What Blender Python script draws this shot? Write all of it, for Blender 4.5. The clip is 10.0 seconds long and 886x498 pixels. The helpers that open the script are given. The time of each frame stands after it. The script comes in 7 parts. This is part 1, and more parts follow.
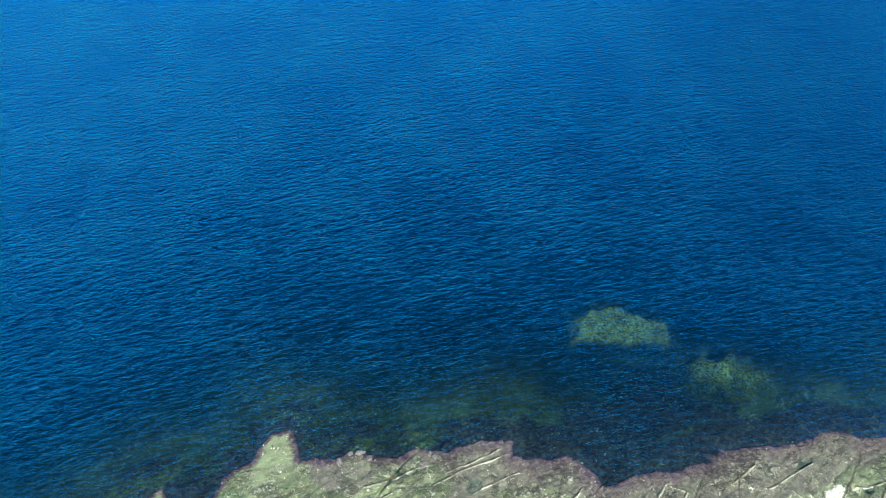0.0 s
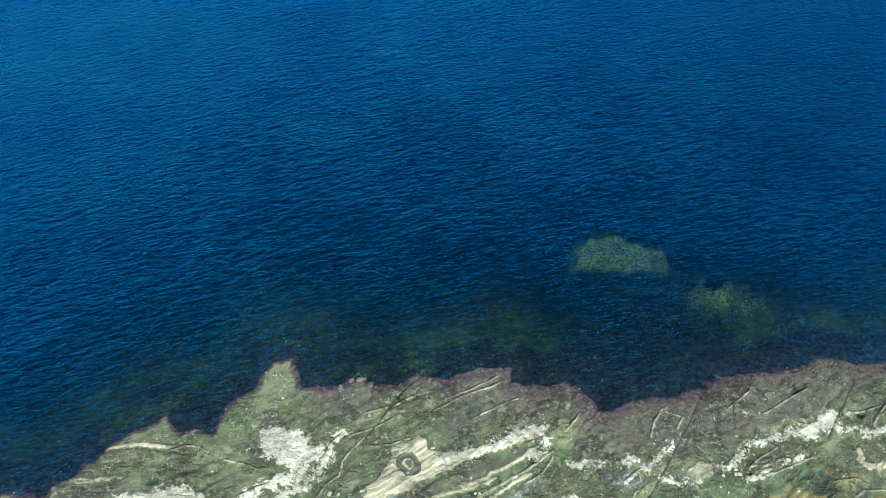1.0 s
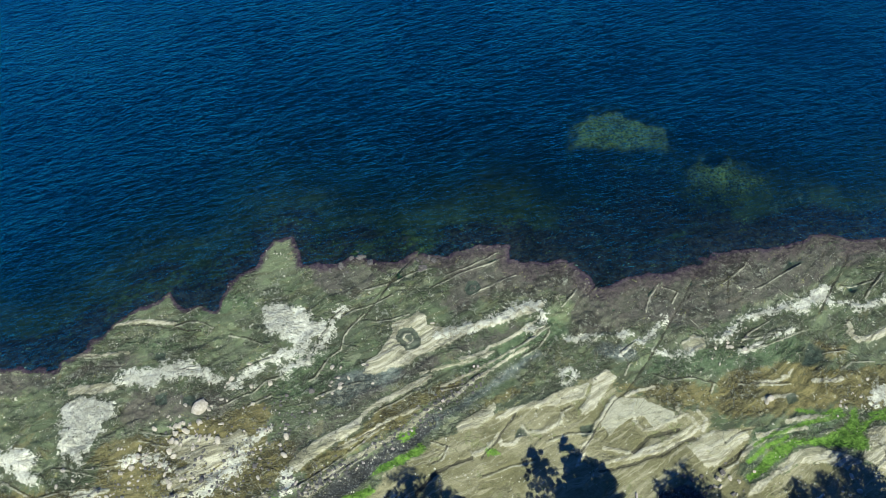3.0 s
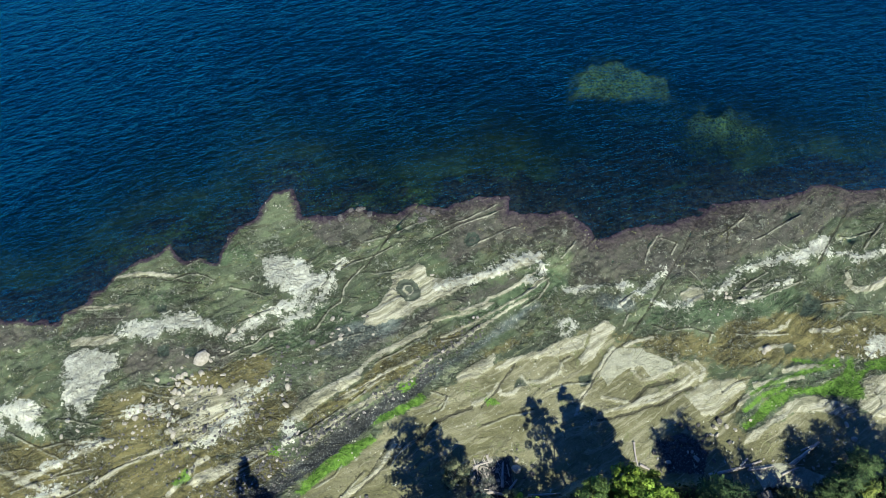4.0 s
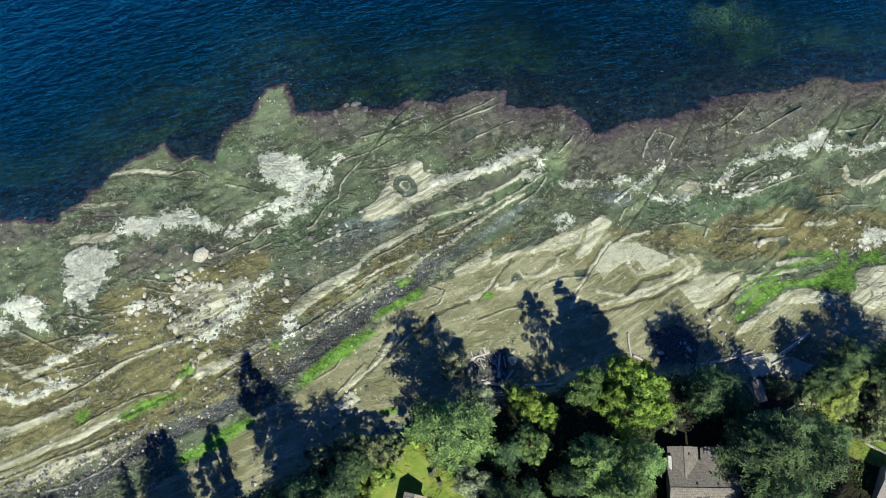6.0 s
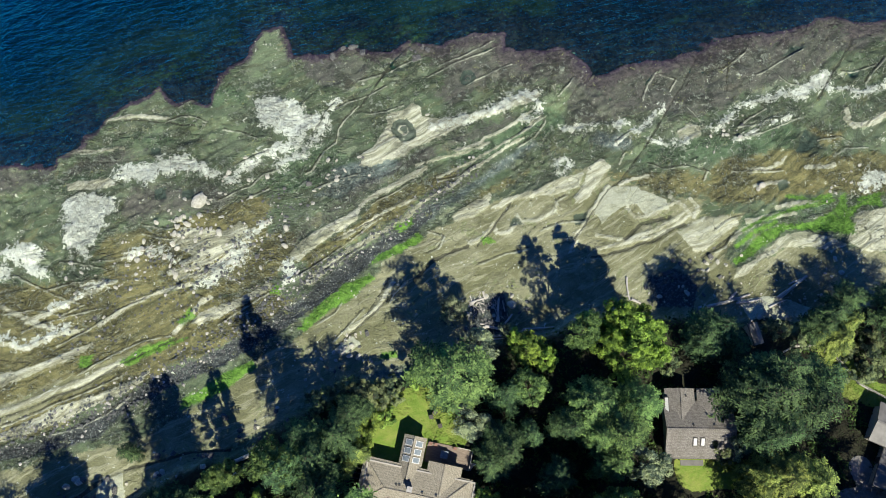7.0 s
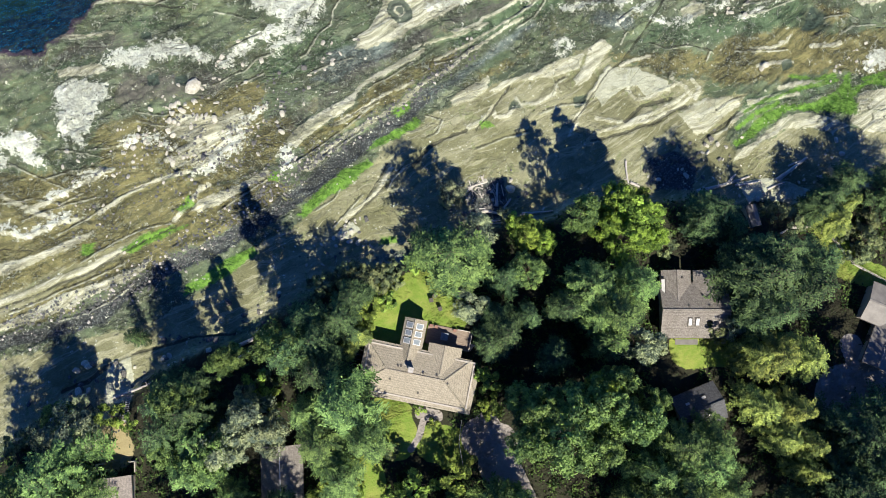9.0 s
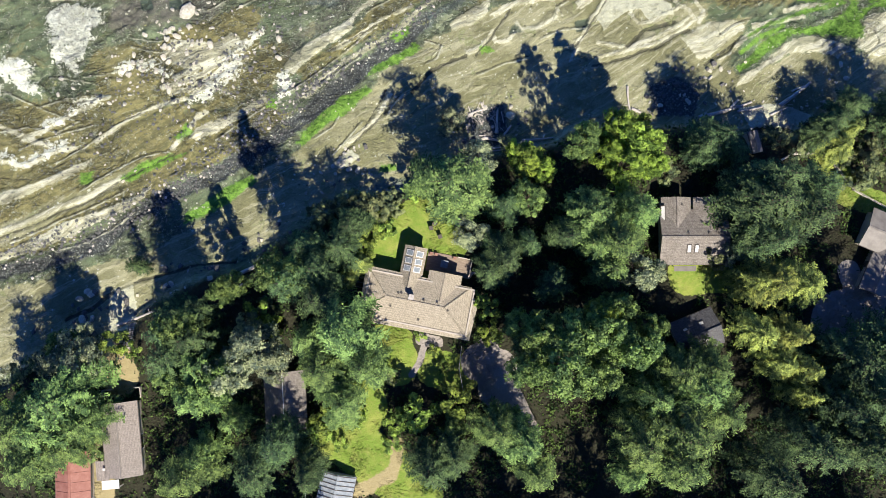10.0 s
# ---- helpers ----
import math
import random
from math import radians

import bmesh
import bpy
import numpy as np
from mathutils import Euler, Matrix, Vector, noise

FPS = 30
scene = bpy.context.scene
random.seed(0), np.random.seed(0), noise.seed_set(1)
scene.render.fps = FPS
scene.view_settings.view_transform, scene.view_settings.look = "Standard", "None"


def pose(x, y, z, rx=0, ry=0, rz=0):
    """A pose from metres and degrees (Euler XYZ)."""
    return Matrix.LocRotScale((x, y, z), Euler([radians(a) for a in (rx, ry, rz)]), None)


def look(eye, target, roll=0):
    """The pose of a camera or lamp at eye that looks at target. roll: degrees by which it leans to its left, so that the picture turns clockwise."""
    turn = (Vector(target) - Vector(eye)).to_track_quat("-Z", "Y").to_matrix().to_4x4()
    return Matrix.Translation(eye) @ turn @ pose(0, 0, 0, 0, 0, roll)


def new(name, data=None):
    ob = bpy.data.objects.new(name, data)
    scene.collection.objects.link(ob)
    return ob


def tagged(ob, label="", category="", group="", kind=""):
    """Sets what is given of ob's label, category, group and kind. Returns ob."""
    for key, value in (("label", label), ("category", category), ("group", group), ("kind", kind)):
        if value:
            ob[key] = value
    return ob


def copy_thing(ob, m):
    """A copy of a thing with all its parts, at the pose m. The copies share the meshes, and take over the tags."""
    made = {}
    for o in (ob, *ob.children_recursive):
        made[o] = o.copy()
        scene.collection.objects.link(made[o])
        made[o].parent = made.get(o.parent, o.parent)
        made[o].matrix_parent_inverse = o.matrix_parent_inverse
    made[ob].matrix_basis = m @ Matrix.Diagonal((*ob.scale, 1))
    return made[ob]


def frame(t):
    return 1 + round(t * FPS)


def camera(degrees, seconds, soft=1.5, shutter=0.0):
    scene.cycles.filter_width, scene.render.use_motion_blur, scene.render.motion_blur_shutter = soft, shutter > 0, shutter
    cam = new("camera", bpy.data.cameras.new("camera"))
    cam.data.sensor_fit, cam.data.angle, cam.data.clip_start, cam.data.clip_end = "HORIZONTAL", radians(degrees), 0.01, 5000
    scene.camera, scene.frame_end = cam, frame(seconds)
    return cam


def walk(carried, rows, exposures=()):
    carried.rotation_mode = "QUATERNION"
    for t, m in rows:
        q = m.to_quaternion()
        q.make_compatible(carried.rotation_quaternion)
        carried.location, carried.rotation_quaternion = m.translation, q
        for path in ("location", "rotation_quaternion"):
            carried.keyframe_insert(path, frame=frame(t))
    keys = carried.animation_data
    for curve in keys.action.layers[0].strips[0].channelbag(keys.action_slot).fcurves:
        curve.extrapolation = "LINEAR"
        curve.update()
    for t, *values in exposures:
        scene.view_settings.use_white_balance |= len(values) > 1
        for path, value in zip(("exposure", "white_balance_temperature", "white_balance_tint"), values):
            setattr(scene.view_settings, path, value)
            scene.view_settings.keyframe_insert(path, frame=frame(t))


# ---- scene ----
cam = camera(53.6, 10.0, soft=0.8)
# the camera hovers in one place, 125 m over the sea, and tilts down from the water to the houses
EYE = (0.0, 0.0, 125.0)
TURNS = [
    (0.0, 39.18, -0.13, 0.71), (0.5, 36.51, -0.09, 0.60), (1.0, 34.55, -0.08, 0.57), (1.5, 32.45, -0.07, 0.50),
    (2.0, 30.21, -0.09, 0.48), (2.5, 28.29, -0.06, 0.40), (4.0, 23.45, 0.0, 0.18), (4.5, 21.87, 0.0, 0.11),
    (5.0, 20.33, 0.0, 0.0), (5.5, 18.54, -0.04, -0.09), (7.0, 13.04, -0.07, -0.46), (7.5, 11.50, -0.06, -0.58),
    (8.0, 9.92, -0.06, -0.74), (8.5, 7.93, -0.07, -0.88), (9.0, 5.54, -0.06, -1.0), (9.5, 3.04, -0.06, -1.1),
    (10.0, 0.82, -0.06, -1.18),
]
walk(cam, [(t, pose(*EYE, rx, ry, rz)) for t, rx, ry, rz in TURNS], exposures=[(0.0, 1.22, 6200, 5), (1.0, 0.66, 6200, 5), (2.5, 0.30, 6200, 5), (5.0, 0.35, 6200, 5), (7.5, 0.46, 6200, 5), (10.0, 0.76, 6480, 13)])

# ---- light: a clear late-morning sun from the land side ----
SUN_UP, SUN_WAY = radians(50), math.atan2(0.36, -0.93)
world = bpy.data.worlds.new("sky")
scene.world = world
world.use_nodes = True
sky = world.node_tree.nodes.new("ShaderNodeTexSky")
sky.sky_type, sky.sun_disc, sky.sun_elevation, sky.sun_rotation = "NISHITA", False, SUN_UP, SUN_WAY
sky.dust_density, sky.ozone_density = 0.1, 10.0
backing = world.node_tree.nodes["Background"]
backing.inputs["Strength"].default_value = 0.047
clean = world.node_tree.nodes.new("ShaderNodeMix")  # dry, deep blue air
clean.data_type, clean.blend_type = "RGBA", "MULTIPLY"
clean.inputs[0].default_value, clean.inputs[7].default_value = 1.0, (0.50, 0.88, 1.55, 1)
world.node_tree.links.new(sky.outputs[0], clean.inputs[6])
world.node_tree.links.new(clean.outputs[2], backing.inputs[0])
lamp = bpy.data.lights.new("sun", "SUN")
lamp.energy, lamp.angle, lamp.color = 5.0, radians(0.53), (1.0, 0.91, 0.77)
sun = new("sun", lamp)
sun.matrix_world = look((math.sin(SUN_WAY) * math.cos(SUN_UP) * 300, math.cos(SUN_WAY) * math.cos(SUN_UP) * 300, math.sin(SUN_UP) * 300), (0, 0, 0))


# ---- noise on arrays ----
def cell(ix, iy, seed):
    h = (ix.astype(np.int64) * 374761393 + iy.astype(np.int64) * 668265263 + seed * 1442695041) & 0xFFFFFFFF
    h = ((h ^ (h >> 13)) * 1274126177) & 0xFFFFFFFF
    return ((h ^ (h >> 16)) & 0xFFFF) / 65535.0


def grain(x, y, seed=0):
    ix, iy = np.floor(x), np.floor(y)
    fx, fy = x - ix, y - iy
    fx, fy = fx * fx * (3 - 2 * fx), fy * fy * (3 - 2 * fy)
    low = cell(ix, iy, seed) * (1 - fx) + cell(ix + 1, iy, seed) * fx
    high = cell(ix, iy + 1, seed) * (1 - fx) + cell(ix + 1, iy + 1, seed) * fx
    return low * (1 - fy) + high * fy


def cloudy(x, y, octaves=4, seed=0):
    total, weight, size = 0.0, 0.0, 1.0
    for k in range(octaves):
        total, weight = total + size * grain(x * 2 ** k, y * 2 ** k, seed + k), weight + size
        size *= 0.5
    return total / weight


def ease(a, b, v):
    v = np.clip((v - a) / (b - a), 0, 1)
    return v * v * (3 - 2 * v)


def gap(x, y, pts):
    """Distance to a line of points."""
    best = np.full(x.shape, 1e9)
    pts = pts if len(pts) > 1 else (pts[0], (pts[0][0] + 0.01, pts[0][1]))
    for (ax, ay), (bx, by) in zip(pts, pts[1:]):
        dx, dy = bx - ax, by - ay
        s = np.clip(((x - ax) * dx + (y - ay) * dy) / (dx * dx + dy * dy + 1e-9), 0, 1)
        best = np.minimum(best, np.hypot(x - ax - s * dx, y - ay - s * dy))
    return best


# ---- the plan ----
SHORE = [(-500, 20), (-90, 34), (-66.5, 42.5), (-64.7, 42.1), (-61.3, 42.3), (-57.5, 42.1), (-56.8, 43.4), (-54.0, 44.8), (-53.5, 47.1), (-51.5, 48.4), (-50.3, 49.8), (-47.1, 52.0), (-43.9, 54.5), (-42.9, 55.0), (-41.9, 53.3), (-40.2, 52.0), (-37.7, 53.1), (-35.0, 52.1), (-34.0, 55.9), (-32.4, 58.0), (-29.8, 59.0), (-28.8, 61.7), (-27.0, 64.0), (-24.5, 64.2), (-23.1, 61.9), (-22.3, 60.0), (-19.6, 59.6), (-16.1, 60.6), (-15.1, 61.5), (-11.7, 60.7)]
SHORE += [(-10.8, 60.2), (-7.3, 60.2), (-4.6, 62.1), (-1.9, 61.1), (-0.2, 60.9), (1.6, 62.1), (5.2, 63.5), (8.8, 64.0), (10.1, 63.2), (10.7, 60.7), (13.1, 59.7), (15.8, 60.9), (19.4, 60.9), (21.9, 58.8), (23.5, 55.9), (26.2, 56.3), (28.9, 57.7), (34.3, 58.5), (37.0, 59.7), (40.6, 60.1), (42.5, 61.5), (46.2, 62.7), (51.6, 63.1), (54.4, 64.0), (58.1, 65.0), (61.8, 65.5), (64.3, 64.1), (70.5, 64.7), (110, 70), (500, 90)]
BLUFF = [(-500, -60), (-90, -24), (-61.6, -16.5), (-56.9, -11), (-49.0, -10.5), (-43.1, -7.5), (-37.9, -2.6), (-32.4, -0.5), (-26.1, 1.2),
         (-20.5, 5.4), (-12.6, 9.9), (-4.7, 11.0), (-1.5, 13.7), (5.6, 15.1), (11.1, 15.8), (17.5, 17.6), (25.4, 19.6), (32.5, 19.0),
         (37.2, 18.8), (43.5, 17.5), (48.9, 16.4), (54.6, 19.6), (62.3, 21.0), (100, 30), (500, 70)]
STRIKE = radians(29)
LINES = []


def stroke(field, half, *pts):
    """A band of a cover along a line."""
    LINES.append((field, half, pts))


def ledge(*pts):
    """A low step in the rock: pale worn lip, shade painted dark on its seaward foot."""
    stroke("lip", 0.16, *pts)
    stroke("crack_and_shade", 0.15, *[(x - 0.12, y + 0.34) for x, y in pts])


def area(field, *pts):
    """A patch of a cover inside an outline."""
    LINES.append((field, None, pts))


area("white", (-27.6, 52.5), (-25.2, 52.6), (-22.6, 52.0), (-20.4, 51.5), (-19.9, 49.7), (-17.7, 50.1), (-17.7, 48.3), (-19.3, 46.9), (-20.6, 46.5), (-20.1, 45.1), (-22.2, 45.6), (-24.9, 47.8), (-27.0, 48.3), (-28.0, 50.1))
stroke("white", 0.6, (-17.3, 48.7), (-18.4, 45.6), (-20.4, 43.3), (-23.7, 42.0))
stroke("white", 0.7, (-21.3, 44.7), (-25.5, 43.8), (-29.5, 41.1), (-31.1, 39.8))
stroke("white", 0.5, (-15.7, 52.0), (-16.9, 50.1), (-17.6, 46.9), (-19.6, 44.2))
area("white", (-48.3, 40.7), (-46.4, 41.8), (-43.9, 42.3), (-40.6, 43.3), (-37.3, 43.6), (-35.9, 42.6), (-34.7, 42.4), (-33.3, 40.7), (-33.8, 40.0), (-36.6, 40.7), (-39.5, 40.7), (-41.6, 40.2), (-42.7, 38.8), (-44.8, 39.1), (-46.6, 39.8), (-48.6, 39.4))
area("white", (-54.2, 37.4), (-51.8, 38.1), (-50.4, 37.4), (-48.3, 37.2), (-47.7, 35.0), (-48.8, 33.8), (-49.8, 32.5), (-50.0, 30.8), (-51.1, 29.6), (-51.3, 27.9), (-53.0, 28.7), (-55.1, 29.1), (-55.0, 31.2), (-54.5, 33.3), (-55.9, 34.6), (-55.3, 36.3))
area("tan", (-55.4, 39.4), (-52.8, 39.6), (-48.7, 40.0), (-47.7, 38.9), (-50.9, 38.1), (-55.1, 38.2))
area("white", (-63.7, 29.2), (-61.4, 30.2), (-58.9, 30.0), (-57.5, 28.7), (-57.7, 27.1), (-56.6, 25.0), (-58.1, 24.6), (-60.4, 26.3), (-62.2, 27.5), (-63.5, 27.9), (-68.1, 26.7), (-68.5, 28.7))
area("white", (-68.2, 27.1), (-63.3, 26.7), (-61.7, 25.8), (-61.7, 24.6), (-67.7, 24.2))
area("tan", (-39.1, 31.6), (-37.1, 32.2), (-34.6, 32.0), (-31.7, 31.6), (-29.3, 32.2), (-30.0, 30.4), (-31.9, 28.7), (-33.9, 27.9), (-35.0, 27.5), (-36.8, 28.7), (-38.5, 29.5))
stroke("tan", 0.35, (-28.5, 32.2), (-30.7, 29.3), (-33.0, 27.4), (-36.1, 26.1), (-38.9, 25.4))
stroke("tan", 0.35, (-28.0, 31.5), (-29.9, 28.7), (-32.1, 26.6), (-35.6, 25.0), (-38.0, 24.6))
stroke("tan", 0.4, (-29.3, 32.5), (-31.8, 29.5), (-34.3, 27.9), (-37.0, 26.9))
stroke("tan", 0.3, (-27.2, 31.9), (-29.0, 28.7), (-31.3, 26.2), (-34.8, 24.2))
area("white", (-24.9, 33.3), (-25.6, 32.0), (-27.9, 29.9), (-27.0, 28.7), (-29.3, 26.6), (-31.2, 24.6), (-32.3, 23.4), (-35.5, 23.4), (-33.6, 24.6), (-31.0, 27.4), (-28.8, 30.4), (-26.9, 32.5))
area("white", (-22.8, 26.6), (-20.9, 27.4), (-20.4, 25.8), (-21.1, 23.8), (-22.7, 23.3), (-22.3, 25.0))
stroke("white", 0.5, (-44.8, 27.9), (-43.3, 28.7), (-40.0, 28.7), (-38.3, 27.9))
stroke("white", 0.35, (-55.9, 20.6), (-53.6, 21.4), (-50.7, 23.4), (-47.6, 23.8))
stroke("tan", 0.3, (-58.8, 18.6), (-55.1, 20.2), (-51.4, 22.2), (-46.8, 24.2))
stroke("tan", 0.3, (-62.3, 20.6), (-58.8, 18.8), (-55.5, 17.4))
area("tan", (-7.9, 49.7), (-5.3, 50.6), (-4.0, 51.5), (-2.9, 51.0), (-2.6, 49.2), (1.5, 48.9), (4.1, 49.6), (7.6, 50.7), (10.6, 52.4), (13.2, 53.5), (15.0, 53.8), (15.4, 52.6), (14.0, 51.5), (10.6, 50.5), (7.5, 49.2), (4.1, 48.3), (1.1, 46.4), (-1.0, 45.5), (-3.6, 44.6), (-5.2, 42.9), (-7.7, 42.2), (-10.3, 41.5), (-11.9, 41.5), (-11.6, 43.3), (-9.9, 44.6), (-8.7, 46.5), (-7.9, 48.3))
stroke("white", 0.5, (-1.0, 47.6), (4.1, 48.9), (7.5, 50.1), (11.0, 51.7), (14.1, 53.2))
stroke("white", 0.4, (1.5, 48.5), (5.8, 49.6), (10.2, 51.9), (14.5, 53.5))
stroke("white", 0.35, (14.5, 51.9), (15.3, 51.0), (14.8, 49.6), (13.5, 48.7))
area("tan", (1.5, 44.0), (3.6, 44.4), (5.8, 45.3), (6.8, 46.0), (6.6, 45.1), (4.9, 44.0), (2.4, 43.5))
stroke("tan", 0.16, (6.8, 45.8), (8.8, 46.7), (11.3, 48.2), (14.0, 50.1))
area("tan", (-1.4, 41.7), (-3.9, 40.6), (-7.7, 38.4), (-11.4, 36.3), (-12.6, 34.7), (-15.0, 33.3), (-17.4, 31.9), (-19.8, 30.2), (-21.7, 28.5), (-21.9, 26.9), (-20.4, 26.9), (-18.9, 28.3), (-16.5, 30.2), (-14.1, 31.8), (-12.1, 33.3), (-11.7, 35.0), (-10.1, 36.3), (-6.8, 37.8), (-3.5, 39.6), (-1.7, 40.9))
area("tan", (5.7, 41.5), (4.0, 40.2), (1.5, 38.4), (-0.6, 37.1), (-2.3, 36.3), (-4.3, 34.6), (-6.3, 32.9), (-8.4, 31.6), (-10.8, 30.3), (-13.2, 29.1), (-14.8, 27.8), (-16.8, 26.4), (-19.1, 24.6), (-20.3, 23.6), (-18.8, 23.3), (-16.7, 25.0), (-14.8, 26.8), (-13.2, 28.1), (-10.8, 29.2), (-8.0, 31.0), (-5.8, 32.4), (-3.9, 33.9), (-2.1, 35.6), (-0.6, 36.5), (1.5, 37.7), (4.2, 39.7), (5.9, 41.0))
stroke("tan", 0.16, (5.7, 41.3), (8.2, 43.1), (10.0, 44.4), (12.5, 45.8))
stroke("tan", 0.15, (-14.9, 30.3), (-10.9, 32.4), (-7.6, 34.6), (-3.5, 36.3))
stroke("tan", 0.14, (-3.5, 41.5), (0.7, 42.8), (4.0, 43.5), (7.4, 45.1))
stroke("tan", 0.14, (-0.2, 39.7), (4.0, 41.5), (8.3, 44.2), (12.6, 46.9), (15.2, 49.2))
area("slate", (13.4, 45.5), (9.9, 42.8), (7.4, 40.6), (4.8, 38.4), (1.5, 36.3), (-1.8, 34.5), (-3.9, 32.8), (-5.5, 31.8), (-2.6, 32.2), (0.6, 34.4), (4.0, 37.0), (7.3, 39.1), (10.3, 41.5), (14.2, 44.6))
area("slate", (-15.3, 41.5), (-8.6, 43.3), (-5.2, 41.5), (-10.2, 38.9), (-15.1, 36.3), (-18.5, 37.2))
area("slate", (23.6, 46.9), (27.9, 46.9), (28.6, 45.0), (25.2, 44.2), (22.7, 45.1))
area("pebble", (-1.1, 35.4), (-5.9, 31.9), (-12.4, 27.7), (-14.8, 25.7), (-17.3, 24.1), (-18.9, 22.2), (-22.1, 20.3), (-24.5, 18.3), (-30.2, 15.2), (-35.8, 12.1), (-40.6, 10.3), (-43.8, 7.9), (-47.0, 6.0), (-51.8, 3.3), (-57.4, 1.8), (-67.0, -0.4), (-67.0, -2.7), (-57.5, -0.1), (-51.9, 1.3), (-47.9, 2.0), (-44.7, 5.2), (-41.4, 7.5), (-35.8, 9.8), (-30.2, 12.4), (-26.2, 14.7), (-22.2, 17.5), (-18.9, 19.4), (-15.7, 22.1), (-10.8, 25.6), (-6.0, 29.5), (-1.1, 33.4))
area("green", (-3.5, 31.1), (-9.2, 27.6), (-10.0, 26.4), (-6.0, 27.9), (-2.4, 30.3))
area("green", (-10.1, 25.2), (-14.1, 23.3), (-17.7, 20.2), (-20.2, 17.4), (-19.0, 17.0), (-15.7, 19.7), (-12.5, 21.7), (-9.3, 24.4))
area("green", (-26.2, 13.1), (-31.0, 10.5), (-35.9, 7.4), (-36.3, 5.8), (-31.9, 7.7), (-27.9, 10.0), (-25.8, 11.9))
area("green", (-23.6, 23.5), (-24.5, 22.3), (-22.9, 22.3), (-22.4, 23.5))
area("green", (-42.1, 14.7), (-45.3, 12.5), (-43.8, 12.1), (-39.7, 14.0), (-35.7, 16.1), (-38.1, 15.8))
area("green", (-35.7, 20.1), (-37.7, 18.2), (-36.7, 17.8), (-34.9, 18.9))
area("green", (-8.3, 13.8), (-6.3, 13.9), (-6.3, 13.0), (-8.7, 12.8))
area("green", (-50.9, 13.3), (-48.9, 13.6), (-49.3, 12.0), (-50.9, 11.8))
area("green", (-6.7, 32.3), (-4.3, 33.1), (-3.9, 32.3), (-5.9, 31.4))
area("sand", (-6.8, 28.3), (-10.1, 24.0), (-14.1, 21.3), (-17.4, 18.6), (-19.8, 16.2), (-23.8, 14.3), (-28.7, 10.4), (-32.7, 6.9), (-35.9, 5.0), (-40.7, 2.7), (-46.3, 1.2), (-52.7, -0.2), (-62.3, -2.4), (-68.6, -3.9), (-68.8, -14.2), (-54.5, -12.9), (-42.5, -6.8), (-30.4, 0.1), (-14.3, 9.3), (-1.5, 16.2), (-1.2, 29.0))
stroke("tan", 0.2, (-6.9, 23.9), (-8.7, 20.4), (-11.0, 18.4), (-13.4, 16.5))
area("tan", (-66.9, 9.2), (-62.1, 11.1), (-57.3, 12.2), (-52.5, 14.1), (-48.9, 15.6), (-50.1, 14.0), (-54.1, 12.1), (-58.9, 10.2), (-62.1, 8.9), (-66.9, 7.6))
area("sand", (-66.9, 4.0), (-62.1, 6.3), (-55.7, 9.0), (-50.1, 11.2), (-45.3, 13.1), (-41.3, 15.1), (-40.9, 13.8), (-44.6, 11.9), (-50.2, 8.9), (-55.8, 6.2), (-62.2, 3.5), (-67.0, 1.2))
area("tan", (-67.0, 0.0), (-62.2, 2.3), (-54.2, 6.1), (-47.8, 8.2), (-43.0, 10.1), (-40.7, 11.8), (-42.2, 9.2), (-47.0, 7.0), (-52.6, 4.4), (-59.0, 2.3), (-62.2, 1.3), (-67.0, -0.7))
stroke("tan", 0.3, (-67.0, 3.2), (-62.2, 5.4), (-55.8, 7.8), (-50.2, 10.0), (-44.5, 12.7))
area("tan", (-34.5, 19.5), (-33.3, 20.2), (-30.1, 21.2), (-26.0, 23.1), (-24.6, 24.1), (-24.1, 23.1), (-28.5, 20.6), (-31.7, 18.8), (-33.7, 17.9), (-35.7, 17.6))
stroke("tan", 0.25, (-37.7, 16.8), (-35.7, 18.9), (-34.0, 21.3), (-32.8, 21.8))
stroke("tan", 0.3, (-62.0, 15.5), (-58.8, 14.6), (-54.8, 16.5), (-51.6, 17.1))
stroke("white", 0.4, (-62.0, 16.3), (-59.6, 15.0), (-56.4, 16.2), (-53.2, 17.7))
stroke("tan", 0.2, (-48.4, 18.0), (-44.4, 20.7), (-40.4, 22.6), (-35.6, 23.7))
area("ochre", (-66.8, 16.8), (-57.2, 16.6), (-50.8, 18.8), (-46.0, 21.1), (-45.2, 23.5), (-49.9, 24.0), (-55.5, 24.1), (-61.9, 23.9), (-66.7, 23.2))
area("ochre", (-46.9, 14.0), (-41.3, 17.8), (-35.6, 21.7), (-30.0, 26.4), (-26.7, 28.7), (-22.8, 27.1), (-23.6, 24.7), (-26.8, 23.9), (-33.3, 21.3), (-36.5, 17.7), (-41.3, 15.5))
area("sand", (-18.8, 17.8), (-14.5, 20.5), (-10.6, 23.7), (-7.5, 27.0), (-5.1, 28.7), (-1.8, 31.2), (1.5, 32.4), (2.7, 34.5), (5.6, 35.0), (9.8, 36.3), (14.8, 37.1), (19.0, 39.3), (22.5, 41.5), (25.0, 41.9), (25.3, 38.8), (27.3, 38.4), (30.6, 38.0), (33.8, 36.2), (36.7, 36.6), (38.8, 36.2), (37.7, 33.6), (42.6, 33.6), (45.2, 34.1), (43.2, 31.1), (41.2, 27.8), (43.3, 24.5), (43.7, 21.2), (53.7, 24.5), (63.8, 27.7), (69.6, 27.7), (67.9, 18.0), (45.7, 18.1), (24.9, 15.0), (9.2, 15.0), (-1.8, 13.5), (-11.1, 10.4), (-17.3, 12.0))
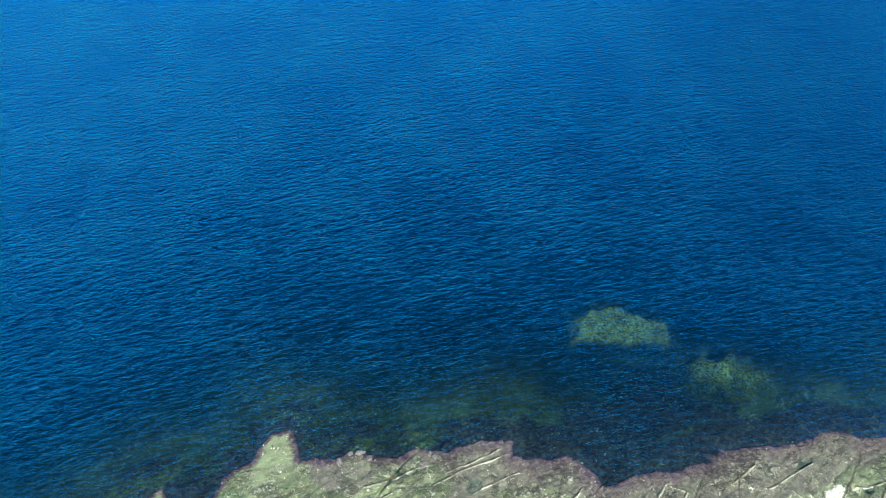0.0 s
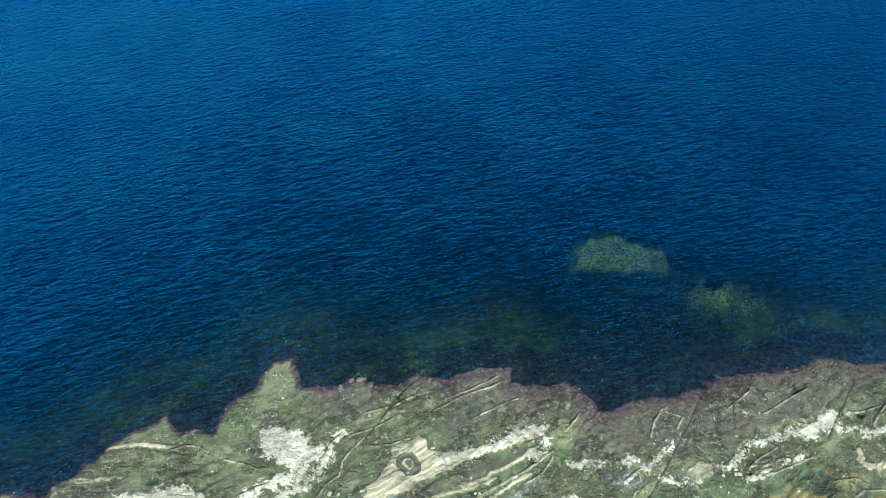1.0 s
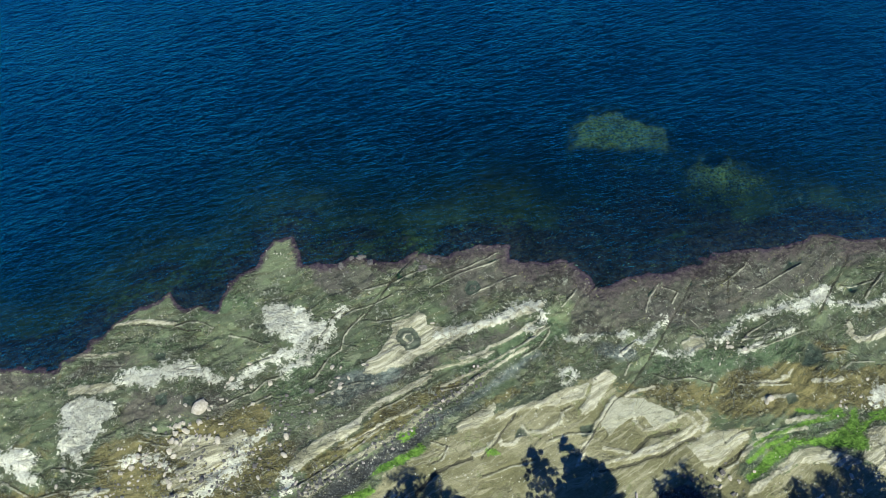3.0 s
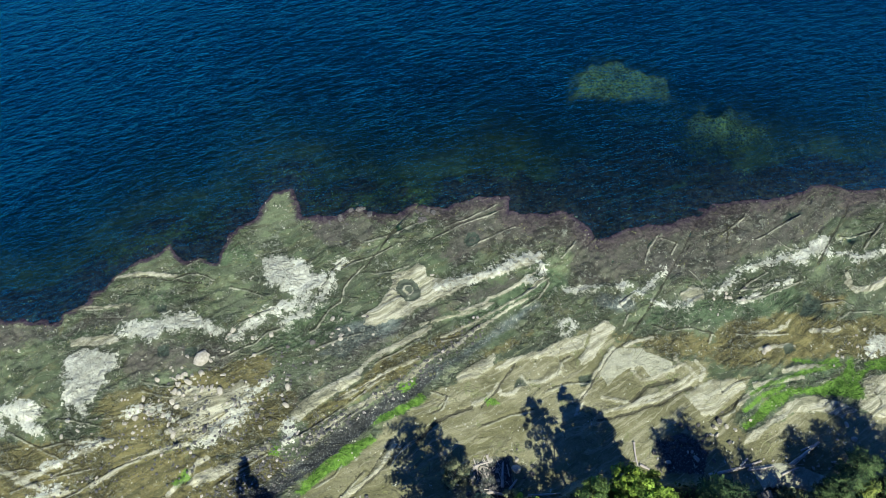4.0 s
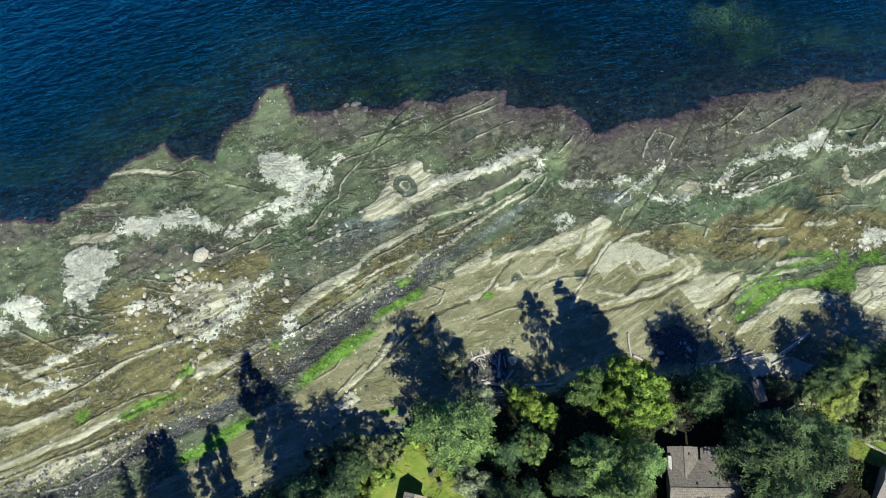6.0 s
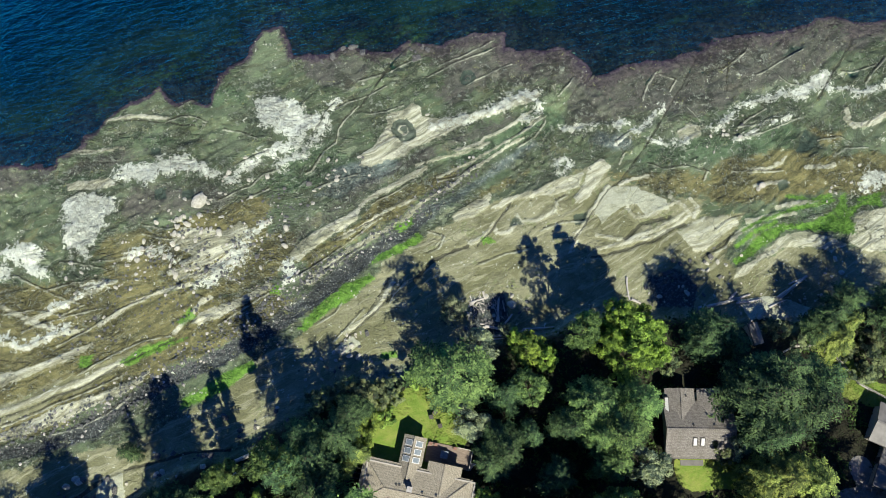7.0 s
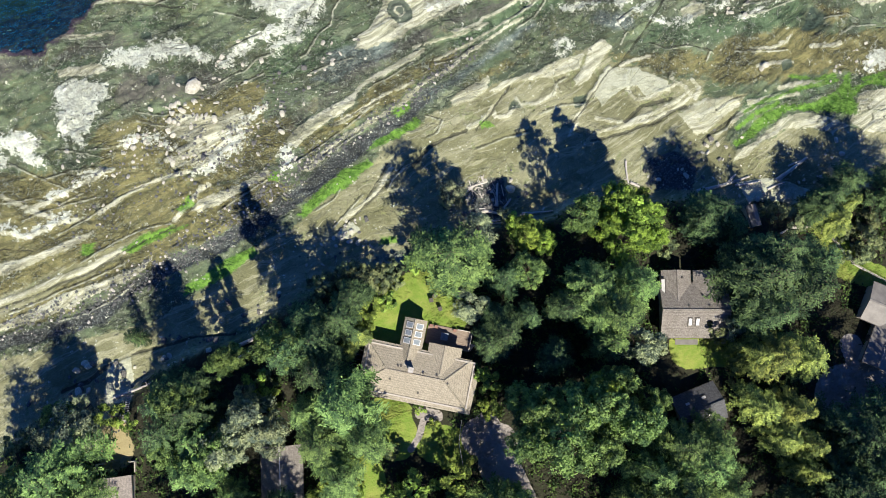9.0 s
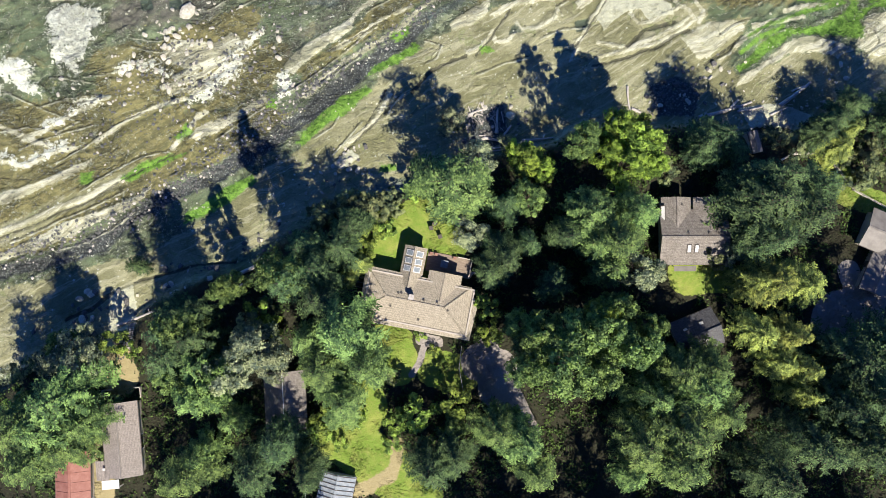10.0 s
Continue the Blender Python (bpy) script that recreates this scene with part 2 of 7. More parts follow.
area("lip", (24.8, 38.0), (29.0, 38.0), (33.4, 36.2), (33.7, 34.5), (30.3, 33.8), (28.8, 35.4), (26.7, 34.9), (23.6, 32.4), (22.1, 34.5), (23.5, 36.7))
area("tan", (24.6, 42.4), (25.4, 41.0), (23.6, 38.4), (21.8, 36.2), (20.5, 35.2), (19.7, 36.2), (21.5, 38.8), (22.5, 41.5))
area("tan", (9.8, 36.5), (14.8, 37.8), (18.2, 39.5), (21.6, 40.2), (20.6, 38.0), (17.3, 36.9), (13.9, 36.5), (11.4, 36.1), (8.9, 34.9), (7.2, 34.5))
area("tan", (38.1, 33.2), (41.8, 33.5), (43.4, 32.8), (40.6, 30.3), (38.8, 28.6), (36.7, 27.8), (35.7, 29.4), (34.6, 31.1))
area("tan", (7.3, 37.1), (4.4, 35.6), (1.5, 33.7), (1.9, 32.8), (4.7, 33.3), (7.3, 35.0))
stroke("tan", 0.22, (17.2, 35.4), (16.7, 34.1), (13.8, 32.8), (11.7, 32.7), (11.2, 33.7))
stroke("tan", 0.22, (11.1, 32.4), (10.0, 31.1), (8.4, 31.0), (8.2, 31.6))
stroke("tan", 0.25, (8.0, 32.4), (6.3, 30.3), (4.3, 29.5))
stroke("tan", 0.25, (24.8, 38.0), (22.1, 34.1), (20.3, 31.1), (18.9, 28.2))
stroke("tan", 0.2, (27.2, 36.7), (27.5, 34.5), (28.6, 33.2), (31.1, 33.6), (34.1, 35.4))
stroke("tan", 0.2, (33.8, 36.4), (35.8, 34.9), (36.5, 33.6), (34.3, 31.9), (30.8, 30.3), (26.7, 29.4), (22.6, 28.6))
stroke("tan", 0.2, (36.7, 36.2), (37.8, 34.9), (37.2, 33.2))
stroke("tan", 0.2, (22.7, 30.7), (26.7, 29.9), (30.1, 30.9), (33.5, 32.4), (35.7, 33.8))
stroke("tan", 0.25, (38.4, 28.6), (40.7, 30.7), (43.3, 32.4))
area("tan", (49.6, 30.2), (53.0, 31.1), (56.9, 29.8), (59.2, 28.6), (56.6, 27.7), (53.5, 28.6), (50.2, 28.6), (45.9, 26.5), (44.1, 24.5), (42.0, 23.7), (42.6, 25.5), (46.0, 27.5))
area("tan", (60.8, 33.6), (64.9, 34.5), (70.9, 34.9), (69.6, 27.7), (61.5, 27.7), (59.2, 29.0), (60.0, 31.1))
area("green", (64.5, 36.2), (64.9, 34.5), (61.8, 34.9), (60.2, 32.8), (60.3, 30.2), (58.6, 30.2), (54.7, 31.1), (50.6, 31.1), (47.9, 29.4), (45.3, 27.8), (42.6, 26.1), (42.1, 26.8), (44.5, 28.6), (47.2, 30.7), (49.8, 31.9), (54.0, 32.3), (57.5, 33.6), (59.1, 36.2), (59.8, 36.6), (59.8, 34.0), (61.9, 35.7))
area("moss", (45.1, 33.6), (49.3, 34.1), (53.6, 35.3), (57.8, 35.8), (58.4, 34.5), (54.1, 32.8), (49.9, 32.3), (46.5, 31.1), (42.9, 28.6), (42.3, 30.3), (43.3, 32.4))
area("moss", (13.1, 35.8), (15.6, 36.4), (16.8, 35.8), (14.7, 34.7), (11.4, 34.5))
area("green", (5.5, 30.3), (7.2, 30.3), (8.0, 29.6), (6.3, 29.1))
area("moss", (18.8, 33.7), (22.1, 34.5), (22.8, 33.2), (19.5, 31.1), (17.8, 31.5))
area("moss", (-1.0, 27.0), (0.6, 29.1), (4.7, 29.5), (3.9, 28.6), (1.4, 27.8), (-0.6, 25.8))
area("tan", (35.6, 46.8), (37.8, 48.0), (39.3, 47.6), (39.1, 45.5), (36.7, 45.0), (35.9, 45.8))
area("white", (40.3, 47.3), (42.5, 48.7), (44.4, 50.0), (45.4, 51.0), (48.0, 51.9), (50.7, 52.8), (53.0, 53.3), (53.3, 52.4), (50.6, 51.4), (47.9, 51.0), (45.3, 50.0), (43.8, 48.2), (41.5, 46.4))
area("white", (53.0, 53.3), (55.7, 54.2), (56.7, 55.2), (59.0, 56.6), (60.0, 56.1), (59.6, 54.7), (60.4, 53.7), (62.1, 53.7), (61.1, 52.8), (57.7, 53.3), (55.8, 51.9), (54.1, 51.9))
area("white", (62.5, 53.3), (64.7, 53.7), (68.1, 54.7), (74.6, 55.6), (74.3, 54.2), (67.9, 53.3), (64.5, 52.3), (62.8, 52.3))
stroke("tan", 0.5, (61.3, 48.5), (62.4, 47.3), (65.1, 47.7), (67.2, 49.1), (71.8, 50.0))
area("tan", (44.6, 40.1), (48.4, 40.1), (51.0, 41.0), (51.8, 42.8), (50.6, 41.6), (49.4, 41.4), (49.7, 41.0), (46.7, 40.6))
area("white", (60.9, 37.0), (62.4, 38.8), (64.3, 40.5), (65.8, 40.1), (68.4, 39.7), (65.4, 37.9), (63.0, 37.0))
stroke("white", 0.25, (18.5, 47.1), (22.8, 47.6), (28.0, 48.2))
stroke("white", 0.2, (26.5, 45.0), (28.7, 46.4), (31.4, 48.2), (33.7, 50.1))
stroke("white", 0.25, (17.4, 40.2), (17.9, 41.9), (18.8, 42.4), (19.3, 41.5), (18.5, 40.2))
stroke("white", 0.25, (31.2, 45.5), (33.7, 44.6), (37.1, 44.9))
stroke("white", 0.3, (44.8, 45.5), (47.4, 46.4), (49.3, 47.7), (52.8, 48.7))
stroke("tan", 0.25, (54.3, 40.6), (56.8, 40.6), (58.5, 41.0))
stroke("tan", 0.2, (26.5, 38.4), (29.0, 39.3), (30.8, 39.7))
stroke("tan", 0.2, (46.4, 37.9), (49.0, 38.4), (51.5, 38.4))
stroke("tan", 0.25, (61.6, 50.0), (61.7, 48.2))
stroke("tan", 0.2, (-51.0, 49.2), (-46.4, 49.9), (-41.2, 49.5))
stroke("tan", 0.2, (-55.9, 44.3), (-51.7, 44.3), (-47.5, 44.7))
area("weed", (-1.9, 58.1), (1.6, 61.2), (6.9, 63.6), (10.4, 61.2), (14.8, 60.4), (19.1, 60.0), (23.3, 55.2), (28.6, 57.3), (36.6, 58.5), (44.8, 61.9), (54.6, 63.1), (61.0, 64.3), (69.6, 63.8), (76.1, 64.3), (75.6, 61.4), (69.2, 60.9), (61.3, 59.9), (57.4, 57.1), (51.8, 54.2), (47.3, 53.3), (42.7, 50.5), (39.2, 49.1), (34.9, 48.7), (31.5, 49.6), (28.0, 48.9), (22.9, 48.2), (18.6, 48.7), (19.7, 53.3), (15.4, 55.2), (10.2, 54.8), (6.7, 53.3), (1.5, 51.0), (-1.0, 53.4), (0.7, 56.2))
area("weed", (-3.6, 44.2), (0.7, 45.3), (5.8, 47.8), (10.1, 49.6), (11.8, 49.2), (6.6, 46.0), (1.5, 44.6), (-1.9, 42.0), (-6.9, 39.8), (-11.8, 37.1), (-15.0, 34.6), (-19.0, 31.2), (-21.3, 29.1), (-22.2, 29.7), (-19.1, 32.9), (-15.1, 36.3), (-10.2, 39.8), (-6.9, 41.5))
area("weed", (-22.1, 60.1), (-15.9, 59.6), (-8.9, 59.1), (-12.3, 55.3), (-16.6, 54.3), (-20.2, 56.2))
area("weed", (-70.7, 41.6), (-62.2, 41.2), (-56.3, 41.1), (-52.4, 43.4), (-44.1, 43.8), (-48.9, 41.6), (-57.1, 40.3), (-62.6, 38.1), (-69.8, 36.4))
area("weed", (-45.1, 38.1), (-40.2, 38.9), (-36.0, 38.5), (-30.1, 38.0), (-31.6, 35.4), (-39.8, 34.6), (-45.4, 32.9), (-48.0, 34.6))
area("moss", (31.2, 45.0), (39.7, 45.9), (46.5, 45.5), (42.7, 42.3), (35.1, 41.5), (29.2, 41.5))
area("moss", (43.9, 45.0), (52.7, 47.7), (54.3, 46.8), (52.1, 43.2), (46.1, 42.3))
area("moss", (1.5, 43.7), (7.5, 46.4), (12.7, 49.6), (17.0, 50.5), (18.6, 47.8), (12.5, 45.1), (8.2, 42.4), (3.2, 40.6))
area("moss", (-36.5, 54.3), (-31.3, 54.3), (-29.4, 51.5), (-34.5, 50.6), (-39.6, 50.2))
area("moss", (-44.3, 46.5), (-39.3, 46.9), (-38.3, 45.6), (-42.5, 44.7), (-49.4, 46.1))
area("moss", (-60.5, 40.7), (-52.2, 41.1), (-49.5, 39.8), (-55.3, 39.4), (-60.2, 39.0))
area("moss", (-22.1, 43.3), (-15.4, 45.1), (-12.0, 42.4), (-18.5, 38.9), (-23.4, 37.2), (-26.0, 38.9))
area("ochre", (-19.7, 27.8), (-14.9, 31.2), (-11.7, 32.9), (-10.1, 35.4), (-3.5, 38.9), (1.5, 40.6), (4.0, 41.5), (1.5, 38.4), (-2.7, 36.3), (-6.8, 32.9), (-11.6, 30.3), (-15.6, 27.8), (-18.7, 25.4))
area("ochre", (1.5, 32.8), (4.0, 35.8), (8.2, 38.4), (12.4, 39.7), (9.8, 38.0), (5.6, 36.3), (2.7, 34.1))
area("ochre", (41.0, 41.5), (52.2, 43.7), (57.9, 42.3), (66.3, 43.2), (72.5, 44.1), (71.1, 36.2), (57.9, 36.6), (51.2, 36.2), (45.3, 35.3), (38.8, 36.2), (39.5, 39.7))
area("ochre", (56.0, 47.3), (61.0, 46.4), (59.0, 44.1), (56.6, 45.0))
area("ochre", (-49.3, 31.2), (-42.8, 31.6), (-44.8, 27.9), (-50.5, 27.9))
area("ochre", (-27.7, 26.2), (-24.7, 31.2), (-19.8, 31.2), (-22.1, 27.8), (-23.1, 24.6), (-26.7, 23.4))
area("ochre", (-33.2, 34.6), (-29.9, 35.4), (-31.4, 32.5), (-33.8, 32.0))
area("ochre", (21.6, 39.7), (39.2, 40.1), (38.9, 37.1), (33.0, 37.1), (27.3, 38.8))
area("pool", (53.1, 43.2), (55.1, 47.0), (57.1, 45.5), (56.5, 44.1), (54.2, 43.2))
area("pool", (-43.3, 44.7), (-41.6, 44.7), (-41.5, 43.5), (-43.2, 43.5))
area("pool", (62.5, 56.6), (65.2, 57.1), (63.7, 55.6), (62.4, 55.6))
area("pool", (52.8, 59.0), (54.4, 60.9), (56.5, 60.6), (54.2, 59.2))
area("pool", (10.9, 33.5), (12.3, 32.4), (10.1, 31.8), (10.3, 32.4))
area("pool", (-42.2, 38.1), (-40.6, 38.5), (-40.2, 36.8), (-41.8, 36.5))
area("pool", (-38.0, 38.1), (-36.4, 38.2), (-36.3, 36.7), (-37.9, 36.5))
area("pool", (49.8, 38.4), (51.4, 38.8), (51.4, 37.5), (49.8, 37.1))
area("pool", (19.6, 33.7), (21.7, 34.1), (21.6, 32.8), (19.7, 32.1))
stroke("crack_and_shade", 0.18, (19.2, 29.4), (24.8, 37.5), (26.5, 38.8), (31.2, 45.0), (36.0, 52.4), (39.7, 59.0))
stroke("crack_and_shade", 0.22, (-12.2, 50.6), (-8.0, 57.2), (-3.7, 62.5))
stroke("crack_and_shade", 0.16, (17.7, 57.6), (17.0, 55.2), (16.7, 52.9))
stroke("crack_and_shade", 0.14, (19.6, 51.9), (22.4, 56.2))
stroke("crack_and_shade", 0.22, (57.5, 51.6), (60.3, 56.1), (63.1, 60.4), (64.3, 62.9))
stroke("crack_and_shade", 0.16, (37.5, 54.2), (39.0, 56.1), (42.5, 56.9), (46.1, 57.8), (47.8, 57.3))
stroke("crack_and_shade", 0.14, (59.1, 59.9), (61.0, 63.9))
stroke("crack_and_shade", 0.2, (-51.0, 48.7), (-46.4, 49.4), (-41.2, 48.8), (-36.0, 48.1))
stroke("crack_and_shade", 0.14, (-56.1, 42.5), (-49.0, 42.6), (-42.3, 42.9), (-36.4, 42.9))
stroke("crack_and_shade", 0.22, (10.4, 35.6), (8.2, 32.4), (7.3, 31.1), (5.3, 29.1))
stroke("crack_and_shade", 0.35, (26.7, 30.1), (29.4, 32.4), (33.6, 33.4))
stroke("crack_and_shade", 0.3, (21.7, 27.4), (26.6, 28.4), (30.8, 29.9), (35.9, 32.4))
stroke("crack_and_shade", 0.25, (37.9, 27.1), (41.4, 29.8), (43.2, 31.1))
stroke("crack_and_shade", 0.3, (-3.8, 24.1), (-1.8, 26.2), (0.6, 27.8), (3.9, 29.1))
stroke("crack_and_shade", 0.2, (-10.5, 19.3), (-8.2, 22.9), (-7.4, 24.5))
stroke("crack_and_shade", 0.2, (44.4, 58.5), (43.9, 53.3))
stroke("crack_and_shade", 0.16, (35.5, 51.4), (32.6, 46.9), (31.2, 45.0))
stroke("crack_and_shade", 0.16, (-57.8, 27.9), (-54.9, 24.6), (-52.3, 23.4), (-48.4, 23.8))
stroke("crack_and_shade", 0.14, (-22.9, 27.0), (-25.3, 27.9), (-27.7, 26.2))
stroke("crack_and_shade", 0.2, (-67.0, 2.4), (-62.2, 4.7), (-55.8, 7.1), (-50.2, 9.3), (-43.7, 12.9), (-37.3, 16.0))
stroke("crack_and_shade", 0.25, (-43.2, -2.0), (-38.4, -0.9), (-34.4, 0.2), (-28.8, 0.5))
stroke("crack_and_shade", 0.2, (-14.2, 14.9), (-11.0, 18.0), (-6.9, 21.9))
stroke("crack_and_shade", 0.15, (-66.9, 11.2), (-62.1, 13.1), (-57.3, 12.7), (-52.5, 15.3))
stroke("crack_and_shade", 0.4, (-52.8, -7.0), (-49.6, -5.9), (-46.4, -3.6))
area("shoal", (20.6, 87.2), (22.7, 89.2), (26.7, 90.0), (29.7, 90.2), (32.6, 89.3), (36.3, 87.3), (38.4, 85.0), (39.4, 80.4), (37.4, 79.8), (34.6, 80.9), (32.5, 79.2), (29.8, 80.3), (26.0, 80.8), (23.1, 79.7), (21.2, 80.8), (20.9, 84.3))
area("shoal", (40.7, 79.8), (42.8, 81.0), (47.1, 80.8), (48.7, 78.8), (54.3, 78.2), (52.9, 75.5), (49.8, 73.8), (48.5, 71.7), (47.4, 73.3), (43.3, 74.5), (40.7, 75.9))
area("dim", (4.9, 75.2), (10.6, 76.9), (16.2, 75.8), (18.8, 72.0), (18.2, 69.9), (10.3, 68.8), (3.0, 68.7), (1.1, 70.8))
area("dim", (39.5, 81.0), (48.3, 82.2), (57.3, 78.9), (56.9, 76.7), (50.3, 71.2), (42.1, 72.2), (38.8, 75.4))
area("kelp", (25.0, 79.7), (32.5, 78.6), (39.2, 79.3), (40.1, 74.8), (45.9, 72.7), (46.3, 69.0), (37.6, 65.8), (28.2, 62.7), (19.4, 66.7), (20.7, 72.0), (27.3, 73.1))
area("dim", (-36.9, 63.3), (-32.7, 65.8), (-28.4, 68.5), (-23.8, 68.7), (-19.0, 65.9), (-17.4, 62.4), (-20.5, 62.2), (-23.6, 66.2), (-27.3, 66.7), (-31.5, 63.6), (-34.8, 61.1))
area("dim", (-51.7, 55.2), (-47.6, 57.0), (-40.7, 58.4), (-34.8, 61.3), (-35.8, 58.3), (-43.0, 56.1), (-48.8, 53.3), (-55.3, 50.9), (-62.8, 49.5), (-71.2, 48.5), (-71.7, 50.4), (-63.2, 51.4))
area("dim", (70.6, 83.5), (75.4, 84.2), (82.5, 84.8), (80.2, 75.7), (73.7, 76.8), (70.4, 77.9))
area("dim", (-8.0, 66.5), (-5.4, 70.2), (-1.6, 67.6), (-1.6, 64.5), (-6.1, 63.5))
area("dim", (-13.4, 64.4), (-8.9, 65.5), (-8.8, 62.5), (-13.3, 62.4))
area("ochre", (-68.3, 24.0), (-61.9, 23.9), (-46.0, 24.3), (-35.6, 21.7), (-24.4, 23.9), (-20.5, 21.4), (-30.2, 15.2), (-42.2, 9.9), (-54.2, 3.8), (-68.6, -0.7))
area("ochre", (-47.6, 31.2), (-39.6, 32.5), (-30.0, 36.3), (-25.9, 36.3), (-24.7, 31.2), (-28.5, 26.2), (-36.2, 23.0), (-44.1, 21.4), (-48.5, 24.6))
area("sand", (41.6, 23.7), (44.2, 25.7), (50.3, 29.0), (56.6, 27.9), (60.7, 27.9), (63.8, 27.7), (69.6, 27.7), (67.9, 18.0), (43.3, 18.1))
stroke("green", 0.15, (44.0, 31.1), (47.5, 32.8), (52.6, 34.5), (57.7, 35.5))
stroke("green", 0.15, (42.9, 28.6), (46.0, 30.9), (49.1, 32.3))
stroke("green", 0.12, (51.2, 36.2), (54.5, 35.8), (57.4, 36.2))
stroke("green", 0.15, (61.5, 35.7), (63.7, 36.3), (65.2, 36.6))
stroke("tan", 0.3, (45.0, 32.4), (48.4, 33.2), (51.7, 33.6))
stroke("tan", 0.3, (49.3, 34.5), (52.7, 35.2), (55.6, 35.2))
stroke("tan", 0.3, (42.2, 29.8), (44.0, 31.1), (45.7, 31.8))
area("lip", (42.4, 20.8), (47.9, 21.1), (52.7, 19.8), (55.0, 18.6), (51.8, 16.7), (47.9, 17.9), (43.9, 17.6))
area("lip", (-47.0, -3.7), (-43.4, -2.2), (-42.7, -8.4), (-46.9, -8.9))
area("pebble", (4.2, 21.6), (9.0, 22.3), (10.1, 17.5), (7.3, 15.8), (4.1, 16.8))
area("pebble", (29.7, 24.3), (33.7, 25.4), (37.2, 22.9), (36.0, 19.8), (30.8, 19.9))
area("slate", (-12.2, 13.2), (-7.9, 13.1), (-3.9, 11.6), (-6.3, 9.5), (-11.1, 10.4))
area("lip", (-15.0, 14.5), (-12.2, 16.2), (-11.0, 15.2), (-13.4, 13.2))
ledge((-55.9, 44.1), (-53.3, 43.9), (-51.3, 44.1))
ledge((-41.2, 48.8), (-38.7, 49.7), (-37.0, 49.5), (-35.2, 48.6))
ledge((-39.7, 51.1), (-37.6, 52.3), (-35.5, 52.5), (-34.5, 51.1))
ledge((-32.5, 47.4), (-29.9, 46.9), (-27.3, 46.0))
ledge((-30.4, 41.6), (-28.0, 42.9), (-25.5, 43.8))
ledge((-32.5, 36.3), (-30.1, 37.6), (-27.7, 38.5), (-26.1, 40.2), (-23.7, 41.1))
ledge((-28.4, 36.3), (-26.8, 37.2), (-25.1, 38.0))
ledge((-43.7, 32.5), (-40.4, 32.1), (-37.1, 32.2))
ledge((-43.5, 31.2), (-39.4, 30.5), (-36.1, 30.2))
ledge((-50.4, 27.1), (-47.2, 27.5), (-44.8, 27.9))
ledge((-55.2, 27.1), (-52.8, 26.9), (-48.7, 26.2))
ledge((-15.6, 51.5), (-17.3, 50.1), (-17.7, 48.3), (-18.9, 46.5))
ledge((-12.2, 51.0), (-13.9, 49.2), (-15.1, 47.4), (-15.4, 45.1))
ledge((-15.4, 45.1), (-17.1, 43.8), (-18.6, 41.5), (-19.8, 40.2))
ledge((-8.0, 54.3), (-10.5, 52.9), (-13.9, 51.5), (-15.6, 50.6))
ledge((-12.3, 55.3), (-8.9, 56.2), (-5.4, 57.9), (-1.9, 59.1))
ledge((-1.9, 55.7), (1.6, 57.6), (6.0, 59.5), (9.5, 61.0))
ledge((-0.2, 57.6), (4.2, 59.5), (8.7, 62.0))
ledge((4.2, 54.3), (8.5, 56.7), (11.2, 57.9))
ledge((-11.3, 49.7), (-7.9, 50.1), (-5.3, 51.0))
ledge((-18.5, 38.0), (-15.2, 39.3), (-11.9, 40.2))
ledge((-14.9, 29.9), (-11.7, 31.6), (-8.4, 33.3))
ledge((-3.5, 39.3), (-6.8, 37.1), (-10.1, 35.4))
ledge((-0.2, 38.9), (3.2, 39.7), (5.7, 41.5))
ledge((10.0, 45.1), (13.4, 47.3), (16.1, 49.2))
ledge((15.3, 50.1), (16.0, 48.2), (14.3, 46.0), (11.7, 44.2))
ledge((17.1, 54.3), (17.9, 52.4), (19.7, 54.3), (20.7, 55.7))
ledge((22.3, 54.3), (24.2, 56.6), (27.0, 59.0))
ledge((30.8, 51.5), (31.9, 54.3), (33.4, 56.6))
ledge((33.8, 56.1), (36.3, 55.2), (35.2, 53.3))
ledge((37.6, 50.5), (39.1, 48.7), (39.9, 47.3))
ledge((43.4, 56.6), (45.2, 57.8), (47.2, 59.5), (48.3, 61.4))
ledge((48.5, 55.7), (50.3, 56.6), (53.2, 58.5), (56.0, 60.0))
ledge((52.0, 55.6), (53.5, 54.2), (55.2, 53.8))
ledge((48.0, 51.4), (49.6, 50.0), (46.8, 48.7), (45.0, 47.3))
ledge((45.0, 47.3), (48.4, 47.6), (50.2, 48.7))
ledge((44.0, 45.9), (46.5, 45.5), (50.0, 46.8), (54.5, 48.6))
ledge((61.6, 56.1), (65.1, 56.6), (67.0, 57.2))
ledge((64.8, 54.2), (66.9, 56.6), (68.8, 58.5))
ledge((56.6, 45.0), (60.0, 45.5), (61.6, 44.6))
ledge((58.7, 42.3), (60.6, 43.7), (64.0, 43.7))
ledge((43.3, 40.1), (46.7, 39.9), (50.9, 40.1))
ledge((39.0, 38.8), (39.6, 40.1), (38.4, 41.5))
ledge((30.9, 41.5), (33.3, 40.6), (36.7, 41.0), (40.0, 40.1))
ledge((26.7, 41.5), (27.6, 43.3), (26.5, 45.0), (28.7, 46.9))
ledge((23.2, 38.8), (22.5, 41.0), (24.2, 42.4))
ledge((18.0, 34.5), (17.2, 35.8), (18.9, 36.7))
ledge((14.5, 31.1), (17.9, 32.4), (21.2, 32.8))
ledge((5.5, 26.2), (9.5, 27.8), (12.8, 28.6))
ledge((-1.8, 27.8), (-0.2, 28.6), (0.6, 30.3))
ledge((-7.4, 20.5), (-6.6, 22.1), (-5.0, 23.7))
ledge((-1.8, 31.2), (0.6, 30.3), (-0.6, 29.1))
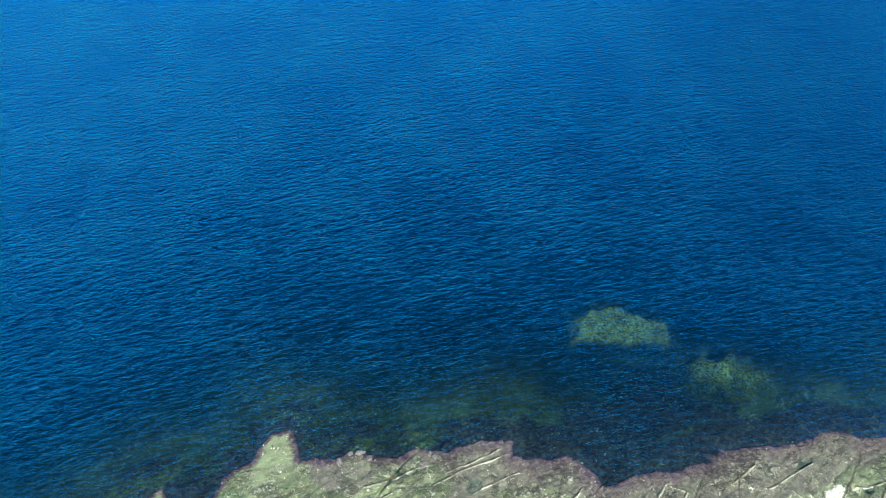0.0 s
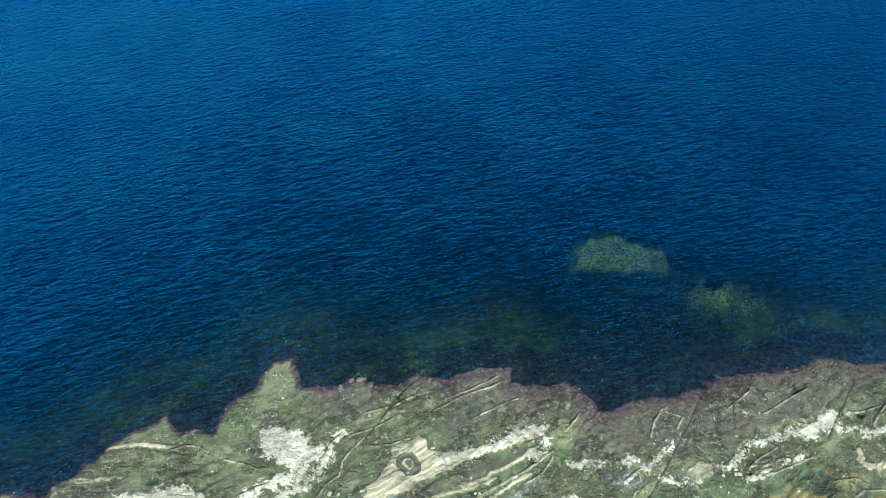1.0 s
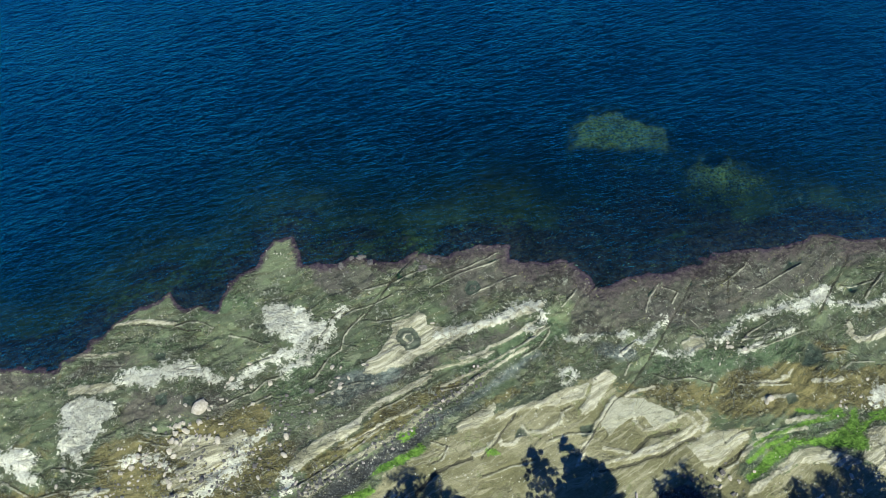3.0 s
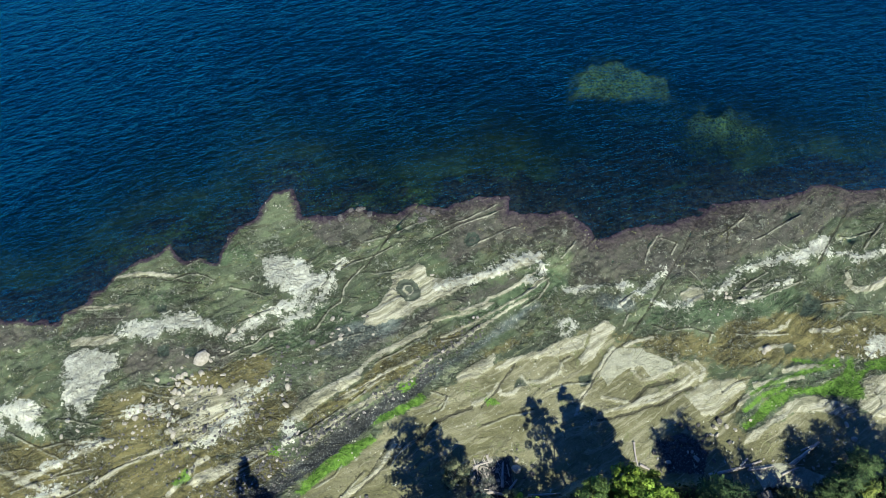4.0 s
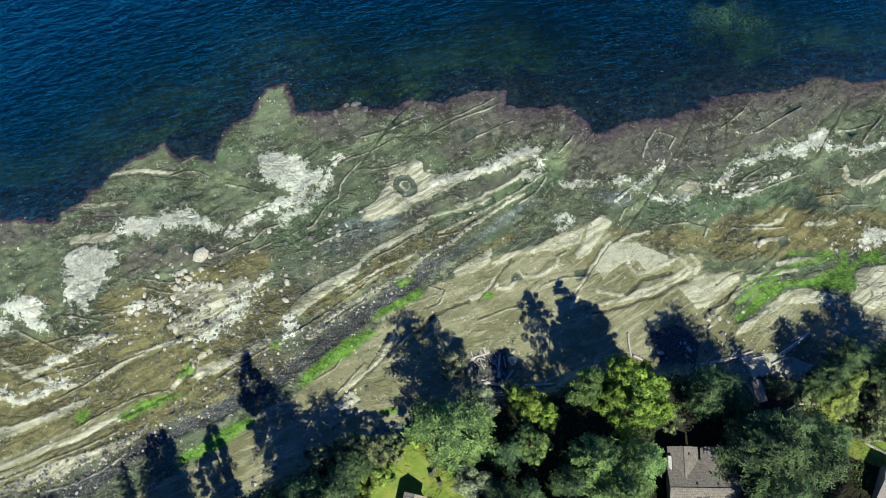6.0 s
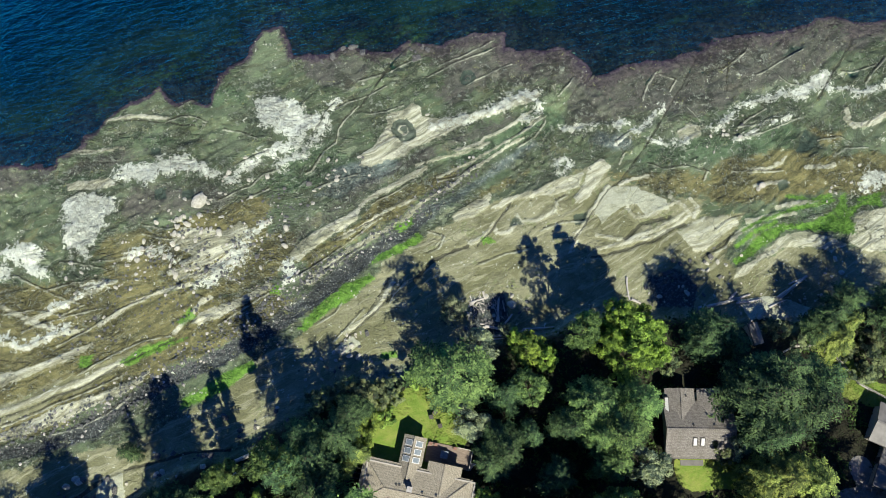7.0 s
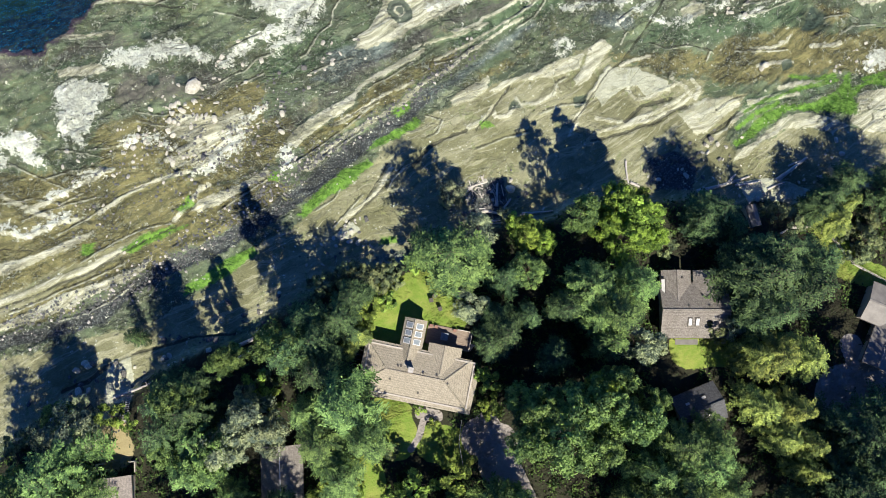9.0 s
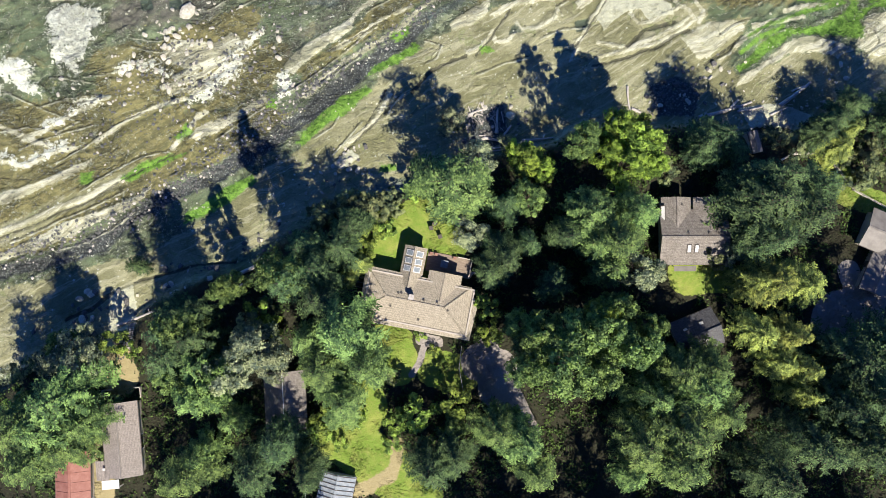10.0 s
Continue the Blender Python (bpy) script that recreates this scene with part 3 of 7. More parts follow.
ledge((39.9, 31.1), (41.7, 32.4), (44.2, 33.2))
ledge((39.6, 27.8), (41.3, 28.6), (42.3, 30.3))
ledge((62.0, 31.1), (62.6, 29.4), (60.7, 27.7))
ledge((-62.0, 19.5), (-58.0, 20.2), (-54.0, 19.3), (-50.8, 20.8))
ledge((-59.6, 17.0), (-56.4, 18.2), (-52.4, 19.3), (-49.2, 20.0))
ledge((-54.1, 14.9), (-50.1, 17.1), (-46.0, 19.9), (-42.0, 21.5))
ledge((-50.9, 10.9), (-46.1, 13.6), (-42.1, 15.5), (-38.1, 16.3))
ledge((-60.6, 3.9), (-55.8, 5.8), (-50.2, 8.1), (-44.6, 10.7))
ledge((-54.2, 2.6), (-49.5, 3.7), (-46.2, 5.6), (-43.0, 7.9))
ledge((-31.7, 17.7), (-27.7, 20.4), (-24.5, 22.3))
ledge((-20.4, 24.6), (-17.2, 26.9), (-13.2, 29.7), (-9.9, 32.4))
ledge((-18.9, 23.8), (-14.8, 26.5), (-10.8, 29.2))
ledge((-17.4, 17.8), (-14.9, 19.3), (-14.1, 20.9))
ledge((-15.0, 15.3), (-13.4, 16.9), (-10.9, 20.0))
ledge((-61.9, 25.5), (-58.7, 23.8), (-54.8, 22.1), (-51.6, 20.9))
ledge((-57.1, 23.0), (-53.1, 24.1), (-49.1, 24.4))
stroke("lawn", 3.2, (-8.7, 1.2), (-6.3, 4.6), (-1.6, 6.1), (0.6, 2.6))
stroke("lawn", 2, (-7.9, 0.4), (0.6, -0.2))
stroke("lawn", 3.2, (-7.4, -11.2), (-6.7, -13.6))
stroke("lawn", 2.6, (-1.3, -14.4), (2.6, -15.3))
stroke("lawn", 2.6, (33.5, -2.8), (37.4, -2.5))
stroke("lawn", 3.5, (-11.4, -19.6), (-14.6, -23.4), (-7.0, -29.0), (-3.9, -32.3))
stroke("lawn", 2, (53.7, 12.4), (55.9, 8.4), (61.1, 6.0))
stroke("straw", 2.4, (-45.4, -12.0), (-44.2, -15.1))
stroke("straw", 1.5, (-47.4, -18.9), (-47.5, -23.5), (-46.4, -30.5))
stroke("paved", 0.45, (-2.3, -10.2), (-3.4, -13.6), (-4.5, -15.3))
stroke("paved", 0.8, (-3.1, -10.5), (-0.8, -11.0))
stroke("straw", 0.9, (-6.5, -24.8), (-7.7, -29.0), (-12.4, -31.3))
stroke("paved", 2.6, (4.9, -13.8), (7.3, -14.6), (7.2, -17.7))
stroke("paved", 1.8, (5.8, -12.3), (8.7, -18.5), (10.9, -23.2))
stroke("paved", 4.5, (54.7, -9.4), (60.7, -10.3))
stroke("paved", 1.5, (55.6, -2.4), (57.1, -7.1))


FIELDS = ("lip", "white", "tan", "green", "weed", "ochre", "pebble", "pool", "crack_and_shade", "sand", "moss", "slate", "shoal", "kelp", "dim", "lawn", "straw", "paved")
# how far outlines wander, in shares of the common wander
WANDER = {"crack_and_shade": 0.45, "lip": 0.45, "lawn": 0.3, "paved": 0.1, "straw": 0.5, "shoal": 2.2, "kelp": 2.4, "dim": 3.0, "tan": 0.3, "white": 0.45, "green": 0.4, "pool": 0.3, "weed": 1.2, "ochre": 1.3, "moss": 1.4, "slate": 0.9, "sand": 0.8}
# round pools in the rock: middle and radius
RINGS = [(-5.6, 46.9, 1.75), (4.5, 55.2, 1.15)]


def inside(x, y, pts):
    """Whether places lie inside an outline."""
    odd = np.zeros(x.shape, dtype=bool)
    for (ax, ay), (bx, by) in zip(pts, pts[1:] + pts[:1]):
        if ay != by:
            odd ^= ((ay > y) != (by > y)) & (x < (bx - ax) * (y - ay) / (by - ay) + ax)
    return odd


def layout(x, y):
    """Height of the ground and what covers it, at arrays of places. A cover is 0.5 on its outline and gains 0.5 in a metre."""
    out = {name: np.zeros(x.shape) for name in FIELDS}
    # ragged outlines: places are read through a small wander
    rx = x + 2.2 * (cloudy(x / 4.5, y / 4.5, 4, 81) - 0.5) + 0.9 * (cloudy(x / 1.1, y / 1.1, 3, 85) - 0.5)
    ry = y + 2.2 * (cloudy(x / 4.5, y / 4.5, 4, 91) - 0.5) + 0.9 * (cloudy(x / 1.1, y / 1.1, 3, 95) - 0.5)
    for name, half, pts in LINES:
        px, py = [p[0] for p in pts], [p[1] for p in pts]
        rim = 4 + 2 * (half or 0)
        near = (x > min(px) - rim) & (x < max(px) + rim) & (y > min(py) - rim) & (y < max(py) + rim)
        if near.any():
            much = WANDER.get(name, 0.5) * (0.5 if half and half < 0.3 else 1.0)
            ax, ay = x[near] + much * (rx - x)[near], y[near] + much * (ry - y)[near]
            if half is None:
                deep = gap(ax, ay, pts + pts[:1]) * np.where(inside(ax, ay, pts), 1, -1)
            else:
                deep = half + (0.12 if half < 0.45 and name not in ("crack_and_shade", "lip") else 0.0) - gap(ax, ay, pts)
            slope = 0.16 if name in ("shoal", "kelp", "dim") else 0.5
            out[name][near] = np.maximum(out[name][near], np.clip(0.5 + slope * deep, 0, 1))
    wx = x + 2.2 * (cloudy(x / 4, y / 4, 5, 3) - 0.5)
    wy = y + 2.2 * (cloudy(x / 4, y / 4, 5, 9) - 0.5)
    sx, sy = [p[0] for p in SHORE], [p[1] for p in SHORE]
    inland = gap(wx, wy, SHORE) * np.sign(np.interp(wx, sx, sy) - wy)
    bx, by = [p[0] for p in BLUFF], [p[1] for p in BLUFF]
    back = gap(wx, wy, BLUFF) * np.sign(np.interp(wx, bx, by) - wy)
    u = -math.sin(STRIKE) * x + math.cos(STRIKE) * y
    v = math.cos(STRIKE) * x + math.sin(STRIKE) * y
    u = u + 3.0 * np.sin(v / 27 + 0.6) + 3.5 * (cloudy(x / 16, y / 16, 3, 21) - 0.5) + 1.4 * (cloudy(x / 3.0, y / 3.0, 5, 25) - 0.5)
    # tilted beds: long backs and short scarps
    saw = lambda w: np.where(w % 1 < 0.84, (w % 1) / 0.84, (1 - w % 1) / 0.16)
    wide_bed = u / 4.3 + 0.5 * grain(v / 11, u / 9, 4)
    thin_bed = u / 1.6 + 0.6 * grain(v / 6, u / 5, 5)
    much_bed = ease(0.3, 0.62, cloudy(x / 9, y / 9, 3, 31))
    smooth = ease(0.3, 0.9, out["sand"])
    beds = (0.20 * saw(wide_bed) * (0.3 + 0.7 * much_bed) + 0.13 * saw(thin_bed) * much_bed) * (1 - 0.55 * smooth)
    knobs = ease(0.5, 0.7, cloudy(x / 7, y / 7, 3, 37))
    bumps = 0.35 * (cloudy(x / 3.2, y / 3.2, 5, 41) - 0.5) + (0.22 + 0.8 * knobs) * (cloudy(x / 0.9, y / 0.9, 3, 51) - 0.5) * (1 - 0.7 * smooth)
    shore = 0.12 + 0.040 * np.clip(inland, 0, 55) + (beds + bumps - 0.1) * ease(0, 4, inland)
    under = -0.13 * np.clip(-inland, 0, 9) - 0.34 * np.clip(-inland - 9, 0, 40) + 0.8 * bumps - 0.1
    lift = np.maximum(np.maximum(ease(0.15, 0.75, out["shoal"]), 0.75 * ease(0.1, 0.9, out["kelp"])), 0.7 * ease(0.1, 0.9, out["dim"]))
    clots = 1.6 * (cloudy(x / 2.2, y / 2.2, 5, 45) - 0.5)
    under = under * (1 - lift) + lift * np.maximum(under, -1.15 + 0.55 * ease(0.3, 0.8, out["shoal"]) + clots)
    z = np.where(inland > 0, shore, np.clip(under, -14, 0.1))
    z += 0.20 * ease(0.3, 0.7, out["white"]) * (0.4 + cloudy(x / 1.2, y / 1.2, 3, 61)) + 0.15 * ease(0.38, 0.62, out["tan"]) + 0.14 * ease(0.40, 0.58, out["lip"]) - 0.25 * ease(0.4, 0.7, out["pool"])
    z -= 0.16 * ease(0.47, 0.58, out["crack_and_shade"]) + 0.22 * ease(0.4, 0.8, out["pebble"])
    for mx, my, r in RINGS:
        d = np.hypot(x + 0.8 * (rx - x) - mx, y + 0.8 * (ry - y) - my) / r
        z -= 0.30 * np.exp(-((d - 0.85) / 0.22) ** 2)
        out["pool"] = np.maximum(out["pool"], np.where(d < 1.15, 0.68 - 0.30 * np.exp(-((d - 0.42) / 0.1) ** 2), 0))
    bank = ease(-0.6, 2.6, back)
    land = 4.6 + 0.35 * (cloudy(x / 7, y / 7, 4, 71) - 0.5) + 0.02 * np.clip(back, 0, 60)
    z = z * (1 - bank) + land * bank
    out["land"] = ease(0.3, 1.6, back)
    out["kelp"] = np.maximum(out["kelp"], np.exp(-((inland + 2.6) / 3.2) ** 2) * (inland < 1.5))
    out["fringe"] = np.clip(1.0 - inland / np.interp(x, [-25, 0], [1.2, 4.5]), 0, 0.8) * (inland > -2)
    out["deep"] = np.clip(-z, 0, 20)
    return z, u, v, out


def spread(low, high, step, far):
    """Even steps from low to high, then ever longer ones out to far."""
    side, gapped = [], step
    while sum(side) < far:
        gapped *= 1.35
        side.append(gapped)
    steps = np.cumsum(side)
    return np.concatenate([(low - steps)[::-1], np.arange(low, high + step / 2, step), high + steps])


def sheet(name, xs, ys, place, material):
    """A sheet over the plan; place gives heights and a dict of point attributes (name: array of 1 or 4 columns)."""
    gx, gy = np.meshgrid(xs, ys)
    z, attributes = place(gx.ravel(), gy.ravel())
    mesh = bpy.data.meshes.new(name)
    w, h = len(xs), len(ys)
    mesh.vertices.add(w * h)
    mesh.vertices.foreach_set("co", np.stack([gx.ravel(), gy.ravel(), z], 1).ravel())
    i = (np.arange(h - 1)[:, None] * w + np.arange(w - 1)[None]).ravel()
    quads = np.stack([i, i + 1, i + w + 1, i + w], 1).ravel().astype(np.int32)
    mesh.loops.add(len(quads))
    mesh.loops.foreach_set("vertex_index", quads)
    mesh.polygons.add(len(i))
    mesh.polygons.foreach_set("loop_start", (np.arange(len(i)) * 4).astype(np.int32))
    mesh.update(calc_edges=True)
    mesh.polygons.foreach_set("use_smooth", np.ones(len(i), dtype=bool))
    for key, values in attributes.items():
        values = np.asarray(values, dtype=np.float32)
        if values.ndim == 2 and values.shape[1] == 3:
            mesh.attributes.new(key, "FLOAT_VECTOR", "POINT").data.foreach_set("vector", values.ravel())
        elif values.ndim == 2:
            mesh.attributes.new(key, "FLOAT_COLOR", "POINT").data.foreach_set("color", values.ravel())
        else:
            mesh.attributes.new(key, "FLOAT", "POINT").data.foreach_set("value", values)
    mesh.materials.append(material)
    return new(name, mesh)


# ---- materials ----
class Nodes:
    """Shortcuts for building a node material."""

    def __init__(self, name):
        self.mat = bpy.data.materials.new(name)
        self.mat.use_nodes = True
        self.tree = self.mat.node_tree
        self.shader = self.tree.nodes["Principled BSDF"]
        self.out = self.tree.nodes["Material Output"]

    def add(self, kind):
        return self.tree.nodes.new(kind)

    def put(self, socket, value):
        if isinstance(value, bpy.types.NodeSocket):
            self.tree.links.new(value, socket)
        elif isinstance(value, tuple) and len(value) == 3 and socket.type == "RGBA":
            socket.default_value = (*value, 1)
        else:
            socket.default_value = value

    def math(self, op, a, b=0.0):
        node = self.add("ShaderNodeMath")
        node.operation = op
        self.put(node.inputs[0], a), self.put(node.inputs[1], b)
        return node.outputs[0]

    def mix(self, factor, a, b, blend="MIX"):
        node = self.add("ShaderNodeMix")
        node.data_type, node.blend_type = "RGBA", blend
        self.put(node.inputs[0], factor), self.put(node.inputs[6], a), self.put(node.inputs[7], b)
        return node.outputs[2]

    def step(self, value, low, high, to_low=0.0, to_high=1.0):
        node = self.add("ShaderNodeMapRange")
        node.interpolation_type = "SMOOTHSTEP"
        for k, v in enumerate((value, low, high, to_low, to_high)):
            self.put(node.inputs[k], v)
        return node.outputs[0]

    def where(self):
        return self.add("ShaderNodeTexCoord").outputs["Object"]

    def world(self):
        return self.add("ShaderNodeNewGeometry").outputs["Position"]

    def scaled(self, vector, x, y, z, turn=0.0):
        node = self.add("ShaderNodeMapping")
        self.put(node.inputs[0], vector)
        node.inputs["Scale"].default_value = (x, y, z)
        node.inputs["Rotation"].default_value = (0, 0, turn)
        return node.outputs[0]

    def noise(self, vector, scale, detail=4.0, rough=0.55, warp=0.0):
        node = self.add("ShaderNodeTexNoise")
        self.put(node.inputs["Vector"], vector)
        node.inputs["Scale"].default_value, node.inputs["Detail"].default_value = scale, detail
        node.inputs["Roughness"].default_value, node.inputs["Distortion"].default_value = rough, warp
        return node.outputs[0]

    def voronoi(self, vector, scale, feature="F1", output=0):
        node = self.add("ShaderNodeTexVoronoi")
        node.feature = feature
        self.put(node.inputs["Vector"], vector)
        node.inputs["Scale"].default_value = scale
        return node.outputs[output]

    def dice(self, value):
        node = self.add("ShaderNodeTexWhiteNoise")
        node.noise_dimensions = "1D"
        self.put(node.inputs["W"], value)
        return node.outputs[0]

    def ramp(self, value, *stops):
        """Colours in even steps, held flat between."""
        node = self.add("ShaderNodeValToRGB")
        node.color_ramp.interpolation = "CONSTANT"
        for k, color in enumerate(stops):
            stop = node.color_ramp.elements[k] if k < 2 else node.color_ramp.elements.new(k / len(stops))
            stop.position, stop.color = k / len(stops), (*color, 1)
        self.put(node.inputs[0], value)
        return node.outputs[0]

    def along(self, vector, degrees, squeeze):
        """The plan turned so that a line at these degrees runs along x, with x squeezed."""
        return self.scaled(self.scaled(vector, 1, 1, 1, radians(-degrees)), squeeze, 1, 1)

    def attribute(self, name):
        node = self.add("ShaderNodeAttribute")
        node.attribute_name = name
        return node

    def bump(self, height, distance, strength=1.0, normal=None):
        node = self.add("ShaderNodeBump")
        node.inputs["Strength"].default_value, node.inputs["Distance"].default_value = strength, distance
        self.put(node.inputs["Height"], height)
        if normal is not None:
            self.put(node.inputs["Normal"], normal)
        return node.outputs[0]

    def set(self, color=None, rough=None, normal=None, metal=None, spec=None):
        for key, value in (("Base Color", color), ("Roughness", rough), ("Normal", normal), ("Metallic", metal), ("Specular IOR Level", spec)):
            if value is not None:
                self.put(self.shader.inputs[key], value)
        return self.mat


def ground_material():
    n = Nodes("shore_rock_and_soil")
    pos, beds = n.world(), n.attribute("strata").outputs["Vector"]
    a, b, c, d = n.attribute("cover_a"), n.attribute("cover_b"), n.attribute("cover_c"), n.attribute("cover_d")
    split = [n.add("ShaderNodeSeparateColor") for _ in range(4)]
    for node, source in zip(split, (a, b, c, d)):
        n.put(node.inputs[0], source.outputs["Color"])
    white, tan, green = split[0].outputs
    ochre, pebble, pool = split[1].outputs
    land, lawn, straw = split[2].outputs
    sand, moss, slate = split[3].outputs
    weed, crack_and_shade, paved, lips = a.outputs["Alpha"], b.outputs["Alpha"], c.outputs["Alpha"], d.outputs["Alpha"]
    times, plus = lambda p, q: n.math("MULTIPLY", p, q), lambda p, q: n.math("ADD", p, q)
    broad = n.noise(pos, 0.10, 6, 0.6, 0.4)
    patch = n.noise(pos, 0.33, 7, 0.66, 0.6)
    blotch = n.noise(pos, 1.2, 7, 0.72, 0.5)
    fine = n.noise(pos, 2.6, 6, 0.72)
    grit = n.noise(pos, 6.5, 5, 0.78)
    streak = n.noise(n.scaled(beds, 1.5, 0.11, 1), 1.0, 7, 0.66, 0.3)
    rag = plus(times(n.noise(n.scaled(beds, 0.9, 0.5, 1), 1.0, 9, 0.78, 0.5), 0.65), times(fine, 0.35))
    rough_edge = n.math("SUBTRACT", rag, 0.5)
    crumbs = n.math("SUBTRACT", n.noise(pos, 0.9, 10, 0.82, 0.3), 0.5)

    def cover(mask, metres, soft=0.06, at=0.5):
        """Where a cover lies, its outline ragged by about so many metres."""
        return n.step(plus(mask, times(rough_edge, 1.9 * metres)), at - soft, at + soft)

    strike = n.add("ShaderNodeSeparateXYZ")
    n.put(strike.inputs[0], beds)
    # thin beds that crop out one below the other, each with a lip
    course = plus(times(strike.outputs[0], 0.85), times(n.noise(pos, 0.26, 7, 0.60), 5.0))
    tone, lip = n.dice(n.math("FLOOR", course)), n.math("FRACT", course)
    # eroded plates: steps of an uneven surface, long along the strike
    plate = times(n.noise(n.scaled(beds, 0.27, 0.18, 0.0), 1.0, 6, 0.60, 0.4), 8.0)
    plate_tone, plate_lip = n.dice(n.math("FLOOR", plate)), n.math("FRACT", plate)
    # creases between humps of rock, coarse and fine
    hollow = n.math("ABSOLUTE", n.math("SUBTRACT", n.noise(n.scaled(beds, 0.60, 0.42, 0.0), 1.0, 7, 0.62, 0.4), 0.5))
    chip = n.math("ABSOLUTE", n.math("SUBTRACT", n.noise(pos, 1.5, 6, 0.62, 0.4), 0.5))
    rock = n.mix(n.step(broad, 0.42, 0.58), (0.100, 0.116, 0.078), (0.160, 0.174, 0.120))
    rock = n.mix(n.step(streak, 0.47, 0.60, 0, 0.55), rock, (0.115, 0.108, 0.068))
    rock = n.mix(0.5, rock, n.ramp(tone, (0.7, 0.72, 0.7), (1.0, 1.0, 1.0), (1.3, 1.3, 1.25), (0.85, 0.9, 0.82), (1.15, 1.15, 1.12)), "MULTIPLY")
    rock = n.mix(0.8, rock, n.ramp(plate_tone, (0.66, 0.72, 0.68), (1.0, 1.08, 0.95), (1.4, 1.42, 1.35), (0.88, 1.0, 0.85), (1.25, 1.18, 0.95)), "MULTIPLY")
    rock = n.mix(n.step(patch, 0.55, 0.60, 0, 0.55), rock, n.mix(grit, (0.052, 0.070, 0.048), (0.105, 0.125, 0.088)))
    rock = n.mix(times(cover(moss, 2.0, 0.35), 0.65), rock, n.mix(n.step(blotch, 0.38, 0.62), (0.055, 0.092, 0.050), (0.115, 0.172, 0.092)))
    rock = n.mix(times(cover(slate, 1.0, 0.25), 0.8), rock, n.mix(n.step(blotch, 0.38, 0.62), (0.085, 0.105, 0.108), (0.185, 0.210, 0.205)))
    rock = n.mix(times(cover(ochre, 1.5, 0.25), 0.82), rock, n.mix(n.step(plus(times(streak, 0.6), times(blotch, 0.4)), 0.42, 0.58), (0.105, 0.090, 0.040), (0.215, 0.182, 0.078)))
    rock = n.mix(times(cover(weed, 2.2, 0.35), 0.7), rock, n.mix(n.step(plus(times(streak, 0.4), times(blotch, 0.6)), 0.40, 0.60), (0.052, 0.044, 0.048), (0.118, 0.100, 0.098)))
    # barnacled knobs and clotted pale crust on the bare beds
    crust = times(n.step(n.noise(pos, 0.16, 5, 0.6), 0.48, 0.60), n.step(sand, 0.3, 0.6, 1.0, 0.0))
    rock = n.mix(times(n.step(blotch, 0.545, 0.585), times(crust, 0.75)), rock, n.mix(grit, (0.24, 0.26, 0.20), (0.46, 0.47, 0.40)))
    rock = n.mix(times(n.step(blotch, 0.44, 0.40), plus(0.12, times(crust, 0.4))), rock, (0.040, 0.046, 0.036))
    # pale lips and dark feet of plates and beds: edge light and shade painted in
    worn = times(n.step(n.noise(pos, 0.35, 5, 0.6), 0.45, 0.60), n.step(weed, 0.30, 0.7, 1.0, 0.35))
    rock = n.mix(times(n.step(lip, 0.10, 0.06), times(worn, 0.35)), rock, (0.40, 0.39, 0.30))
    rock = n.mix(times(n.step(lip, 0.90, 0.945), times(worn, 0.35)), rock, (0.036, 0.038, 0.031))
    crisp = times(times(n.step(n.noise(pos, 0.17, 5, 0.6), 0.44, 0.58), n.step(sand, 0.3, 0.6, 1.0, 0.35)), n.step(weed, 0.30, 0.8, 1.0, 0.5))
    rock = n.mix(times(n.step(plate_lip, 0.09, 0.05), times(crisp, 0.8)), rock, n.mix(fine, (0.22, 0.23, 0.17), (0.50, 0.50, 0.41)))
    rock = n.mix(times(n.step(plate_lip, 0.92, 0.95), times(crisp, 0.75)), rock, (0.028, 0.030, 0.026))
    # small shadows painted as dark lines along the creases
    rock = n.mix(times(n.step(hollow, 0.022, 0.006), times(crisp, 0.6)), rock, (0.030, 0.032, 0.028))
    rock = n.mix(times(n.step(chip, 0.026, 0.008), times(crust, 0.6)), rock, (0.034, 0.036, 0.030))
    # smooth sandstone of the upper beach, stained olive
    bare = n.mix(n.step(plus(times(broad, 0.5), times(patch, 0.5)), 0.42, 0.58), (0.158, 0.150, 0.082), (0.262, 0.244, 0.155))
    bare = n.mix(n.step(streak, 0.53, 0.60, 0, 0.6), bare, (0.36, 0.335, 0.24))
    bare = n.mix(n.step(patch, 0.57, 0.63, 0, 0.6), bare, n.mix(blotch, (0.10, 0.12, 0.045), (0.22, 0.24, 0.11)))
    bare = n.mix(n.step(streak, 0.42, 0.37, 0, 0.5), bare, (0.14, 0.13, 0.08))
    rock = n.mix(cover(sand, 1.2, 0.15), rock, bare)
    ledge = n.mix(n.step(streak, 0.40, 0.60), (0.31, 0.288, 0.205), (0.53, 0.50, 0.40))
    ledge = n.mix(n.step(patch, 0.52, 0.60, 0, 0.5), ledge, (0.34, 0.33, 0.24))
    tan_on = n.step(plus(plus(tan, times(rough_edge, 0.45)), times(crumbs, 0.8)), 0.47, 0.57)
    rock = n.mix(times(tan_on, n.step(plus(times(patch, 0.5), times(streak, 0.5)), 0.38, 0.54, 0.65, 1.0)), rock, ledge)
    stones = n.mix(n.voronoi(pos, 3.4, "F1", 1), (0.075, 0.082, 0.084), (0.20, 0.21, 0.205))
    stones = n.mix(n.step(n.voronoi(pos, 3.4), 0.2, 0.5, 0, 0.8), stones, (0.032, 0.034, 0.036))
    rock = n.mix(cover(pebble, 0.8, 0.12), rock, stones)
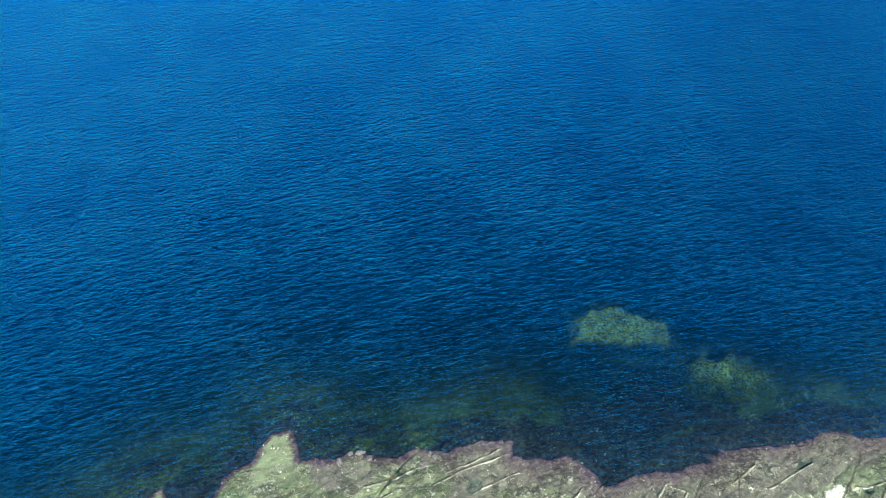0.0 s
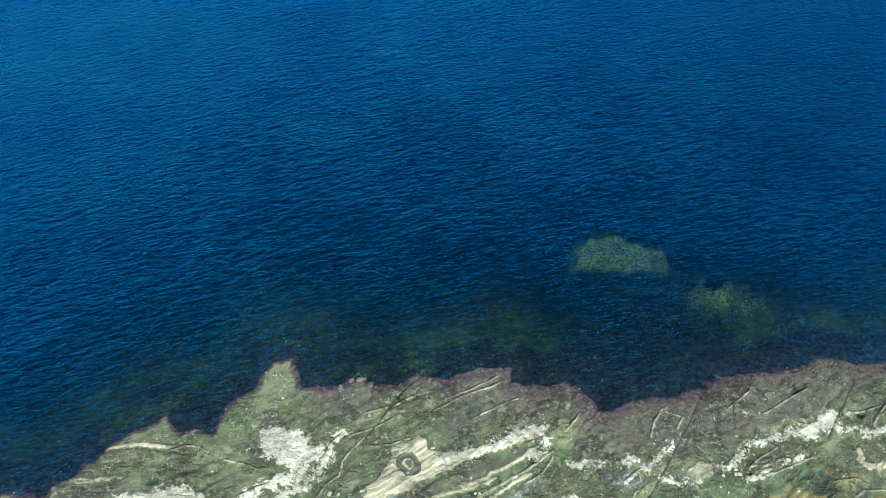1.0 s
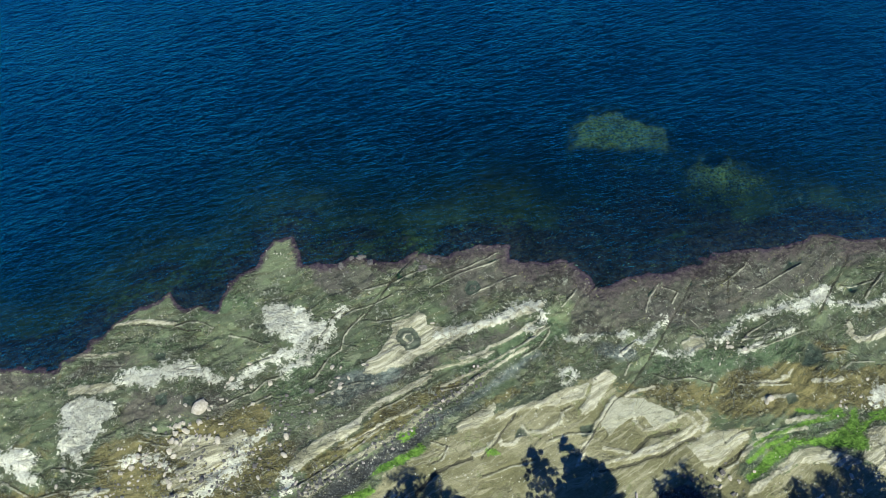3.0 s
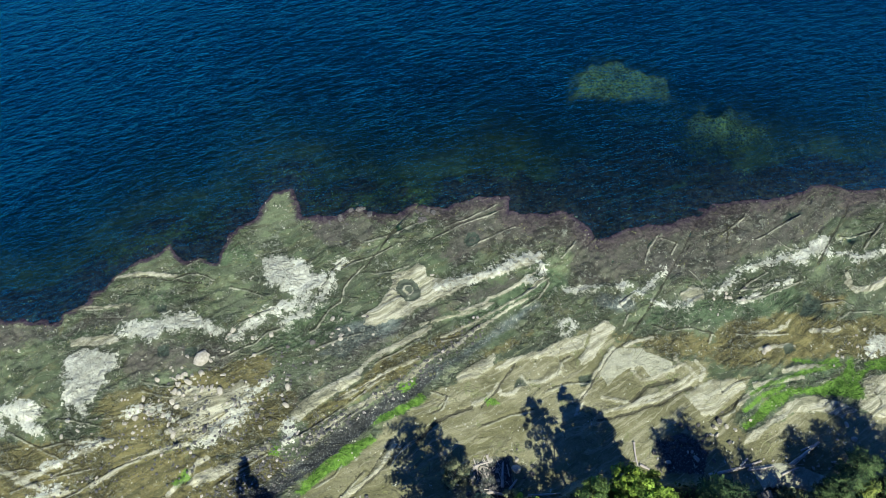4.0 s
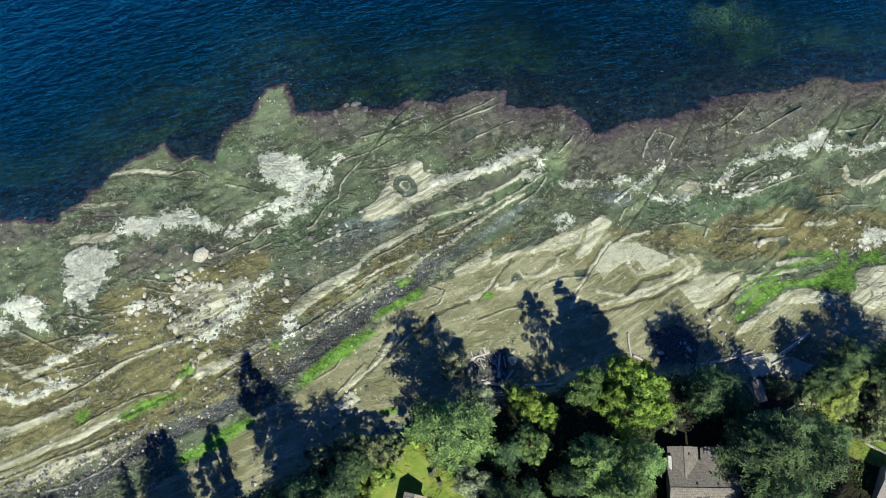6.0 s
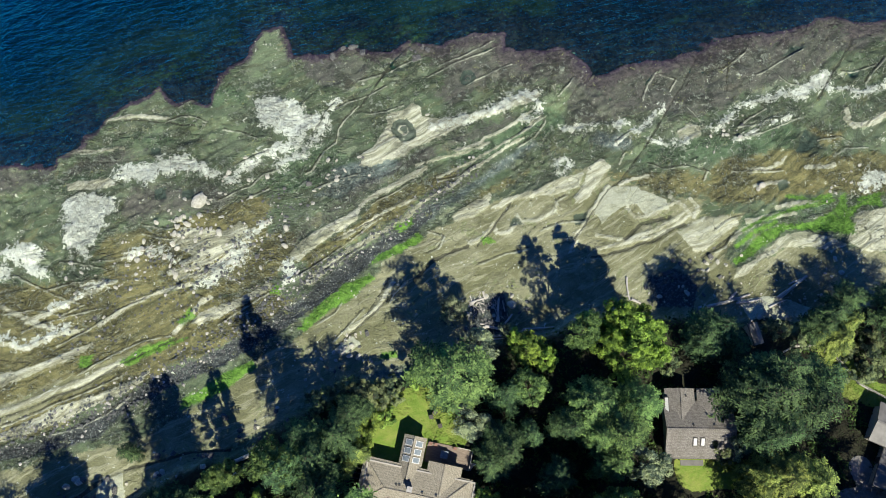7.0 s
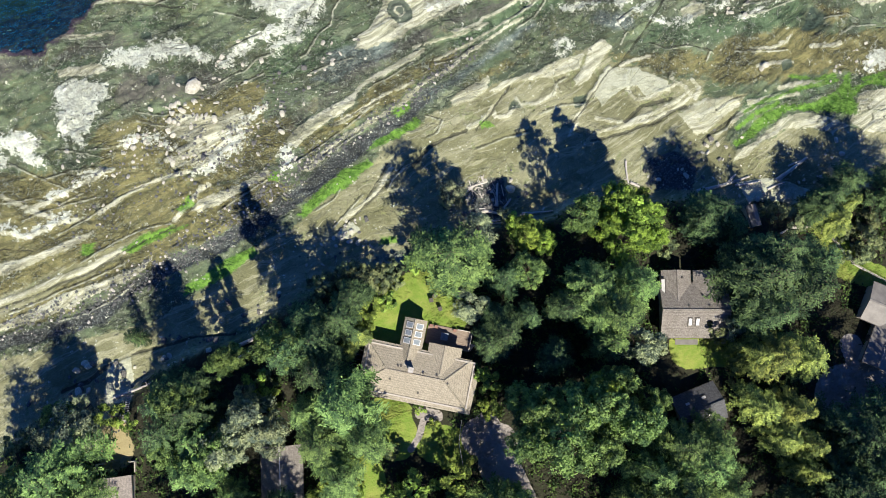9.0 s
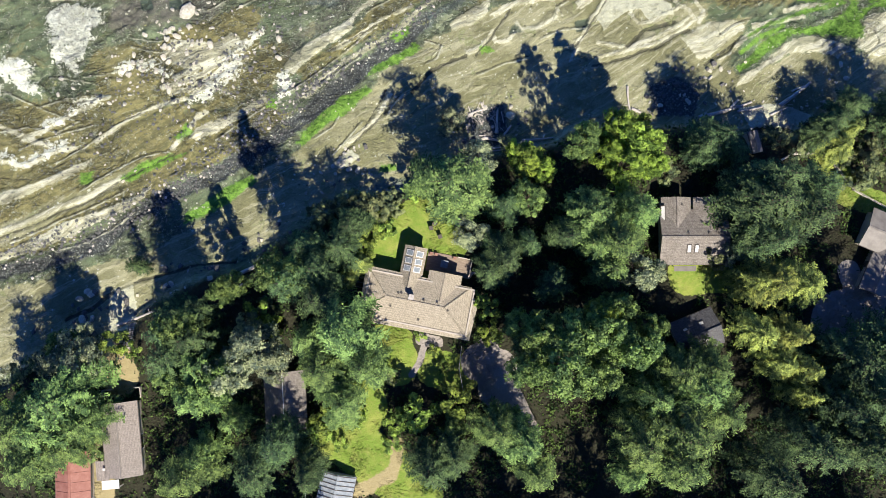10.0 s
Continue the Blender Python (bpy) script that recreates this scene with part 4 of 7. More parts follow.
    pale = n.mix(n.step(plus(times(grit, 0.5), times(blotch, 0.5)), 0.40, 0.58), (0.74, 0.73, 0.66), (0.46, 0.45, 0.38))
    white_on = n.step(plus(plus(white, times(rough_edge, 2.4)), times(crumbs, 4.2)), 0.48, 0.60)
    rock = n.mix(times(white_on, n.step(fine, 0.36, 0.52, 0.65, 1.0)), rock, pale)
    rock = n.mix(times(cover(green, 0.8, 0.10), 0.9), rock, n.mix(n.step(blotch, 0.38, 0.6), (0.060, 0.140, 0.016), (0.150, 0.285, 0.040)))
    rock = n.mix(times(cover(pool, 0.4, 0.08), 0.85), rock, n.mix(fine, (0.022, 0.034, 0.032), (0.055, 0.082, 0.066)))
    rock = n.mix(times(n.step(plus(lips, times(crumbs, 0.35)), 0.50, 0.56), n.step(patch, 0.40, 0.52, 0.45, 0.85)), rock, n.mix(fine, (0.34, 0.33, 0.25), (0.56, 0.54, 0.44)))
    # dark cracks, and the shade painted at the feet of ledges
    rock = n.mix(times(cover(crack_and_shade, 0.35, 0.03, 0.535), 0.75), rock, (0.030, 0.028, 0.024))
    joint = n.voronoi(n.scaled(beds, 0.42, 0.26, 0.0), 1.0, "DISTANCE_TO_EDGE")
    rock = n.mix(times(n.step(joint, 0.020, 0.008), n.step(patch, 0.46, 0.60, 0, 0.4)), rock, (0.05, 0.05, 0.04))
    rock = n.mix(n.step(grit, 0.54, 0.62, 0, 0.45), rock, (1.7, 1.7, 1.64), "MULTIPLY")
    rock = n.mix(n.step(grit, 0.46, 0.38, 0, 0.4), rock, (0.5, 0.51, 0.5), "MULTIPLY")
    fringe = n.attribute("fringe").outputs["Fac"]
    rock = n.mix(times(cover(fringe, 1.2, 0.12), 0.8), rock, n.mix(n.step(blotch, 0.38, 0.62), (0.036, 0.028, 0.036), (0.096, 0.076, 0.078)))
    sea = n.attribute("kelp").outputs["Fac"]
    rock = n.mix(cover(sea, 0.9, 0.2, 0.36), rock, n.mix(n.step(blotch, 0.40, 0.62), (0.026, 0.016, 0.040), (0.075, 0.055, 0.076)))
    mat_weed = n.mix(n.step(plus(times(patch, 0.4), times(fine, 0.6)), 0.38, 0.60), (0.025, 0.033, 0.018), (0.125, 0.138, 0.064))
    rock = n.mix(times(cover(n.attribute("dim").outputs["Fac"], 2.0, 0.30), 0.8), rock, mat_weed)
    rock = n.mix(times(cover(n.attribute("shoal").outputs["Fac"], 2.2, 0.30, 0.50), 0.85), rock, n.mix(n.step(plus(times(patch, 0.25), times(fine, 0.75)), 0.42, 0.58), (0.04, 0.05, 0.02), (0.36, 0.36, 0.15)))
    # small pale stones and dark pits strewn over the beds
    strewn = times(n.step(n.noise(pos, 0.42, 5, 0.65), 0.46, 0.60), n.step(n.noise(pos, 0.1, 3, 0.5), 0.42, 0.58, 0.1, 1.0))
    strewn = times(strewn, n.step(weed, 0.30, 0.6, 1.0, 0.3))
    for scale, size, low, color, much in ((1.9, 0.26, 0.60, (0.58, 0.56, 0.48), 0.8), (1.2, 0.24, 0.66, (0.50, 0.48, 0.40), 0.7), (1.5, 0.27, 0.66, (0.028, 0.030, 0.026), 0.7)):
        near, draw = n.voronoi(pos, scale, "F1", 0), n.voronoi(pos, scale, "F1", 1)
        rock = n.mix(times(times(n.step(near, size, size * 0.7), n.step(draw, low, low + 0.03)), times(strewn, much)), rock, color)
    rock = n.mix(1.0, rock, (1.08, 1.18, 1.10), "MULTIPLY")
    soil = n.mix(patch, (0.016, 0.016, 0.011), (0.045, 0.046, 0.026))
    soil = n.mix(n.step(fine, 0.5, 0.7), soil, (0.045, 0.065, 0.025))
    rock = n.mix(land, rock, soil)
    grass = n.mix(n.step(patch, 0.4, 0.65), (0.17, 0.27, 0.04), (0.27, 0.33, 0.07))
    grass = n.mix(n.step(fine, 0.45, 0.75, 0, 0.6), grass, (0.30, 0.28, 0.10))
    rock = n.mix(cover(lawn, 0.4, 0.05), rock, grass)
    rock = n.mix(cover(straw, 0.4, 0.08), rock, n.mix(fine, (0.27, 0.235, 0.11), (0.45, 0.39, 0.22)))
    rock = n.mix(cover(paved, 0.2, 0.03), rock, n.mix(fine, (0.24, 0.22, 0.20), (0.42, 0.39, 0.35)))
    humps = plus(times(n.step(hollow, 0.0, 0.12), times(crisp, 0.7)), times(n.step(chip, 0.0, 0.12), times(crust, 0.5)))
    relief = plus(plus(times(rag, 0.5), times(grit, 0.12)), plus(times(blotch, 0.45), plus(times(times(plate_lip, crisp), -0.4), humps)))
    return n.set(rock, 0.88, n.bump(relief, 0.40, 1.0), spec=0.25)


def water_material():
    n = Nodes("sea_water")
    pos, deep = n.world(), n.attribute("deep").outputs["Fac"]
    # short wind waves, crests running along a slant
    crest = lambda v: n.math("POWER", n.math("SUBTRACT", 1.0, n.math("ABSOLUTE", n.math("SUBTRACT", n.math("MULTIPLY", v, 2.0), 1.0))), 3.5)
    ripple = crest(n.noise(n.along(pos, 13, 0.30), 1.5, 6, 0.64, 0.6))
    cross = crest(n.noise(n.along(pos, 22, 0.36), 0.8, 5, 0.62, 0.5))
    calm = n.step(n.noise(pos, 0.05, 5, 0.6), 0.3, 0.7, 0.8, 1.12)
    chop = n.math("MULTIPLY", n.math("ADD", n.math("MULTIPLY", ripple, 0.8), cross), calm)
    normal = n.bump(chop, 0.018, 1.0)
    gentle = n.bump(chop, 0.046, 1.0)
    spot = n.add("ShaderNodeSeparateXYZ")
    n.put(spot.inputs[0], pos)
    across = spot.outputs[0]
    clear = n.math("POWER", 2.718, n.math("MULTIPLY", deep, -0.68))
    body = n.add("ShaderNodeBsdfDiffuse")
    # lighter to the left: a gradient of reflection painted into the body colour
    blue = n.mix(n.math("ADD", n.math("MULTIPLY", n.noise(pos, 0.03, 3), 0.7), n.step(across, 70.0, -70.0, -0.15, 0.45)), (0.0, 0.0054, 0.0136), (0.0, 0.0086, 0.0222))
    n.put(body.inputs[0], n.mix(n.step(n.math("ADD", deep, n.math("MULTIPLY", n.noise(pos, 0.12, 4), 5.0)), 2.0, 11.0), (0.0008, 0.0054, 0.0068), blue))
    n.put(body.inputs["Normal"], normal)
    see = n.add("ShaderNodeBsdfTransparent")
    n.put(see.inputs[0], (0.60, 0.84, 0.76))
    inner = n.add("ShaderNodeMixShader")
    n.put(inner.inputs[0], clear), n.put(inner.inputs[1], body.outputs[0]), n.put(inner.inputs[2], see.outputs[0])
    gloss = n.add("ShaderNodeBsdfGlossy")
    gloss.inputs["Roughness"].default_value = 0.10
    n.put(gloss.inputs[0], (0.25, 1.0, 0.86))
    n.put(gloss.inputs["Normal"], gentle)
    edge = n.add("ShaderNodeLayerWeight")
    edge.inputs["Blend"].default_value = 0.5
    n.put(edge.inputs["Normal"], gentle)
    sheen = n.math("ADD", 0.012, n.math("MULTIPLY", n.math("POWER", edge.outputs["Facing"], 3.5), 19.5))
    # gloss thinned to the right, for the same left-to-right gradient
    whole = n.add("ShaderNodeMixShader")
    n.put(whole.inputs[0], n.math("MULTIPLY", n.math("MINIMUM", sheen, 1.0), n.step(n.math("ADD", across, n.math("MULTIPLY", n.noise(pos, 0.02, 4), 40.0)), 20.0, 110.0, 1.0, 0.66))), n.put(whole.inputs[1], inner.outputs[0]), n.put(whole.inputs[2], gloss.outputs[0])
    n.put(n.out.inputs[0], whole.outputs[0])
    return n.mat


def leaf_material(name, dark, light, glow):
    n = Nodes(name)
    island = n.add("ShaderNodeNewGeometry").outputs["Random Per Island"]
    each = n.add("ShaderNodeObjectInfo").outputs["Random"]
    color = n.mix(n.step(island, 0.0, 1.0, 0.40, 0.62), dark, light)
    # lit and shaded clumps painted by noise: warm bright against cool dark
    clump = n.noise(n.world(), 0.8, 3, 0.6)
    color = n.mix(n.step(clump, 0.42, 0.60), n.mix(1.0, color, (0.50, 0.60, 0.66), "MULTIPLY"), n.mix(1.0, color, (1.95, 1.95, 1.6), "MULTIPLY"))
    tone = n.add("ShaderNodeHueSaturation")
    n.put(tone.inputs["Hue"], n.step(each, 0, 1, 0.488, 0.508))
    n.put(tone.inputs["Value"], n.step(each, 0, 1, 0.85, 1.25))
    n.put(tone.inputs["Color"], color)
    n.set(tone.outputs[0], 0.75, spec=0.12)
    thin = n.add("ShaderNodeBsdfTranslucent")
    n.put(thin.inputs[0], n.mix(0.5, tone.outputs[0], glow))
    both = n.add("ShaderNodeMixShader")
    both.inputs[0].default_value = 0.12
    n.put(both.inputs[1], n.shader.outputs[0]), n.put(both.inputs[2], thin.outputs[0])
    n.put(n.out.inputs[0], both.outputs[0])
    return n.mat


def mottled(name, dark, light, scale, rough=0.8, relief=0.02, stretch=(1, 1, 1), metal=0.0):
    n = Nodes(name)
    pos = n.scaled(n.where(), *stretch)
    small, large = n.noise(pos, scale, 6, 0.65), n.noise(pos, scale * 0.13, 4, 0.6)
    color = n.mix(n.step(small, 0.3, 0.7), dark, light)
    color = n.mix(n.step(large, 0.45, 0.7, 0, 0.45), color, dark)
    return n.set(color, rough, n.bump(small, relief, 0.7), metal=metal, spec=0.3)


def shingles(name, dark, light, moss):
    """Wooden or mineral shingles in courses down the slope."""
    n = Nodes(name)
    pos = n.where()
    brick = n.add("ShaderNodeTexBrick")
    flat = n.add("ShaderNodeCombineXYZ")
    apart = n.add("ShaderNodeSeparateXYZ")
    n.put(apart.inputs[0], pos)
    n.put(flat.inputs[0], n.math("ADD", apart.outputs[0], apart.outputs[1])), n.put(flat.inputs[1], n.math("MULTIPLY", apart.outputs[2], 2.4))
    n.put(brick.inputs["Vector"], flat.outputs[0])
    for key, value in (("Scale", 2.0), ("Mortar Size", 0.03), ("Brick Width", 0.5), ("Row Height", 0.4)):
        brick.inputs[key].default_value = value
    n.put(brick.inputs["Color1"], dark), n.put(brick.inputs["Color2"], light), n.put(brick.inputs["Mortar"], tuple(0.72 * v for v in dark))
    grime, specks = n.noise(pos, 0.6, 5, 0.65), n.noise(pos, 6, 4, 0.7)
    color = n.mix(n.step(grime, 0.48, 0.72, 0, 0.6), brick.outputs[0], moss)
    color = n.mix(n.step(specks, 0.42, 0.7, 0, 0.5), color, tuple(min(1, 1.5 * v) for v in light))
    return n.set(color, 0.9, n.bump(n.math("ADD", specks, n.math("MULTIPLY", brick.outputs[1], -1.0)), 0.03, 0.8), spec=0.2)


def glass_material():
    n = Nodes("window_glass")
    return n.set((0.02, 0.03, 0.035), 0.05, n.bump(n.noise(n.where(), 1.5, 2), 0.004, 0.3), spec=0.8)


GROUND, WATER = ground_material(), water_material()
BARK = mottled("bark", (0.05, 0.038, 0.028), (0.14, 0.11, 0.085), 6, 0.95, 0.04, (1, 1, 0.3))
DRIFT = mottled("bleached_driftwood", (0.30, 0.28, 0.25), (0.58, 0.55, 0.50), 5, 0.85, 0.02, (0.2, 1, 1))
STONE = mottled("pale_sandstone", (0.33, 0.32, 0.25), (0.56, 0.55, 0.46), 3, 0.9, 0.05)
DARK_STONE = mottled("grey_beach_stone", (0.06, 0.062, 0.060), (0.185, 0.182, 0.170), 3, 0.9, 0.05)
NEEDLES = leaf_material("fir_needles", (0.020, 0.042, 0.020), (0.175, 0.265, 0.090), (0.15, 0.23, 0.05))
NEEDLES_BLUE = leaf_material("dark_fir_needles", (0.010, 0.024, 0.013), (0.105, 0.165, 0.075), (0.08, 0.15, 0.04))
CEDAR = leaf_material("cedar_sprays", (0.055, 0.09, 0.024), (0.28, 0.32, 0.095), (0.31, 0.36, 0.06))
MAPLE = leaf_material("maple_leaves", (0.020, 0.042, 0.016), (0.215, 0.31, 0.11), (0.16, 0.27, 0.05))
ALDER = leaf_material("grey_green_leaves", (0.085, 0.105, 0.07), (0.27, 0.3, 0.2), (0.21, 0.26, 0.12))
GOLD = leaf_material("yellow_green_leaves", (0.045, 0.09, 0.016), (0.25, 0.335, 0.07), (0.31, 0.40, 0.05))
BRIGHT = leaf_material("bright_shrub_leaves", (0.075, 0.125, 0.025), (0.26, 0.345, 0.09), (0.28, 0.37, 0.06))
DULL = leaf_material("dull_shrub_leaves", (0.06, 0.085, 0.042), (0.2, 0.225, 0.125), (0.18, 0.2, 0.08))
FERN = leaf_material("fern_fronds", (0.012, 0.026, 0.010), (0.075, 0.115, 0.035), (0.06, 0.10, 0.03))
SHAKES = shingles("weathered_cedar_shakes", (0.285, 0.258, 0.20), (0.375, 0.342, 0.27), (0.255, 0.23, 0.175))
GREY_SHINGLE = shingles("grey_asphalt_shingles", (0.165, 0.153, 0.137), (0.265, 0.247, 0.222), (0.13, 0.118, 0.095))
BROWN_SHINGLE = shingles("brown_grey_shingles", (0.245, 0.222, 0.198), (0.33, 0.30, 0.27), (0.205, 0.185, 0.16))
SLATE = shingles("dark_slate_shingles", (0.07, 0.075, 0.085), (0.13, 0.135, 0.145), (0.06, 0.06, 0.06))
RED_METAL = mottled("faded_red_roofing", (0.25, 0.105, 0.08), (0.34, 0.165, 0.13), 1.2, 0.6, 0.01)
LIGHT_METAL = mottled("light_grey_roofing", (0.15, 0.142, 0.13), (0.22, 0.21, 0.19), 1.0, 0.55, 0.01)
SIDING = mottled("painted_siding", (0.38, 0.35, 0.30), (0.50, 0.47, 0.41), 3, 0.7, 0.01, (0.2, 0.2, 6))
WHITE = mottled("white_paint", (0.56, 0.56, 0.54), (0.70, 0.70, 0.68), 4, 0.6, 0.005)
DECKING = mottled("worn_deck_boards", (0.17, 0.13, 0.10), (0.30, 0.25, 0.20), 4, 0.85, 0.01, (0.3, 6, 1))
BRICKS = mottled("chimney_brick", (0.22, 0.12, 0.09), (0.36, 0.22, 0.17), 6, 0.9, 0.02)
GLASS = glass_material()
SKYPANE = mottled("hazy_roof_pane", (0.20, 0.24, 0.27), (0.34, 0.38, 0.41), 2, 0.2, 0.004)
TRIM = mottled("dark_trim", (0.06, 0.055, 0.05), (0.12, 0.11, 0.10), 5, 0.7, 0.005)
CONCRETE = mottled("concrete", (0.32, 0.31, 0.29), (0.48, 0.46, 0.43), 3, 0.9, 0.01)


# ---- ground and water ----
def ground_place(x, y):
    z, u, v, f = layout(x, y)
    stack = lambda *keys: np.stack([f[k] for k in keys], 1)
    return z, {"cover_a": stack("white", "tan", "green", "weed"), "cover_b": stack("ochre", "pebble", "pool", "crack_and_shade"), "cover_c": stack("land", "lawn", "straw", "paved"),
               "cover_d": stack("sand", "moss", "slate", "lip"), "strata": np.stack([u, v, z], 1), "kelp": f["kelp"] * (z < 0.15), "shoal": f["shoal"] * (z < 0.1), "dim": f["dim"] * (z < 0.1), "fringe": f["fringe"]}


def water_place(x, y):
    z, u, v, f = layout(x, y)
    return np.zeros(x.shape), {"deep": f["deep"]}


GX = spread(-73, 73, 0.2, 2500)
OUTWARD = np.cumsum(0.9 * 1.35 ** np.arange(1, 24))
GY = np.concatenate([(-42 - OUTWARD)[::-1], np.arange(-42, -16, 0.55), np.arange(-15.8, 67, 0.2), np.arange(67.2, 112, 0.6), 112.2 + OUTWARD])
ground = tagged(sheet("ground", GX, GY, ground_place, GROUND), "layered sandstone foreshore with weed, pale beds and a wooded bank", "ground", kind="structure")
sea = tagged(sheet("water", spread(-110, 110, 0.8, 2500), np.concatenate([np.arange(30, 112, 0.8), 112 + OUTWARD]), water_place, WATER),
             "deep blue wind-rippled sea, clear over the shallow reef", "sea", kind="structure")


def height(x, y):
    return float(layout(np.array([float(x)]), np.array([float(y)]))[0][0])


def heights(points):
    pts = np.array(points, dtype=float)
    return layout(pts[:, 0], pts[:, 1])[0]


# ---- things ----
def part(name, bm, material, parent, label=""):
    mesh = bpy.data.meshes.new(name)
    bm.to_mesh(mesh)
    bm.free()
    mesh.materials.append(material)
    ob = new(name, mesh)
    ob.parent = parent
    return tagged(ob, label)


def thing(name, m, label, category, group=""):
    ob = new(name)
    ob.matrix_world = m
    return tagged(ob, label, category, group)


def box(bm, x0, x1, y0, y1, z0, z1):
    v = [bm.verts.new((x, y, z)) for z in (z0, z1) for x, y in ((x0, y0), (x1, y0), (x1, y1), (x0, y1))]
    for f in ((3, 2, 1, 0), (4, 5, 6, 7), (0, 1, 5, 4), (1, 2, 6, 5), (2, 3, 7, 6), (3, 0, 4, 7)):
        bm.faces.new([v[k] for k in f])
    return bm


def boxes(*sizes):
    bm = bmesh.new()
    for s in sizes:
        box(bm, *s)
    return bm


def slab(pts, thick):
    """A flat piece from its upper outline, thick metres deep."""
    bm = bmesh.new()
    top = [bm.verts.new(p) for p in pts]
    low = [bm.verts.new((p[0], p[1], p[2] - thick)) for p in pts]
    bm.faces.new(top), bm.faces.new(low[::-1])
    for k in range(len(pts)):
        j = (k + 1) % len(pts)
        bm.faces.new((top[j], top[k], low[k], low[j]))
    bmesh.ops.recalc_face_normals(bm, faces=bm.faces)
    return bm


def rod(bm, a, b, ra, rb, sides=7):
    """A tapered round bar from a to b."""
    a, b = Vector(a), Vector(b)
    turn = (b - a).to_track_quat("Z", "Y").to_matrix()
    ring = lambda c, r: [bm.verts.new(c + turn @ Vector((r * math.cos(2 * math.pi * k / sides), r * math.sin(2 * math.pi * k / sides), 0))) for k in range(sides)]
    low, high = ring(a, ra), ring(b, rb)
    for k in range(sides):
        j = (k + 1) % sides
        bm.faces.new((low[k], low[j], high[j], high[k]))
    bm.faces.new(low[::-1]), bm.faces.new(high)
    return bm


def leaves(name, middles, ways, faces, long, wide, material, parent, label=""):
    """One crown of many leaves: each a bent diamond at its middle, along its way, facing up its face."""
    ways = ways / (np.linalg.norm(ways, axis=1, keepdims=True) + 1e-9)
    side = np.cross(faces, ways)
    side /= np.linalg.norm(side, axis=1, keepdims=True) + 1e-9
    up = np.cross(ways, side)
    long, wide = np.broadcast_to(long, len(middles))[:, None], np.broadcast_to(wide, len(middles))[:, None]
    corners = np.stack([middles - ways * long, middles - side * wide - up * wide * 0.3, middles + ways * long, middles + side * wide - up * wide * 0.3], 1)
    count = len(middles)
    mesh = bpy.data.meshes.new(name)
    mesh.vertices.add(count * 4)
    mesh.vertices.foreach_set("co", corners.ravel())
    mesh.loops.add(count * 4)
    mesh.loops.foreach_set("vertex_index", np.arange(count * 4, dtype=np.int32))
    mesh.polygons.add(count)
    mesh.polygons.foreach_set("loop_start", (np.arange(count) * 4).astype(np.int32))
    mesh.update(calc_edges=True)
    mesh.materials.append(material)
    ob = new(name, mesh)
    ob.parent = parent
    return tagged(ob, label)


def fir(seed, material, name, label, droop=0.25, full=1.0):
    """A conifer 20 m high and 4.5 m in radius, in whorls of feathered boughs."""
    rng = np.random.RandomState(seed)
    tree = thing(name, pose(0, 0, -300), label, "tree", "shore wood")
    bm, high, reach = bmesh.new(), 20.0, 4.5
    rod(bm, (0, 0, -0.5), (0.1, 0.1, 9), 0.36, 0.22, 9)
    rod(bm, (0.1, 0.1, 9), (0, 0, high), 0.22, 0.03, 7)
    mid, way, face, lon, wid = [], [], [], [], []
    z = 2.5
    lobes = [(rng.uniform(0, 2 * math.pi), rng.uniform(0.85, 1.2)) for _ in range(6)]
    while z < high - 0.2:
        span = reach * (1 - (z / high) ** 3.2) ** 0.7 + 0.35
        start = rng.rand() * 2 * math.pi
        for k in range(5):
            angle = start + (k + rng.uniform(-0.3, 0.3)) * 2 * math.pi / 5
            lobe = max(w * math.cos(min(1.25, 1.1 * abs((angle - a + math.pi) % (2 * math.pi) - math.pi))) for a, w in lobes)
            size = span * rng.uniform(0.65, 1.12) * (0.35 + 0.65 * lobe)
            out = np.array([math.cos(angle), math.sin(angle), 0])
            across = np.array([-out[1], out[0], 0])
            rise = rng.uniform(-0.05, 0.18)
            tip = np.array([0, 0, z]) + out * size + np.array([0, 0, size * (rise - droop)])
            if size > 1.5:
                rod(bm, (0, 0, z), tuple(np.array([0, 0, z]) + out * size * 0.8 + np.array([0, 0, 0.8 * size * (rise - droop * 0.8)])), 0.05, 0.015, 3)
            steps = max(3, int(size / 0.25 * full))
            for s in range(steps):
                f = (s + 0.6) / steps
                root = np.array([0, 0, z]) + out * size * f + np.array([0, 0, size * (rise * f - droop * f * f)])
                twig = (0.16 + 0.5 * size * 0.30 * math.sin(math.pi * min(1, 0.25 + 0.75 * (1 - f) ** 0.7))) * rng.uniform(0.7, 1.25)
                for sign in (-1, 1):
                    lead = out * rng.uniform(0.5, 0.9) + across * sign + np.array([0, 0, rng.uniform(-0.35, 0.1)])
                    lead /= np.linalg.norm(lead)
                    for piece in range(max(1, int(twig / 0.27))):
                        mid.append(root + lead * (0.14 + piece * 0.28) + rng.normal(0, 0.05, 3))
                        way.append(lead + rng.normal(0, 0.25, 3))
                        face.append(np.array([0, 0, 1]) + out * 0.55 + rng.normal(0, 0.22, 3))
                        lon.append(rng.uniform(0.17, 0.28)), wid.append(rng.uniform(0.08, 0.13))
        z += rng.uniform(0.45, 0.85)
    part("trunk", bm, BARK, tree)
    leaves("crown", np.array(mid), np.array(way), np.array(face), np.array(lon), np.array(wid), material, tree)
    return tree


